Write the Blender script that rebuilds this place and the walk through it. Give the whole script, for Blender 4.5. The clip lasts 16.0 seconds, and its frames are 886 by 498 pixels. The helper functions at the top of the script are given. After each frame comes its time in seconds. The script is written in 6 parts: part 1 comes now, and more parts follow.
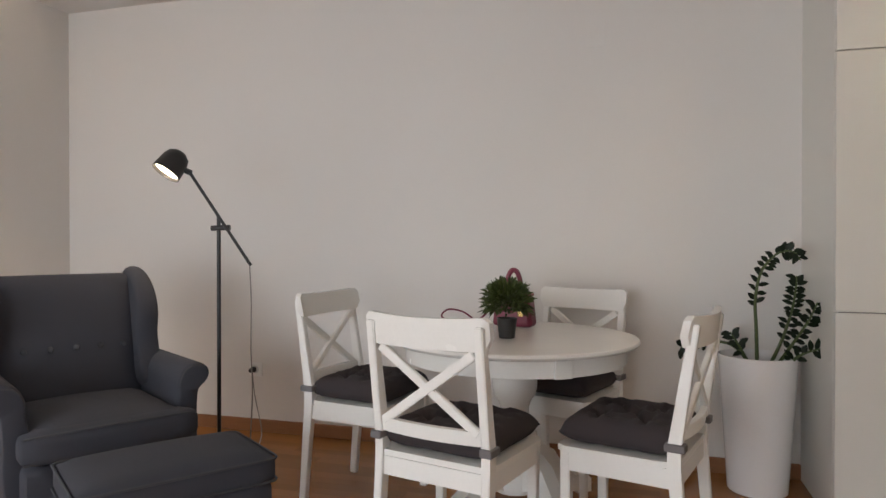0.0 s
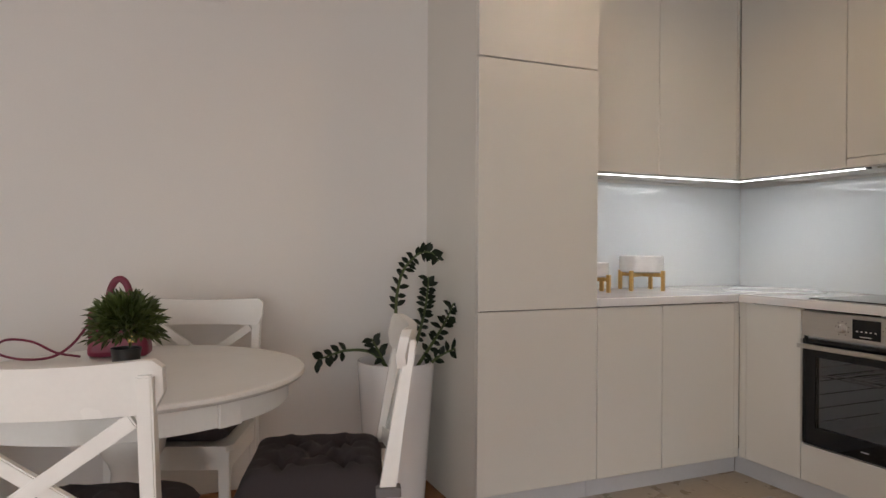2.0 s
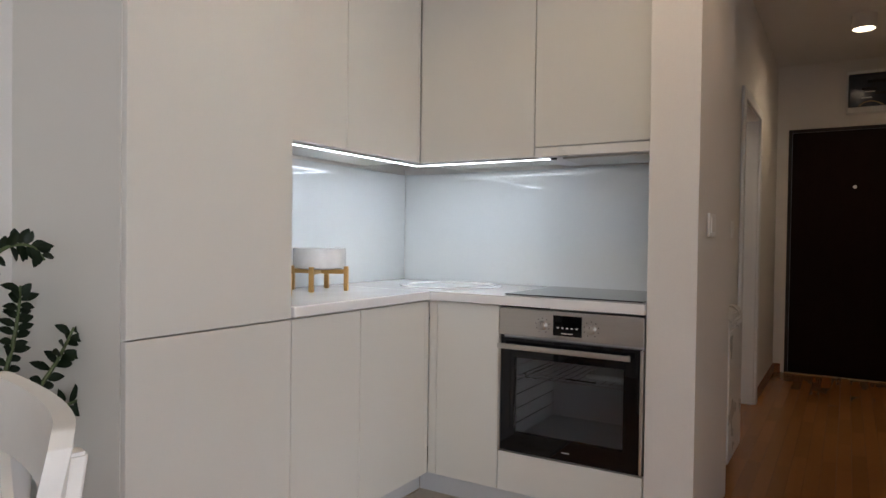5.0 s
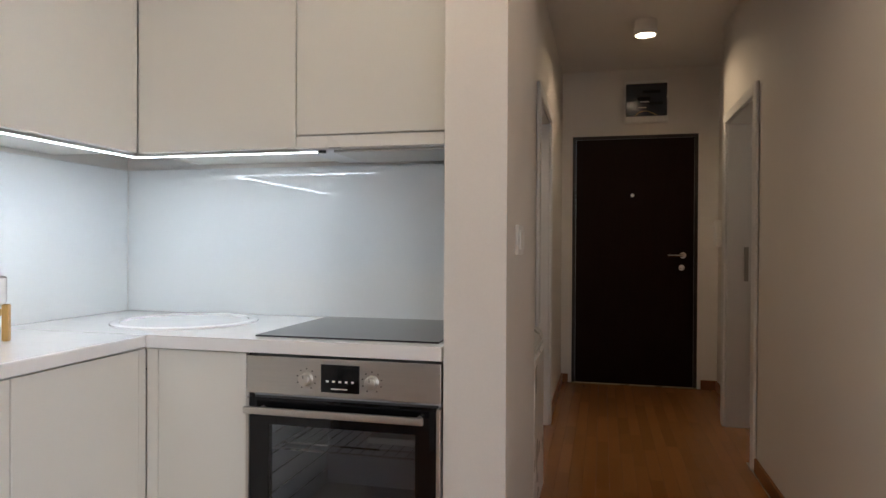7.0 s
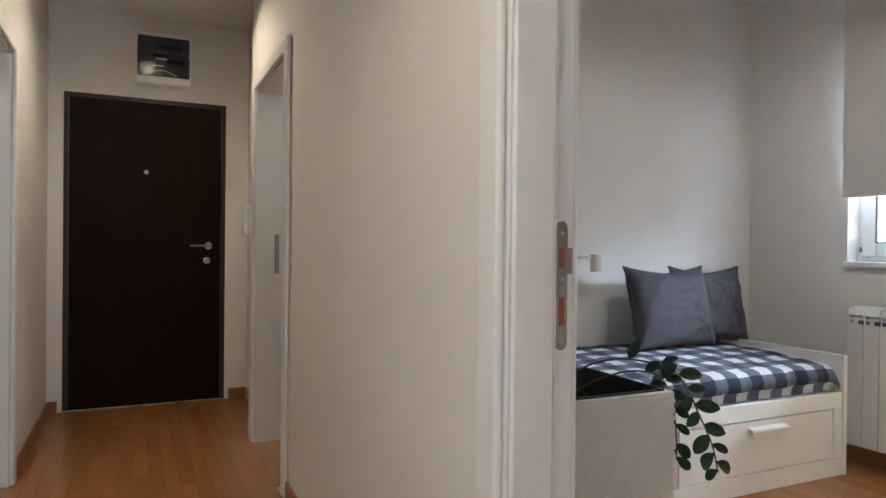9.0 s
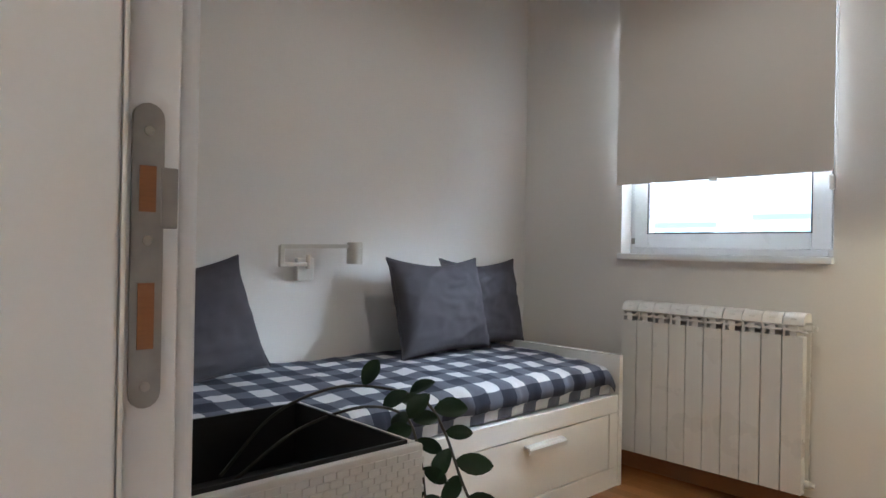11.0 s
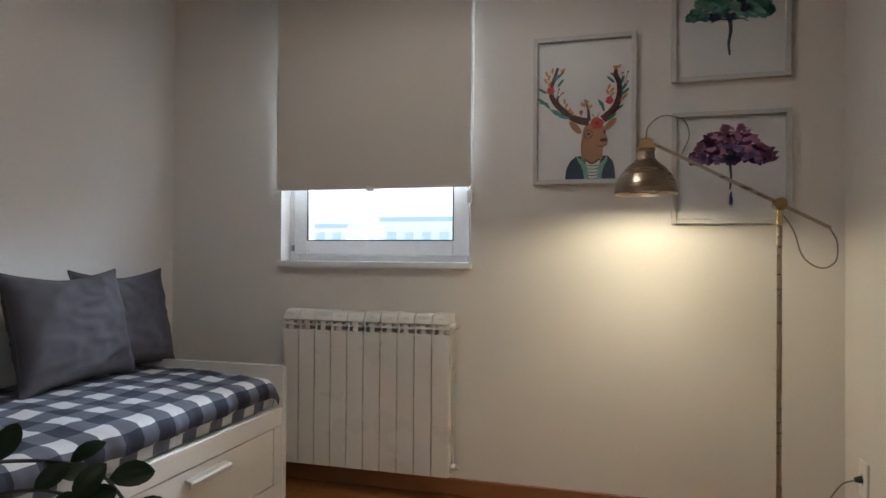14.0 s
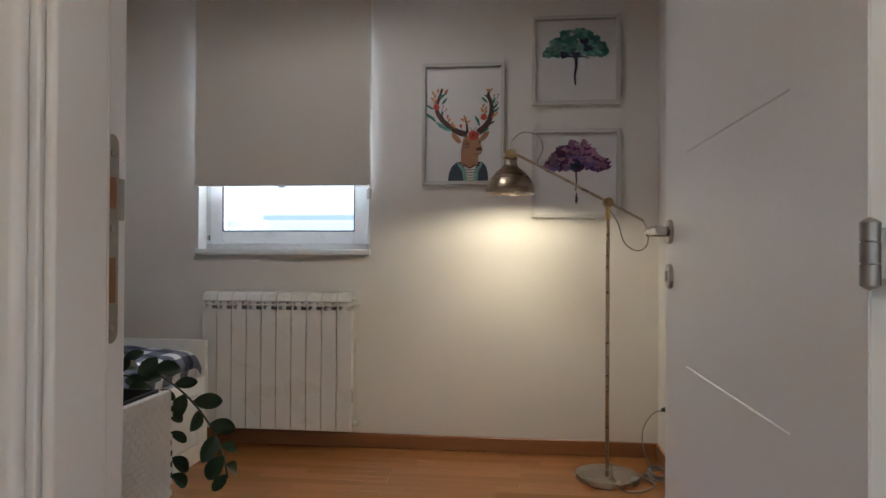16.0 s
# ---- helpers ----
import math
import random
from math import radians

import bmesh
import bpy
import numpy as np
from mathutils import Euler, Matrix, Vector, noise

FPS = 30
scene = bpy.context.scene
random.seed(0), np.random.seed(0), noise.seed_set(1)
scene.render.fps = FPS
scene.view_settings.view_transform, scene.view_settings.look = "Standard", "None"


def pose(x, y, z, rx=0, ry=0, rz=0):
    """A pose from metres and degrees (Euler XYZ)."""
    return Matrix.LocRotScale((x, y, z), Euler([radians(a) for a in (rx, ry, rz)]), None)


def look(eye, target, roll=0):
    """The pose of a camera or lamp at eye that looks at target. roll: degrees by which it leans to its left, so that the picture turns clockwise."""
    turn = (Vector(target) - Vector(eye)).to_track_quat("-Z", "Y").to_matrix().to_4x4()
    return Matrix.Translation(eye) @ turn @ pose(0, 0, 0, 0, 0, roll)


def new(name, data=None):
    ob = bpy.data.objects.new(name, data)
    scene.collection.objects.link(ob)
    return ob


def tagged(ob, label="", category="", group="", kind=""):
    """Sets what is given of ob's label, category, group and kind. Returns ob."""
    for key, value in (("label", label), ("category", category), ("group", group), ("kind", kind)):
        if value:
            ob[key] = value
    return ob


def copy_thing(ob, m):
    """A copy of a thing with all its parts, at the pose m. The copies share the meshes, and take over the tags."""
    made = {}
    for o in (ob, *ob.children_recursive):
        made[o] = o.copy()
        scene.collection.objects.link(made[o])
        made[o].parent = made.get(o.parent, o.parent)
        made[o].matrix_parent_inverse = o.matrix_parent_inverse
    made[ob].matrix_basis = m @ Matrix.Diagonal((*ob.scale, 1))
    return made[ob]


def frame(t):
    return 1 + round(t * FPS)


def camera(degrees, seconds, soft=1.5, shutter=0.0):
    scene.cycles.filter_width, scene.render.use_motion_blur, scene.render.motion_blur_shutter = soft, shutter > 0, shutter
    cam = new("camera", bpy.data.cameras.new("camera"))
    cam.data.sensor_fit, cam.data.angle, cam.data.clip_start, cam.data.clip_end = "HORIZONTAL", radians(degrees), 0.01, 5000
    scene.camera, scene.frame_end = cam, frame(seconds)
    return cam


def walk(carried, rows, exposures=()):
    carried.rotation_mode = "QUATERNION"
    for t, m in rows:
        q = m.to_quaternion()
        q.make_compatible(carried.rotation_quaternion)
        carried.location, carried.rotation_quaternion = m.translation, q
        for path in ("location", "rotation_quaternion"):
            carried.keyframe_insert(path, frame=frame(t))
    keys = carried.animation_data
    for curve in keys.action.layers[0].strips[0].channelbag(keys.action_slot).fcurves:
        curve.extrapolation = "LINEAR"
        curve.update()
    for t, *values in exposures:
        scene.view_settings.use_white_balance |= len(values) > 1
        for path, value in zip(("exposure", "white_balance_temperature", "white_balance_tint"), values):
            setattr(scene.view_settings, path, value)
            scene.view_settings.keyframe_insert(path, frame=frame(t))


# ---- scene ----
cam = camera(67.6, 16.0)
PATH = [
    (0, (0.893, 0.979, 1.135), (0.334, 2.899, 1.117), 0.0),
    (0.5, (0.764, 1.101, 1.131), (0.541, 3.089, 1.118), 0.2),
    (1, (0.661, 1.284, 1.136), (0.797, 3.28, 1.119), 0.3),
    (1.5, (0.608, 1.401, 1.152), (1.076, 3.346, 1.131), 0.2),
    (2, (0.474, 1.539, 1.129), (1.261, 3.378, 1.118), 0.3),
    (2.5, (0.44, 1.679, 1.078), (1.464, 3.396, 1.091), 0.0),
    (3, (0.466, 1.825, 1.074), (1.693, 3.405, 1.088), -0.0),
    (3.5, (0.508, 1.931, 1.109), (1.901, 3.366, 1.104), 0.0),
    (4, (0.526, 2.069, 1.115), (2.07, 3.339, 1.106), 0.1),
    (4.2, (0.537, 2.146, 1.125), (2.137, 3.346, 1.104), 0.4),
    (6.3, (1.032, 2.585, 1.142), (2.854, 3.41, 1.132), 0.3),
    (6.5, (1.109, 2.596, 1.15), (2.967, 3.336, 1.139), 0.4),
    (7, (1.329, 2.587, 1.18), (3.273, 3.056, 1.165), 0.3),
    (7.5, (1.543, 2.571, 1.176), (3.539, 2.699, 1.159), 0.4),
    (8, (1.752, 2.566, 1.173), (3.736, 2.313, 1.155), 0.5),
    (8.5, (1.96, 2.508, 1.139), (3.87, 1.914, 1.127), 0.5),
    (9, (2.138, 2.42, 1.12), (3.95, 1.574, 1.108), 0.6),
    (9.5, (2.26, 2.305, 1.1), (3.963, 1.255, 1.091), 0.7),
    (10.2, (2.441, 2.095, 1.083), (3.979, 0.817, 1.074), 0.6),
    (12.3, (2.775, 1.628, 1.017), (4.101, 0.131, 1.043), 1.1),
    (12.5, (2.768, 1.611, 1.037), (4.03, 0.059, 1.059), 0.8),
    (13, (2.76, 1.628, 1.083), (3.781, -0.092, 1.1), 0.7),
    (13.5, (2.75, 1.732, 1.093), (3.516, -0.116, 1.117), 0.6),
    (14, (2.78, 1.846, 1.088), (3.334, -0.076, 1.106), 0.4),
    (14.5, (2.775, 1.973, 1.066), (3.158, 0.01, 1.089), 0.4),
    (15, (2.777, 2.112, 1.044), (3.029, 0.128, 1.064), 0.3),
    (15.5, (2.75, 2.252, 1.023), (2.973, 0.264, 1.042), 0.3),
    (16, (2.709, 2.411, 1.028), (2.929, 0.423, 1.046), 0.3),
]
walk(cam, [(t, look(eye, target, roll)) for t, eye, target, roll in PATH],
     [(0.0, -0.16, 6550, 12), (1.0, -0.38, 6800, 16), (2.5, -0.32, 6980, 16), (4.2, -0.08, 6520, 15), (6.3, 0.04, 6050, 11), (7.0, 0.22, 6250, 12), (7.5, 0.6, 6200, 11), (8.4, 1.38, 5350, 5), (10.2, 1.28, 5400, 5), (12.3, 0.78, 5650, 6), (14.0, 0.62, 5750, 7), (16.0, 0.64, 5550, 8)])

# ---- light ----
world = bpy.data.worlds.new("world")
scene.world = world
world.use_nodes = True
wn = world.node_tree
sky = wn.nodes.new("ShaderNodeTexSky")
sky.sky_type = "NISHITA"
sky.sun_disc = False
sky.sun_elevation = radians(28)
sky.sun_rotation = radians(200)
wn.links.new(sky.outputs[0], wn.nodes["Background"].inputs[0])
wn.nodes["Background"].inputs[1].default_value = 0.12


def lamp(name, kind, m, energy, color, size=0.1, size_y=None, spot=None):
    """A light at the pose m that shines along its own -z."""
    data = bpy.data.lights.new(name, kind)
    data.energy, data.color = energy, color
    if kind == "AREA":
        data.size = size
        if size_y:
            data.shape, data.size_y = "RECTANGLE", size_y
    elif kind == "SUN":
        data.angle = size
    else:
        data.shadow_soft_size = size
    if spot:
        data.spot_size, data.spot_blend = radians(spot[0]), spot[1]
    ob = new(name, data)
    ob.matrix_world = m
    return ob


WARM, COOL, DAY = (1.0, 0.80, 0.58), (0.83, 0.93, 1.0), (0.86, 0.93, 1.0)
lamp("sun", "SUN", look((3, -12, 9), (3, 0, 0)), 0.8, (1, 0.97, 0.92), radians(12))
lamp("balcony_daylight", "AREA", look((-1.15, -2.45, 1.0), (-1.0, 2, 0.60)), 116, (0.90, 0.95, 1.0), 2.6, 1.8)
# added fill, out of view, to brighten faces that look west, like the tall cabinet's side
lamp("west_fill", "AREA", look((-2.70, 0.55, 1.25), (2, 1.25, 0.95)), 32, (0.90, 0.95, 1.0), 1.8, 1.6)
lamp("bedroom_window_daylight", "AREA", look((3.0, -3.1, 2.40), (3.5, -1.1, 1.75)), 560, DAY, 5.0, 1.3)
lamp("kitchen_strip_north", "AREA", pose(2.78, 4.20, 1.477, 0, 0, 0), 1.75, COOL, 1.05, 0.012)
lamp("kitchen_strip_east", "AREA", pose(3.36, 3.85, 1.477, 0, 0, 90), 1.15, COOL, 0.62, 0.012)
lamp("hall_bulb", "SPOT", look((5.86, 2.325, 2.545), (5.86, 2.325, 0)), 12.5, (1.0, 0.74, 0.46), 0.04, None, (160, 0.6))
lamp("kitchen_bulb", "SPOT", look((2.30, 3.22, 2.545), (2.30, 3.22, 0)), 15, (1.0, 0.76, 0.47), 0.04, None, (165, 0.5))
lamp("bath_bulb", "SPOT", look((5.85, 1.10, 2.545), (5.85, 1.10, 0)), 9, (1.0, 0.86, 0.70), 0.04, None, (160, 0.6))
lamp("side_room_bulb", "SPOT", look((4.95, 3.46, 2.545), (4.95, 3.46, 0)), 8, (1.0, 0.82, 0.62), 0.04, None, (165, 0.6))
# added fill, out of view, to brighten the hall's south wall
lamp("passage_fill", "SPOT", look((2.95, 2.45, 2.545), (2.95, 2.45, 0)), 7, (1.0, 0.68, 0.40), 0.04, None, (165, 0.6))
lamp("dining_lamp_bulb", "SPOT", look((-1.258, 3.63, 1.458), (-1.42, 3.55, 1.15)), 6, WARM, 0.03, None, (140, 0.5))
lamp("reading_lamp_reflector", "SPOT", look((2.738, -0.71, 1.324), (2.738, -0.71, 0)), 3.5, (1.0, 0.80, 0.50), 0.03, None, (112, 1.0))
lamp("reading_lamp_bulb", "SPOT", look((2.738, -0.71, 1.330), (2.738, -0.71, 0)), 8, (1.0, 0.80, 0.49), 0.02, None, (177, 0.45))
# added fill, out of view, to lift the upper bedroom walls and blind
lamp("bedroom_fill", "SPOT", look((3.55, 0.10, 2.545), (3.55, 0.10, 0)), 12, (1.0, 0.88, 0.76), 0.055, None, (168, 0.4))
lamp("wall_light_bulb_up", "SPOT", look((-2.62, 3.55, 1.98), (-2.63, 3.55, 2.6)), 15, WARM, 0.02, None, (100, 0.5))
lamp("wall_light_bulb_down", "SPOT", look((-2.62, 3.55, 1.84), (-2.63, 3.55, 0)), 15, WARM, 0.02, None, (100, 0.5))

# ---- materials ----


def material(name, color, rough=0.5, metal=0.0, vary=0.06, scale=6.0, grain=60.0, bump=0.04, coat=0.0, spec=0.5, island=0.0, depth=0.002, stretch=None, rv=0.06):
    """A surface with colour variation at two scales and fine relief, in object space."""
    m = bpy.data.materials.new(name)
    m.use_nodes = True
    n, li = m.node_tree.nodes, m.node_tree.links
    b = n["Principled BSDF"]
    b.inputs["Metallic"].default_value = metal
    b.inputs["Coat Weight"].default_value = coat
    b.inputs["Specular IOR Level"].default_value = spec
    co = n.new("ShaderNodeTexCoord")
    src = co.outputs["Object"]
    if island:
        own = n.new("ShaderNodeObjectInfo")
        far = n.new("ShaderNodeVectorMath")
        far.operation = "MULTIPLY_ADD"
        far.inputs[1].default_value = (37.0, 61.0, 23.0)
        li.new(own.outputs["Random"], far.inputs[0])
        li.new(src, far.inputs[2])
        src = far.outputs[0]
    if stretch:
        mp = n.new("ShaderNodeMapping")
        mp.inputs["Scale"].default_value = stretch
        li.new(src, mp.inputs[0])
        src = mp.outputs[0]
    big, fine = n.new("ShaderNodeTexNoise"), n.new("ShaderNodeTexNoise")
    big.inputs["Scale"].default_value, big.inputs["Detail"].default_value = scale, 5
    fine.inputs["Scale"].default_value, fine.inputs["Detail"].default_value = grain, 4
    li.new(src, big.inputs["Vector"])
    li.new(src, fine.inputs["Vector"])
    mix = n.new("ShaderNodeMath")
    mix.operation = "ADD"
    li.new(big.outputs[0], mix.inputs[0])
    li.new(fine.outputs[0], mix.inputs[1])
    last = mix.outputs[0]
    if island:
        info = n.new("ShaderNodeObjectInfo")
        geo = n.new("ShaderNodeNewGeometry")
        add = n.new("ShaderNodeMath")
        add.operation = "ADD"
        li.new(info.outputs["Random"], add.inputs[0])
        li.new(geo.outputs["Random Per Island"], add.inputs[1])
        fr = n.new("ShaderNodeMath")
        fr.operation = "FRACT"
        li.new(add.outputs[0], fr.inputs[0])
        mul = n.new("ShaderNodeMath")
        mul.operation = "MULTIPLY_ADD"
        mul.inputs[1].default_value = island
        li.new(fr.outputs[0], mul.inputs[0])
        li.new(last, mul.inputs[2])
        last = mul.outputs[0]
    span = n.new("ShaderNodeMapRange")
    span.inputs["From Min"].default_value, span.inputs["From Max"].default_value = 0.6, 1.4 + island
    span.inputs["To Min"].default_value, span.inputs["To Max"].default_value = 1 - vary, 1 + vary
    li.new(last, span.inputs[0])
    col = n.new("ShaderNodeMix")
    col.data_type, col.blend_type = "RGBA", "MULTIPLY"
    col.inputs["Factor"].default_value = 1
    col.inputs["A"].default_value = (*color, 1)
    li.new(span.outputs[0], col.inputs["B"])
    li.new(col.outputs["Result"], b.inputs["Base Color"])
    rr = n.new("ShaderNodeMapRange")
    rr.inputs["From Min"].default_value, rr.inputs["From Max"].default_value = 0.3, 0.7
    rr.inputs["To Min"].default_value, rr.inputs["To Max"].default_value = max(0.01, rough - rv), min(1, rough + rv)
    li.new(big.outputs[0], rr.inputs[0])
    li.new(rr.outputs[0], b.inputs["Roughness"])
    if bump:
        bp = n.new("ShaderNodeBump")
        bp.inputs["Strength"].default_value, bp.inputs["Distance"].default_value = bump, depth
        li.new(fine.outputs[0], bp.inputs["Height"])
        li.new(bp.outputs[0], b.inputs["Normal"])
    return m


def glow(name, color, strength):
    m = bpy.data.materials.new(name)
    m.use_nodes = True
    b = m.node_tree.nodes["Principled BSDF"]
    b.inputs["Base Color"].default_value = (*color, 1)
    b.inputs["Emission Color"].default_value = (*color, 1)
    b.inputs["Emission Strength"].default_value = strength
    return m


def clear(name, tint=(1, 1, 1), rough=0.0, ior=1.45):
    m = bpy.data.materials.new(name)
    m.use_nodes = True
    b = m.node_tree.nodes["Principled BSDF"]
    b.inputs["Base Color"].default_value = (*tint, 1)
    b.inputs["Transmission Weight"].default_value = 1
    b.inputs["Roughness"].default_value = rough
    b.inputs["IOR"].default_value = ior
    return m


M = {
    "wall": material("wall_paint", (0.76, 0.735, 0.70), 0.75, rv=0.01, vary=0.025, scale=1.5, grain=180, bump=0.10, depth=0.001),
    "ceiling": material("ceiling_paint", (0.78, 0.76, 0.73), 0.85, vary=0.02, scale=1.2, grain=150, bump=0.08, depth=0.001),
    "cabinet": material("cabinet_lacquer", (0.71, 0.695, 0.645), 0.34, rv=0.008, vary=0.015, scale=2, grain=300, bump=0.02, depth=0.0005),
    "plinth": material("plinth_grey", (0.62, 0.62, 0.63), 0.35, vary=0.03),
    "dark_gap": material("shadow_gap", (0.05, 0.045, 0.04), 0.7, vary=0.05),
    "worktop": material("worktop_white", (0.82, 0.815, 0.81), 0.14, rv=0.02, vary=0.015, scale=4, grain=200, bump=0.01),
    "splash": material("backsplash_glass", (0.70, 0.73, 0.74), 0.012, rv=0.002, vary=0.01, scale=1, grain=50, bump=0.0, coat=0.5),
    "strip": material("oak_strip", (0.305, 0.132, 0.041), 0.22, rv=0.012, vary=0.15, scale=1.6, grain=22, bump=0.0, island=4.5, stretch=(1.0, 12, 12), depth=0.0004),
    "skirting": material("skirting_oak", (0.27, 0.115, 0.045), 0.38, vary=0.14, scale=3, grain=22, bump=0.05, stretch=(1.5, 1.5, 18)),
    "tile": material("beige_tile", (0.50, 0.42, 0.32), 0.30, vary=0.10, scale=7, grain=45, bump=0.05, island=0.3),
    "grout": material("grout", (0.33, 0.28, 0.23), 0.85, vary=0.1),
    "white_wood": material("white_lacquered_wood", (0.85, 0.84, 0.80), 0.26, rv=0.015, vary=0.02, scale=4, grain=90, bump=0.02, depth=0.0006),
    "cushion": material("dark_cotton", (0.040, 0.032, 0.034), 0.92, vary=0.16, scale=9, grain=420, bump=0.35),
    "ribbon": material("grey_ribbon", (0.16, 0.15, 0.15), 0.8, vary=0.1),
    "armchair": material("grey_wool", (0.044, 0.047, 0.060), 0.93, vary=0.16, scale=8, grain=520, bump=0.45),
    "piping": material("dark_piping", (0.055, 0.058, 0.066), 0.9, vary=0.1, grain=300, bump=0.2),
    "black": material("black_steel", (0.015, 0.015, 0.016), 0.42, vary=0.1),
    "black_plastic": material("black_plastic", (0.02, 0.02, 0.02), 0.45, vary=0.1),
    "cable": material("grey_cable", (0.25, 0.24, 0.22), 0.6, vary=0.1),
    "steel": material("brushed_steel", (0.52, 0.50, 0.47), 0.34, 1.0, vary=0.06, scale=6, grain=90, bump=0.05, stretch=(1, 1, 20)),
    "nickel": material("satin_nickel", (0.50, 0.47, 0.43), 0.27, 1.0, vary=0.05),
    "bronze": material("warm_brushed_nickel", (0.42, 0.34, 0.26), 0.30, 1.0, vary=0.06, scale=5, grain=60, bump=0.03, stretch=(1, 1, 12)),
    "brass": material("antique_brass", (0.44, 0.31, 0.15), 0.30, 1.0, vary=0.08),
    "dull_steel": material("dull_zinc_plate", (0.38, 0.365, 0.34), 0.40, 1.0, vary=0.12),
    "glass_black": material("black_glass", (0.004, 0.004, 0.005), 0.03, rv=0.01, vary=0.05, bump=0, spec=0.35),
    "hob": material("hob_glass", (0.03, 0.03, 0.032), 0.06, rv=0.01, vary=0.05, bump=0),
    "door_dark": material("wenge_laminate", (0.014, 0.006, 0.0045), 0.5, vary=0.2, scale=4, grain=40, bump=0.06, stretch=(12, 12, 1), spec=0.08),
    "door_frame_dark": material("wenge_edge", (0.02, 0.013, 0.010), 0.4, vary=0.1),
    "door_white": material("white_door_lacquer", (0.78, 0.78, 0.77), 0.36, rv=0.008, vary=0.015, scale=3, grain=120, bump=0.02, depth=0.0005),
    "enamel": material("white_enamel", (0.76, 0.745, 0.71), 0.28, rv=0.015, vary=0.015, scale=5, grain=120, bump=0.02, depth=0.0005),
    "pvc": material("white_pvc", (0.80, 0.81, 0.82), 0.3, vary=0.015),
    "plastic": material("white_plastic", (0.83, 0.825, 0.80), 0.35, vary=0.02),
    "pot": material("white_gloss_pot", (0.84, 0.835, 0.83), 0.10, rv=0.02, vary=0.012, scale=3, bump=0, coat=0.3),
    "soil": material("dark_soil", (0.03, 0.022, 0.016), 0.95, vary=0.4, grain=90, bump=0.8, depth=0.01),
    "leaf": material("zz_leaf", (0.008, 0.016, 0.006), 0.42, spec=0.25, vary=0.35, scale=12, grain=40, bump=0.05, island=0.8),
    "leaf_vine": material("pothos_leaf", (0.010, 0.026, 0.008), 0.42, spec=0.25, vary=0.35, scale=14, grain=50, bump=0.08, island=0.8),
    "stem": material("plant_stem", (0.07, 0.10, 0.03), 0.5, vary=0.2),
    "stem_dark": material("vine_stem", (0.030, 0.024, 0.014), 0.6, vary=0.2),
    "grass": material("grassy_leaf", (0.055, 0.080, 0.016), 0.5, vary=0.4, scale=20, island=1.0, bump=0.02),
    "bag": material("maroon_leather", (0.165, 0.013, 0.038), 0.38, vary=0.15, scale=14, grain=240, bump=0.25),
    "gold": material("gold_clasp", (0.65, 0.47, 0.20), 0.25, 1.0),
    "bamboo": material("bamboo_wood", (0.52, 0.31, 0.10), 0.45, vary=0.14, scale=5, grain=40, stretch=(6, 6, 1)),
    "blind": material("roller_fabric", (0.68, 0.635, 0.58), 0.9, vary=0.02, scale=3, grain=600, bump=0.12, depth=0.0006),
    "pillow": material("grey_linen", (0.064, 0.058, 0.068), 0.92, vary=0.12, scale=10, grain=520, bump=0.4),
    "planter": material("woven_white_plastic", (0.66, 0.64, 0.60), 0.45, vary=0.04),
    "planter_liner": material("black_liner", (0.008, 0.008, 0.008), 0.6, vary=0.1),
    "frame": material("silver_frame", (0.60, 0.585, 0.56), 0.35, 0.0, rv=0.01, vary=0.03),
    "paper": material("picture_paper", (0.74, 0.72, 0.71), 0.6, vary=0.015),
    "meter": material("smoked_lid", (0.03, 0.035, 0.05), 0.12, vary=0.05, bump=0),
    "metal_trim": material("aluminium_trim", (0.55, 0.54, 0.52), 0.4, 1.0),
    "glass": clear("window_glass"),
    "picture_glass": clear("picture_glass", ior=1.2),
    "led": glow("led_strip_glow", (0.85, 0.94, 1.0), 9.0),
    "bulb": glow("lamp_glow", (1.0, 0.80, 0.55), 14.0),
    "lamp_cream": material("cream_lamp_enamel", (0.60, 0.57, 0.50), 0.4, rv=0.02, vary=0.03, bump=0),
    "day": glow("hazy_daylight", (0.88, 0.95, 1.0), 0.62),
}

# ---- mesh helpers ----


def box(bm, lo, hi, bevel=0.0, seg=2):
    m = Matrix.Translation([(a + b) / 2 for a, b in zip(lo, hi)]) @ Matrix.Diagonal([b - a for a, b in zip(lo, hi)] + [1])
    vs = bmesh.ops.create_cube(bm, size=1, matrix=m)["verts"]
    if bevel:
        es = list({e for v in vs for e in v.link_edges})
        bmesh.ops.bevel(bm, geom=es, offset=bevel, segments=seg, affect="EDGES", profile=0.5)
    return bm


def boxes(*items, bevel=0.0, seg=2):
    bm = bmesh.new()
    for lo, hi in items:
        box(bm, lo, hi, bevel, seg)
    return bm


def beam(bm, p0, p1, w, d, up=(0, 0, 1), bevel=0.0):
    """A squared bar from p0 to p1, w wide and d deep (d along up)."""
    p0, p1 = Vector(p0), Vector(p1)
    z = (p1 - p0).normalized()
    y = Vector(up)
    y = (y - z * y.dot(z)).normalized()
    x = y.cross(z)
    m = Matrix((x, y, z)).transposed().to_4x4()
    m.translation = (p0 + p1) / 2
    m = m @ Matrix.Diagonal((w, d, (p1 - p0).length, 1))
    vs = bmesh.ops.create_cube(bm, size=1, matrix=m)["verts"]
    if bevel:
        bmesh.ops.bevel(bm, geom=list({e for v in vs for e in v.link_edges}), offset=bevel, segments=2, affect="EDGES")
    return bm


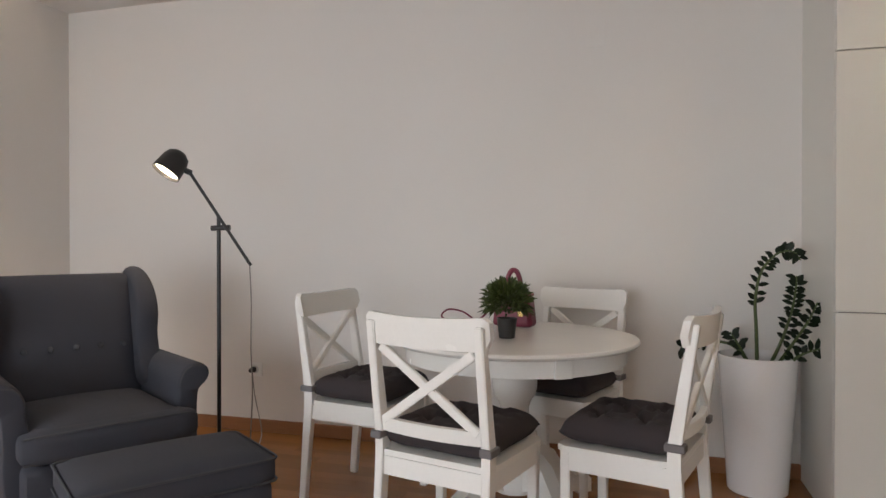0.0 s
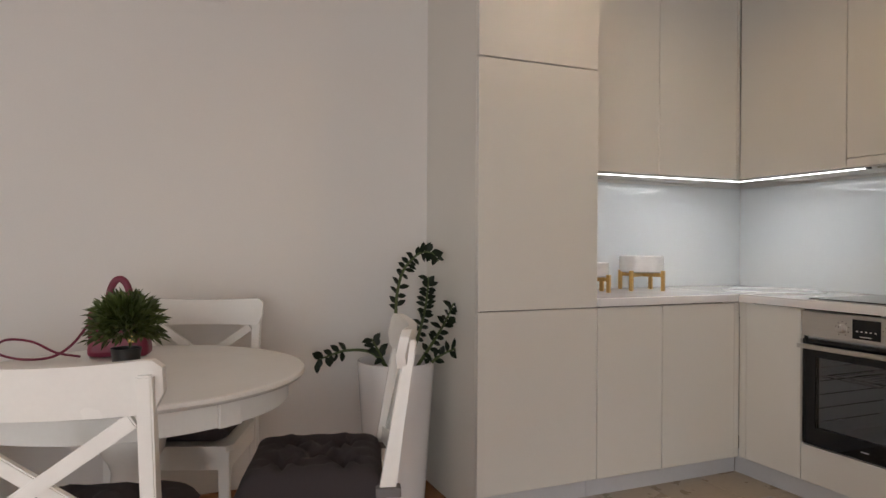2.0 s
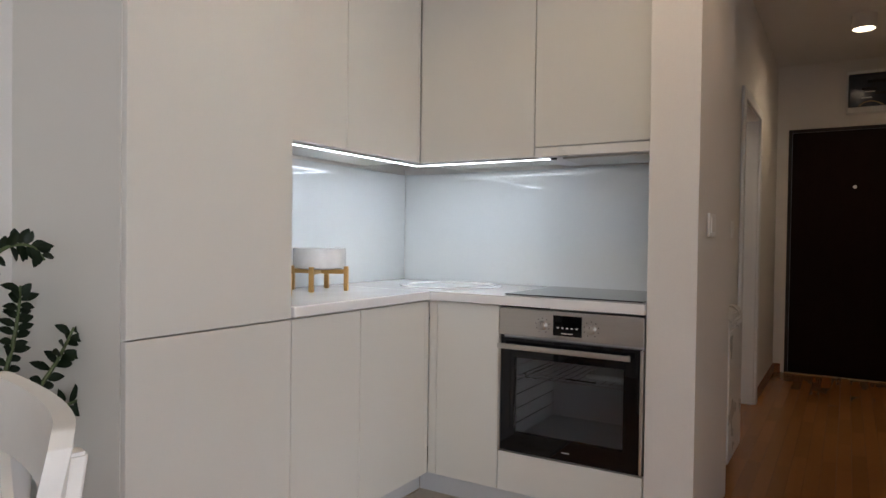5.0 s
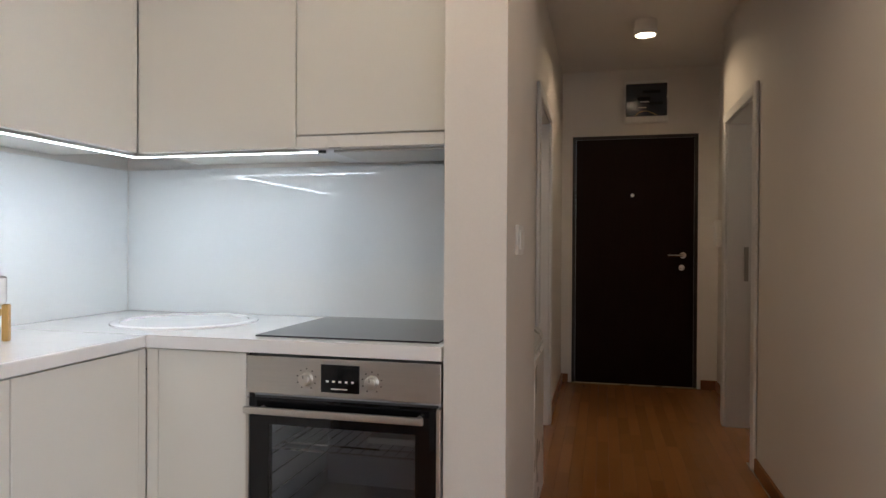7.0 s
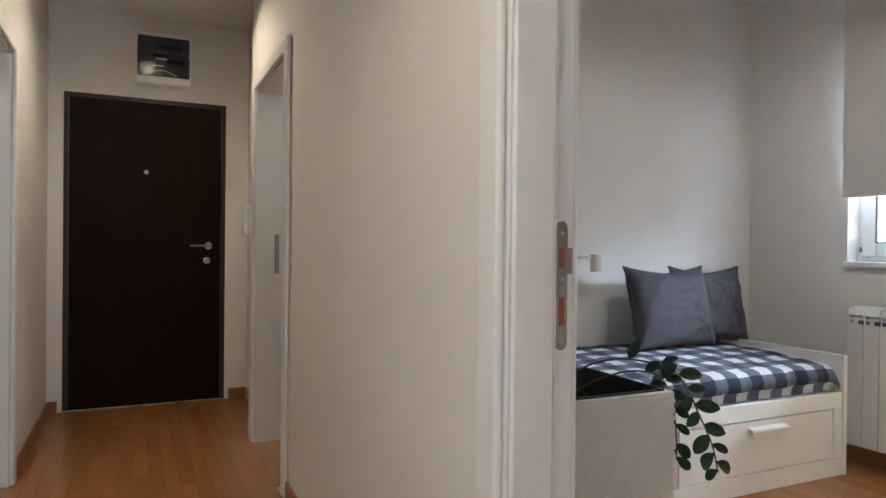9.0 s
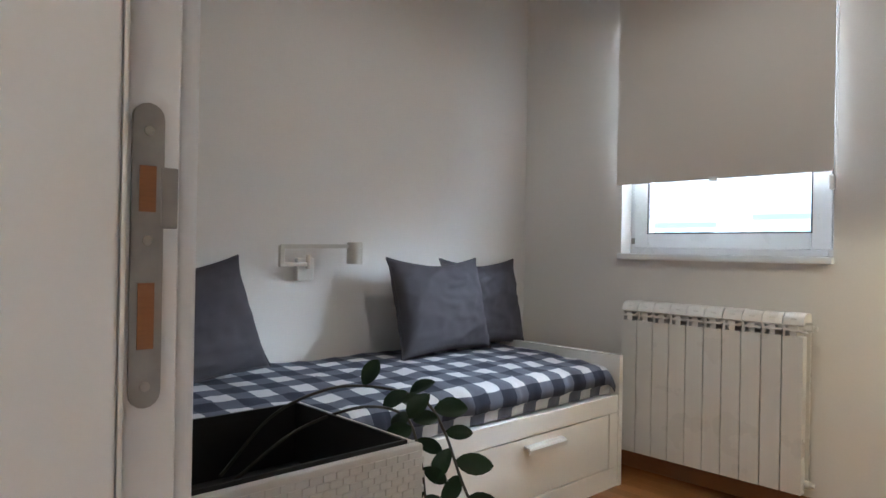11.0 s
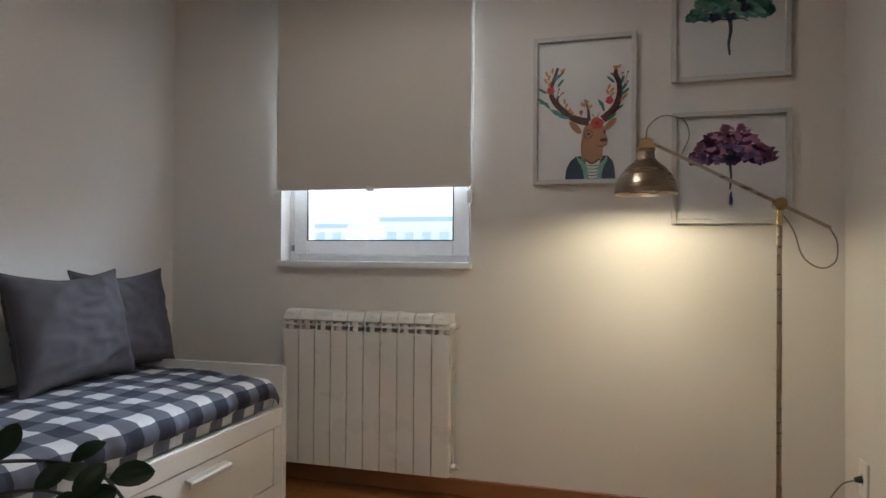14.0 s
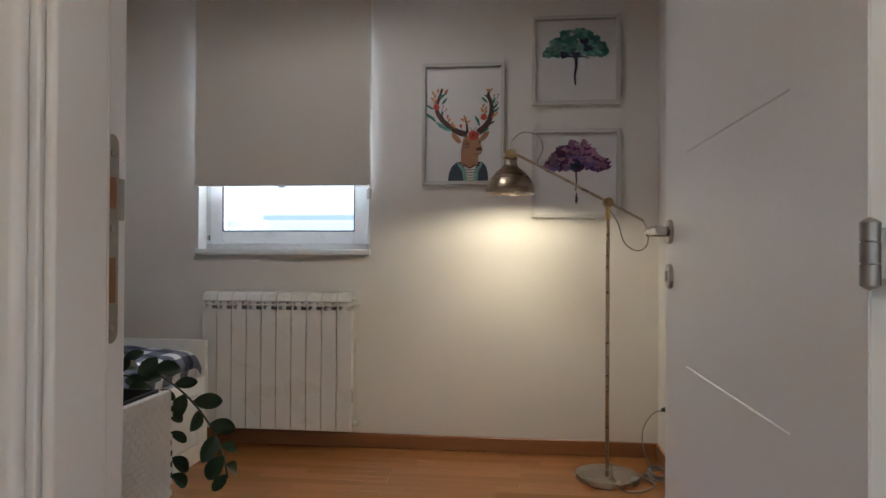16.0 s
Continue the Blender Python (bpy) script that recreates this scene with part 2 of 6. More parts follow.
def rod(bm, p0, p1, r0, r1=None, seg=16):
    p0, p1 = Vector(p0), Vector(p1)
    m = (p1 - p0).to_track_quat("Z", "Y").to_matrix().to_4x4()
    m.translation = (p0 + p1) / 2
    bmesh.ops.create_cone(bm, cap_ends=True, segments=seg, radius1=r0, radius2=r0 if r1 is None else r1, depth=(p1 - p0).length, matrix=m)
    return bm


def lathe(bm, profile, seg=40, m=None, hollow=False):
    """Turns (radius, height) pairs about z; hollow joins the last pair to the first."""
    rings = []
    for r, z in profile:
        rings.append([bm.verts.new((r * math.cos(2 * math.pi * i / seg), r * math.sin(2 * math.pi * i / seg), z)) for i in range(seg)])
    made = [v for ring in rings for v in ring]
    for a, b in zip(rings, rings[1:] + (rings[:1] if hollow else [])):
        for i in range(seg):
            bm.faces.new((a[i], a[(i + 1) % seg], b[(i + 1) % seg], b[i]))
    if profile[0][0] > 1e-4 and not hollow:
        bm.faces.new(rings[0][::-1])
    if profile[-1][0] > 1e-4 and not hollow:
        bm.faces.new(rings[-1])
    if m is not None:
        bmesh.ops.transform(bm, matrix=m, verts=made)
    return bm


def smooth_path(points, steps=8):
    """A Catmull-Rom line through the points."""
    p = [Vector(q) for q in points]
    p = [2 * p[0] - p[1]] + p + [2 * p[-1] - p[-2]]
    out = []
    for a, b, c, d in zip(p, p[1:], p[2:], p[3:]):
        for i in range(steps):
            t = i / steps
            out.append(0.5 * (2 * b + (c - a) * t + (2 * a - 5 * b + 4 * c - d) * t * t + (3 * b - a - 3 * c + d) * t ** 3))
    out.append(p[-2])
    return out


def tube(bm, path, r, seg=8, r1=None):
    rings, n = [], len(path)
    up = Vector((0.123, 0.31, 0.94))
    for i, c in enumerate(path):
        d = (path[min(i + 1, n - 1)] - path[max(i - 1, 0)]).normalized()
        x = d.cross(up).normalized()
        y = d.cross(x)
        k = r if r1 is None else r + (r1 - r) * i / (n - 1)
        rings.append([bm.verts.new(c + k * (math.cos(2 * math.pi * j / seg) * x + math.sin(2 * math.pi * j / seg) * y)) for j in range(seg)])
    for a, b in zip(rings, rings[1:]):
        for j in range(seg):
            bm.faces.new((a[j], a[(j + 1) % seg], b[(j + 1) % seg], b[j]))
    bm.faces.new(rings[0][::-1])
    bm.faces.new(rings[-1])
    return bm


def prism(bm, outline, lo, hi, axis="y"):
    """Pushes a flat outline through from lo to hi along an axis."""
    def at(a, b, c):
        return {"y": (a, c, b), "x": (c, a, b), "z": (a, b, c)}[axis]
    f = [bm.verts.new(at(a, b, lo)) for a, b in outline]
    g = [bm.verts.new(at(a, b, hi)) for a, b in outline]
    bm.faces.new(f)
    bm.faces.new(g[::-1])
    for i in range(len(f)):
        j = (i + 1) % len(f)
        bm.faces.new((f[j], f[i], g[i], g[j]))
    return bm


def keep_flats(me, angle):
    """Normals weighted by area, so that large flat faces stay flat beside their rounded edges."""
    faces = [(p.normal.copy(), p.area, p.loop_start, p.loop_total) for p in me.polygons]
    at = [[] for _ in me.vertices]
    corner = [lp.vertex_index for lp in me.loops]
    for n, area, s, c in faces:
        for k in range(s, s + c):
            at[corner[k]].append((n, area))
    limit = math.cos(radians(angle))
    out = [Vector((0, 0, 1))] * len(corner)
    for n, area, s, c in faces:
        for k in range(s, s + c):
            t = Vector((0, 0, 0))
            for m, a in at[corner[k]]:
                if m.dot(n) > limit:
                    t += m * a
            out[k] = t.normalized() if t.length > 1e-12 else n
    me.normals_split_custom_set(out)


def mesh_of(name, bm, mat, smooth=35):
    bmesh.ops.recalc_face_normals(bm, faces=bm.faces)
    me = bpy.data.meshes.new(name)
    bm.to_mesh(me)
    bm.free()
    me.materials.append(mat)
    if smooth:
        me.shade_smooth()
        if smooth < 40 and len(me.polygons) < 1500:
            keep_flats(me, smooth + 8)
        else:
            me.set_sharp_from_angle(angle=radians(smooth))
    return me


def merged(*items):
    """Several bmeshes as one."""
    out = bmesh.new()
    for bm in items:
        me = bpy.data.meshes.new("join")
        bm.to_mesh(me)
        bm.free()
        out.from_mesh(me)
        bpy.data.meshes.remove(me)
    return out


def part(name, bm, mat, parent, label="", m=None, smooth=35):
    ob = new(name, mesh_of(name, bm, mat, smooth))
    ob.parent = parent
    if m is not None:
        ob.matrix_local = m
    if label:
        tagged(ob, label)
    return ob


def thing(name, m, label, category, group=""):
    ob = new(name)
    ob.empty_display_size = 0.1
    ob.matrix_world = m
    return tagged(ob, label, category, group)


def solid(name, bm, mat, label, category, smooth=35, m=None, kind="", group=""):
    ob = new(name, mesh_of(name, bm, mat, smooth))
    if m is not None:
        ob.matrix_world = m
    return tagged(ob, label, category, group, kind)


def setting(name, bm, mat, label="", category=""):
    return solid(name, bm, mat, label, category, 30, None, "structure")


# ---- structure ----
CEIL = 2.65
NORTH, EASTK = 4.50, 3.685      # dining wall, kitchen side wall
setting("floor", boxes(((-2.9, -2.6, -0.12), (7.3, 4.7, -0.008))), M["grout"], "strip parquet floor of warm reddish oak", "floor")
setting("ceiling", boxes(((-2.9, -2.6, CEIL), (7.3, 4.7, CEIL + 0.1))), M["ceiling"], "plain white painted ceiling", "ceiling")
setting("wall_north", boxes(((-2.9, NORTH, -0.01), (EASTK + 0.15, NORTH + 0.15, CEIL))), M["wall"], "plain off-white painted wall", "wall")
# the opening is added, out of view, to go with the west fill light
setting("wall_west", boxes(((-2.86, -2.6, -0.01), (-2.71, -0.4, CEIL)), ((-2.86, 1.5, -0.01), (-2.71, NORTH, CEIL)), ((-2.86, -0.4, -0.01), (-2.71, 1.5, 0.40)), ((-2.86, -0.4, 2.10), (-2.71, 1.5, CEIL))), M["wall"], "plain off-white painted wall with an added, unseen opening", "wall")
setting("wall_kitchen_east", boxes(((EASTK, 3.009, -0.01), (EASTK + 0.15, NORTH, CEIL))), M["wall"], "white painted kitchen wall", "wall")
setting("wall_kitchen_stub", boxes(((3.086, 2.835, -0.01), (3.835, 3.009, CEIL)), bevel=0.004), M["wall"], "white painted wall end beside the kitchen", "wall")
HL, HR = 2.93, 1.80             # hall faces
setting("wall_hall_north", boxes(((3.835, HL, -0.01), (4.90, HL + 0.12, CEIL)), ((5.70, HL, -0.01), (7.25, HL + 0.12, CEIL)), ((4.90, HL, 2.02), (5.70, HL + 0.12, CEIL))), M["wall"], "white painted hall wall with a door opening", "wall")
setting("wall_hall_east", boxes(((7.10, 1.5, -0.01), (7.25, 1.831, CEIL)), ((7.10, 2.839, -0.01), (7.25, HL, CEIL)), ((7.10, 1.831, 2.097), (7.25, 2.839, CEIL))), M["wall"], "white painted wall round the entrance door", "wall")
setting("wall_hall_south", boxes(((3.199, 1.66, -0.01), (5.13, HR, CEIL)), ((5.13, 1.66, 1.985), (5.94, HR, CEIL)), ((5.94, 1.66, -0.01), (6.12, HR, CEIL)), ((6.12, 1.50, -0.01), (7.10, 1.672, CEIL))), M["wall"], "white painted hall wall with a door opening", "wall")
setting("wall_bedroom_door", boxes(((1.88, 1.66, -0.01), (2.318, HR, CEIL)), ((2.318, 1.66, 2.05), (3.199, HR, CEIL))), M["wall"], "white painted wall over the bedroom door", "wall")
SOUTH, BEAST, BWEST = -1.075, 5.085, 1.985
RY0, RY1 = -0.372, 0.76           # recess for the built-in cabinet
setting("wall_bedroom_west", boxes(((1.88, SOUTH - 0.2, -0.01), (BWEST, RY0, CEIL)), ((1.88, RY1, -0.01), (BWEST, 1.66, CEIL)), ((1.50, RY0 - 0.08, -0.01), (1.56, RY1 + 0.08, CEIL)), ((1.56, RY0 - 0.08, -0.01), (1.88, RY0, CEIL)), ((1.56, RY1, -0.01), (1.88, RY1 + 0.08, CEIL))), M["wall"], "white painted wall between the rooms", "wall")
WX0, WX1, WZ0, WZ1 = 3.49, 4.455, 1.055, 2.30
setting("wall_bedroom_south", boxes(((BWEST, SOUTH - 0.28, -0.01), (WX0, SOUTH, CEIL)), ((WX1, SOUTH - 0.28, -0.01), (BEAST + 0.15, SOUTH, CEIL)), ((WX0, SOUTH - 0.28, -0.01), (WX1, SOUTH, WZ0 - 0.03)), ((WX0, SOUTH - 0.28, WZ1), (WX1, SOUTH, CEIL))), M["wall"], "white painted bedroom wall with a window opening", "wall")
setting("wall_bedroom_east", boxes(((BEAST, SOUTH, -0.01), (BEAST + 0.15, 1.66, CEIL))), M["wall"], "white painted bedroom wall behind the daybed", "wall")
setting("wall_living_south", boxes(((-2.71, -2.6, -0.01), (-2.5, -2.45, CEIL)), ((0.2, -2.6, -0.01), (1.88, -2.45, CEIL)), ((-2.5, -2.6, 2.15), (0.2, -2.45, CEIL))), M["wall"], "plain white wall with a balcony opening", "wall")
setting("wall_living_east", boxes(((1.88, -2.45, -0.01), (2.0, SOUTH - 0.2, CEIL))), M["wall"], "plain white wall", "wall")
setting("wall_room_north", boxes(((3.835, 3.9, -0.01), (7.25, 4.05, CEIL)), ((7.1, HL + 0.12, -0.01), (7.25, 3.9, CEIL))), M["wall"], "plain white wall of the side room", "wall")
setting("wall_room_south", boxes(((BEAST + 0.15, 0.4, -0.01), (7.25, 0.55, CEIL)), ((7.10, 0.55, -0.01), (7.25, 1.5, CEIL))), M["wall"], "plain white wall of the side room", "wall")
setting("ground", boxes(((-60, -90, -3.2), (60, 60, -3.0))), M["grout"], "pale ground outside far below", "ground")

# ---- trim ----


def skirt(runs, name="baseboard"):
    bm = bmesh.new()
    for lo, hi in runs:
        box(bm, (*lo, 0.0), (*hi, 0.075), 0.004, 1)
    return setting(name, bm, M["skirting"], "narrow oak-brown wooden skirting board", "skirting")


skirt([((-2.695, NORTH - 0.016), (1.655, NORTH))])
skirt([((-2.71, 0.0), (-2.695, NORTH))])
skirt([((3.30, HR), (5.05, HR + 0.015)), ((6.02, HR), (6.12, HR + 0.015))])
skirt([((6.12, 1.672), (7.085, 1.687)), ((7.085, 1.672), (7.10, 1.80)), ((7.085, 2.87), (7.10, HL))])
skirt([((3.836, HL - 0.015), (4.82, HL)), ((5.76, HL - 0.015), (7.085, HL))])
skirt([((BWEST + 0.015, SOUTH), (BEAST, SOUTH + 0.016)), ((BWEST, SOUTH), (BWEST + 0.015, RY0)), ((BWEST, RY1), (BWEST + 0.015, 1.64))])


def casing(name, x0, x1, y_face, y_back, top, label, side):
    """Door lining through the wall and a flat casing on the face at y_face; side is +1 where the face looks to +y."""
    bm = bmesh.new()
    t = 0.02
    ya, yb = min(y_face, y_back), max(y_face, y_back)
    for lo, hi in (((x0 - t, ya - 0.002, 0), (x0, yb + 0.002, top)), ((x1, ya - 0.002, 0), (x1 + t, yb + 0.002, top)), ((x0 - t, ya - 0.002, top), (x1 + t, yb + 0.002, top + t))):
        box(bm, lo, hi, 0.002, 1)
    for yf, sg in ((y_face, side), (y_back, -side)):
        c0, c1 = sorted((yf + 0.002 * sg, yf + 0.022 * sg))
        for lo, hi in (((x0 - 0.085, c0, 0), (x0 - 0.006, c1, top + 0.072)), ((x1 + 0.006, c0, 0), (x1 + 0.085, c1, top + 0.072)), ((x0 - 0.006, c0, top + 0.006), (x1 + 0.006, c1, top + 0.072))):
            box(bm, lo, hi, 0.0095, 5)
    return setting(name, bm, M["door_white"], label, "door frame")


casing("door_frame_bedroom", 2.335, 3.182, HR, 1.66, 2.03, "white lacquered door lining with rounded casing", 1)
casing("door_frame_bath", 5.13, 5.94, HR, 1.66, 1.965, "white lacquered door lining beside the hall", 1)
casing("door_frame_room", 4.90, 5.68, HL, HL + 0.12, 1.965, "white lacquered door lining in the hall", -1)

# door stop that leaves a rebate for the leaf on the lock side and overhead
setting("door_stop", boxes(((3.168, 1.708, 0.0), (3.181, 1.797, 2.016)), ((2.44, 1.708, 2.017), (3.181, 1.797, 2.029)), bevel=0.005, seg=3), M["door_white"], "white lacquered door stop in the lining", "door frame")
setting("door_seal", boxes(((3.1695, 1.7035, 0.0), (3.178, 1.7075, 2.016)), bevel=0.001), M["enamel"], "pale rubber door seal", "door frame")
# lock strike on the bedroom lining
strike = thing("strike_plate", pose(3.1815, 1.685, 1.045), "dull metal strike plate let into a white door lining", "strike plate")
bm = bmesh.new()
prism(bm, [(0.0125 * math.cos(a) , 0.110 + 0.0125 * math.sin(a)) for a in np.linspace(0, math.pi, 9)] + [(0.0125 * math.cos(a), -0.110 + 0.0125 * math.sin(a)) for a in np.linspace(math.pi, 2 * math.pi, 9)], -0.003, 0.0, "x")
part("plate", bm, M["dull_steel"], strike)
part("lip", boxes(((-0.004, -0.024, 0.022), (0.0, -0.010, 0.072)), bevel=0.0015), M["dull_steel"], strike)
for z0, z1 in ((0.035, 0.072), (-0.075, -0.022)):
    part("pocket", boxes(((-0.0042, -0.006, z0), (-0.0032, 0.007, z1))), M["skirting"], strike, "bare wood pocket behind the plate")
for z in (0.1, 0.012, -0.105):
    part("screw", rod(bmesh.new(), (-0.0045, 0, z), (-0.003, 0, z), 0.004, None, 10), M["nickel"], strike)

# ---- kitchen ----


def front(bm, lo, hi):
    return box(bm, lo, hi, 0.0015, 1)


tall = thing("tall_cabinet", pose(0, 0, 0), "tall handleless cream-white cabinet with three stacked doors", "cabinet", "kitchen cabinets")
part("side_panel", boxes(((1.655, 3.9635, 0.0), (1.675, NORTH, CEIL - 0.004)), bevel=0.001), M["cabinet"], tall)
part("body", boxes(((1.677, 3.965, 0.113), (2.238, NORTH - 0.002, CEIL - 0.004))), M["dark_gap"], tall)
for z0, z1 in ((0.104, 0.857), (0.861, 1.895), (1.900, CEIL - 0.006)):
    part("door", front(bmesh.new(), (1.656, 3.94, z0), (2.2385, 3.962, z1)), M["cabinet"], tall)
part("plinth", boxes(((1.677, 4.02, 0.0), (2.24, 4.04, 0.112))), M["plinth"], tall, "grey plinth")


def base_unit(label, lo, hi, door_lo, door_hi):
    u = thing("base_cabinet", pose(0, 0, 0), label, "cabinet", "kitchen cabinets")
    part("body", boxes((lo, hi)), M["dark_gap"], u)
    part("door", front(bmesh.new(), door_lo, door_hi), M["cabinet"], u)
    return u


u = base_unit("cream-white handleless base cabinet beside the tall unit", (2.245, 3.965, 0.113), (2.603, NORTH - 0.002, 0.852), (2.2425, 3.94, 0.104), (2.601, 3.962, 0.857))
part("plinth", boxes(((2.242, 4.02, 0.0), (3.14, 4.04, 0.112))), M["plinth"], u, "grey plinth")
u = base_unit("cream-white handleless base cabinet in the corner", (2.605, 3.965, 0.113), (3.04, NORTH - 0.002, 0.852), (2.605, 3.94, 0.104), (3.046, 3.962, 0.857))
part("filler", front(bmesh.new(), (3.0485, 3.942, 0.104), (3.0815, 3.962, 0.857)), M["cabinet"], u)
u = base_unit("cream-white handleless base cabinet under the sink", (3.105, 3.602, 0.113), (EASTK - 0.002, 3.93, 0.852), (3.08, 3.602, 0.104), (3.102, 3.898, 0.857))
part("filler", front(bmesh.new(), (3.082, 3.9005, 0.104), (3.102, 3.9405, 0.857)), M["cabinet"], u)
part("plinth", boxes(((3.142, 3.012, 0.0), (3.162, 4.018, 0.112))), M["plinth"], u, "grey plinth")
u = thing("oven_cabinet", pose(0, 0, 0), "cream-white oven housing with a drawer below", "cabinet", "kitchen cabinets")
part("body", boxes(((3.105, 3.012, 0.113), (EASTK - 0.002, 3.598, 0.265))), M["dark_gap"], u)
part("drawer", front(bmesh.new(), (3.08, 3.013, 0.104), (3.102, 3.599, 0.264)), M["cabinet"], u)

# worktop in two pieces with a round cut-out for the sink
top = thing("worktop", pose(0, 0, 0), "glossy white corner worktop with a rounded front edge", "worktop")
part("north_slab", boxes(((2.243, 3.928, 0.862), (3.0655, NORTH - 0.002, 0.90)), bevel=0.006, seg=3), M["worktop"], top)
SX, SY, SR = 3.395, 4.02, 0.235
ring = [(SX + (SR - 0.012) * math.cos(a), SY + (SR - 0.012) * math.sin(a)) for a in np.linspace(-math.pi / 2, -2.5 * math.pi, 49)]
bm = prism(bmesh.new(), [(3.067, 3.011), (SX, 3.011)] + ring + [(SX, 3.0112), (EASTK - 0.002, 3.0112), (EASTK - 0.002, NORTH - 0.002), (3.067, NORTH - 0.002)], 0.862, 0.90, "z")
part("east_slab", bm, M["worktop"], top, smooth=20)
sink = thing("sink", pose(SX, SY, 0.90), "round white composite sink set in the worktop", "sink")
bm = lathe(bmesh.new(), [(SR + 0.012, 0.0005), (SR + 0.010, 0.006), (SR - 0.002, 0.010), (SR - 0.02, 0.008), (SR - 0.03, -0.02), (SR - 0.045, -0.13), (SR - 0.09, -0.15), (0.03, -0.155), (0.0001, -0.155)], 56)
part("bowl", bm, M["worktop"], sink)
part("drain", lathe(bmesh.new(), [(0.028, -0.154), (0.026, -0.150), (0.0001, -0.151)], 24), M["nickel"], sink)
part("overflow", boxes(((-0.012, -0.235 + 0.02, -0.035), (0.012, -0.235 + 0.032, -0.018)), bevel=0.003), M["nickel"], sink, m=pose(0, 0, 0, 0, 0, 150))
part("tap_hole_cap", lathe(bmesh.new(), [(0.018, 0.001), (0.017, 0.006), (0.0001, 0.007)], 20, pose(0.225, 0.10, 0)), M["worktop"], sink)

hob = thing("hob", pose(0, 0, 0), "black glass induction hob flush on the worktop", "hob")
part("glass", boxes(((3.122, 3.03, 0.9005), (3.645, 3.597, 0.906)), bevel=0.002), M["hob"], hob)

sp = thing("backsplash", pose(0, 0, 0), "glossy pale backsplash panels lit by a light strip", "backsplash")
part("panel", boxes(((2.243, NORTH - 0.014, 0.901), (EASTK - 0.013, NORTH - 0.003, 1.474)), bevel=0.001, seg=1), M["splash"], sp)
part("panel", boxes(((EASTK - 0.014, 3.011, 0.901), (EASTK - 0.003, NORTH - 0.016, 1.474)), bevel=0.001, seg=1), M["splash"], sp)


def wall_unit(label, lo, hi, doors):
    u = thing("wall_cabinet", pose(0, 0, 0), label, "cabinet", "kitchen cabinets")
    part("body", boxes((lo, hi)), M["cabinet"], u)
    for a, b in doors:
        part("door", front(bmesh.new(), a, b), M["cabinet"], u)
    return u


UN, UE = 4.135, 3.287
u = wall_unit("cream-white wall cabinet with two tall doors", (2.243, UN + 0.023, 1.492), (3.31, NORTH - 0.003, CEIL - 0.004), (((2.243, UN, 1.486), (2.7445, UN + 0.021, CEIL - 0.006)), ((2.7485, UN, 1.486), (3.262, UN + 0.021, CEIL - 0.006))))
part("filler", front(bmesh.new(), (3.2655, UN + 0.002, 1.486), (3.2855, UN + 0.021, CEIL - 0.006)), M["cabinet"], u)
u = wall_unit("cream-white wall cabinet in the corner", (UE + 0.025, 3.549, 1.492), (EASTK - 0.003, 4.155, CEIL - 0.004), (((UE, 3.5495, 1.486), (UE + 0.021, 4.1335, CEIL - 0.006)),))
u = wall_unit("cream-white cabinet over the cooker hood", (UE + 0.025, 3.012, 1.535), (EASTK - 0.003, 3.546, CEIL - 0.004), (((UE, 3.012, 1.527), (UE + 0.021, 3.5455, CEIL - 0.006)),))
hood = thing("cooker_hood", pose(0, 0, 0), "slim built-in cooker hood with a white front bar", "cooker hood")
part("front_bar", boxes(((UE, 3.012, 1.484), (UE + 0.02, 3.546, 1.522)), bevel=0.002), M["enamel"], hood)
part("housing", boxes(((UE + 0.022, 3.012, 1.482), (EASTK - 0.02, 3.546, 1.531))), M["plinth"], hood)
part("filter", boxes(((UE + 0.03, 3.02, 1.472), (EASTK - 0.10, 3.43, 1.481)), bevel=0.003), M["steel"], hood, "brushed grey filter panel")
part("switch", rod(bmesh.new(), (UE + 0.045, 3.475, 1.474), (UE + 0.045, 3.475, 1.482), 0.012, None, 16), M["black_plastic"], hood)
led = thing("light_strip", pose(0, 0, 0), "thin glowing white light strip under the wall cabinets", "light strip")
part("profile", boxes(((2.245, 4.188, 1.481), (3.36, 4.214, 1.491)), ((3.342, 3.50, 1.481), (3.368, 4.188, 1.491))), M["metal_trim"], led, "aluminium profile")
part("diffuser", boxes(((2.247, 4.193, 1.4785), (3.355, 4.206, 1.481)), ((3.349, 3.505, 1.4785), (3.361, 4.193, 1.481))), M["led"], led, "glowing white diffuser")

# oven, facing -x at x = 3.08
oven = thing("oven", pose(3.08, 3.306, 0), "built-in steel oven with a black glass door", "oven")
part("housing", boxes(((0.03, -0.285, 0.27), (0.05, 0.285, 0.30)), ((0.03, -0.285, 0.72), (0.05, 0.285, 0.85)), ((0.03, -0.285, 0.30), (0.52, -0.26, 0.72)), ((0.03, 0.26, 0.30), (0.52, 0.285, 0.72)), ((0.52, -0.285, 0.27), (0.54, 0.285, 0.85)), ((0.05, -0.26, 0.28), (0.52, 0.26, 0.30)), ((0.05, -0.26, 0.70), (0.52, 0.26, 0.72))), M["plinth"], oven, "grey enamel cavity")
part("control_panel", boxes(((-0.002, -0.293, 0.742), (0.028, 0.293, 0.852)), bevel=0.003), M["steel"], oven, "brushed steel control panel")
disp = part("display", boxes(((-0.0045, -0.058, 0.757), (-0.0022, 0.058, 0.836))), M["glass_black"], oven, "black display")
for k in range(5):
    part("symbol", boxes(((-0.0055, -0.042 + 0.019 * k, 0.786), (-0.0047, -0.034 + 0.019 * k, 0.791))), M["plastic"], disp)
part("mark", boxes(((-0.0055, -0.022, 0.766), (-0.0047, 0.026, 0.769))), M["plastic"], disp)
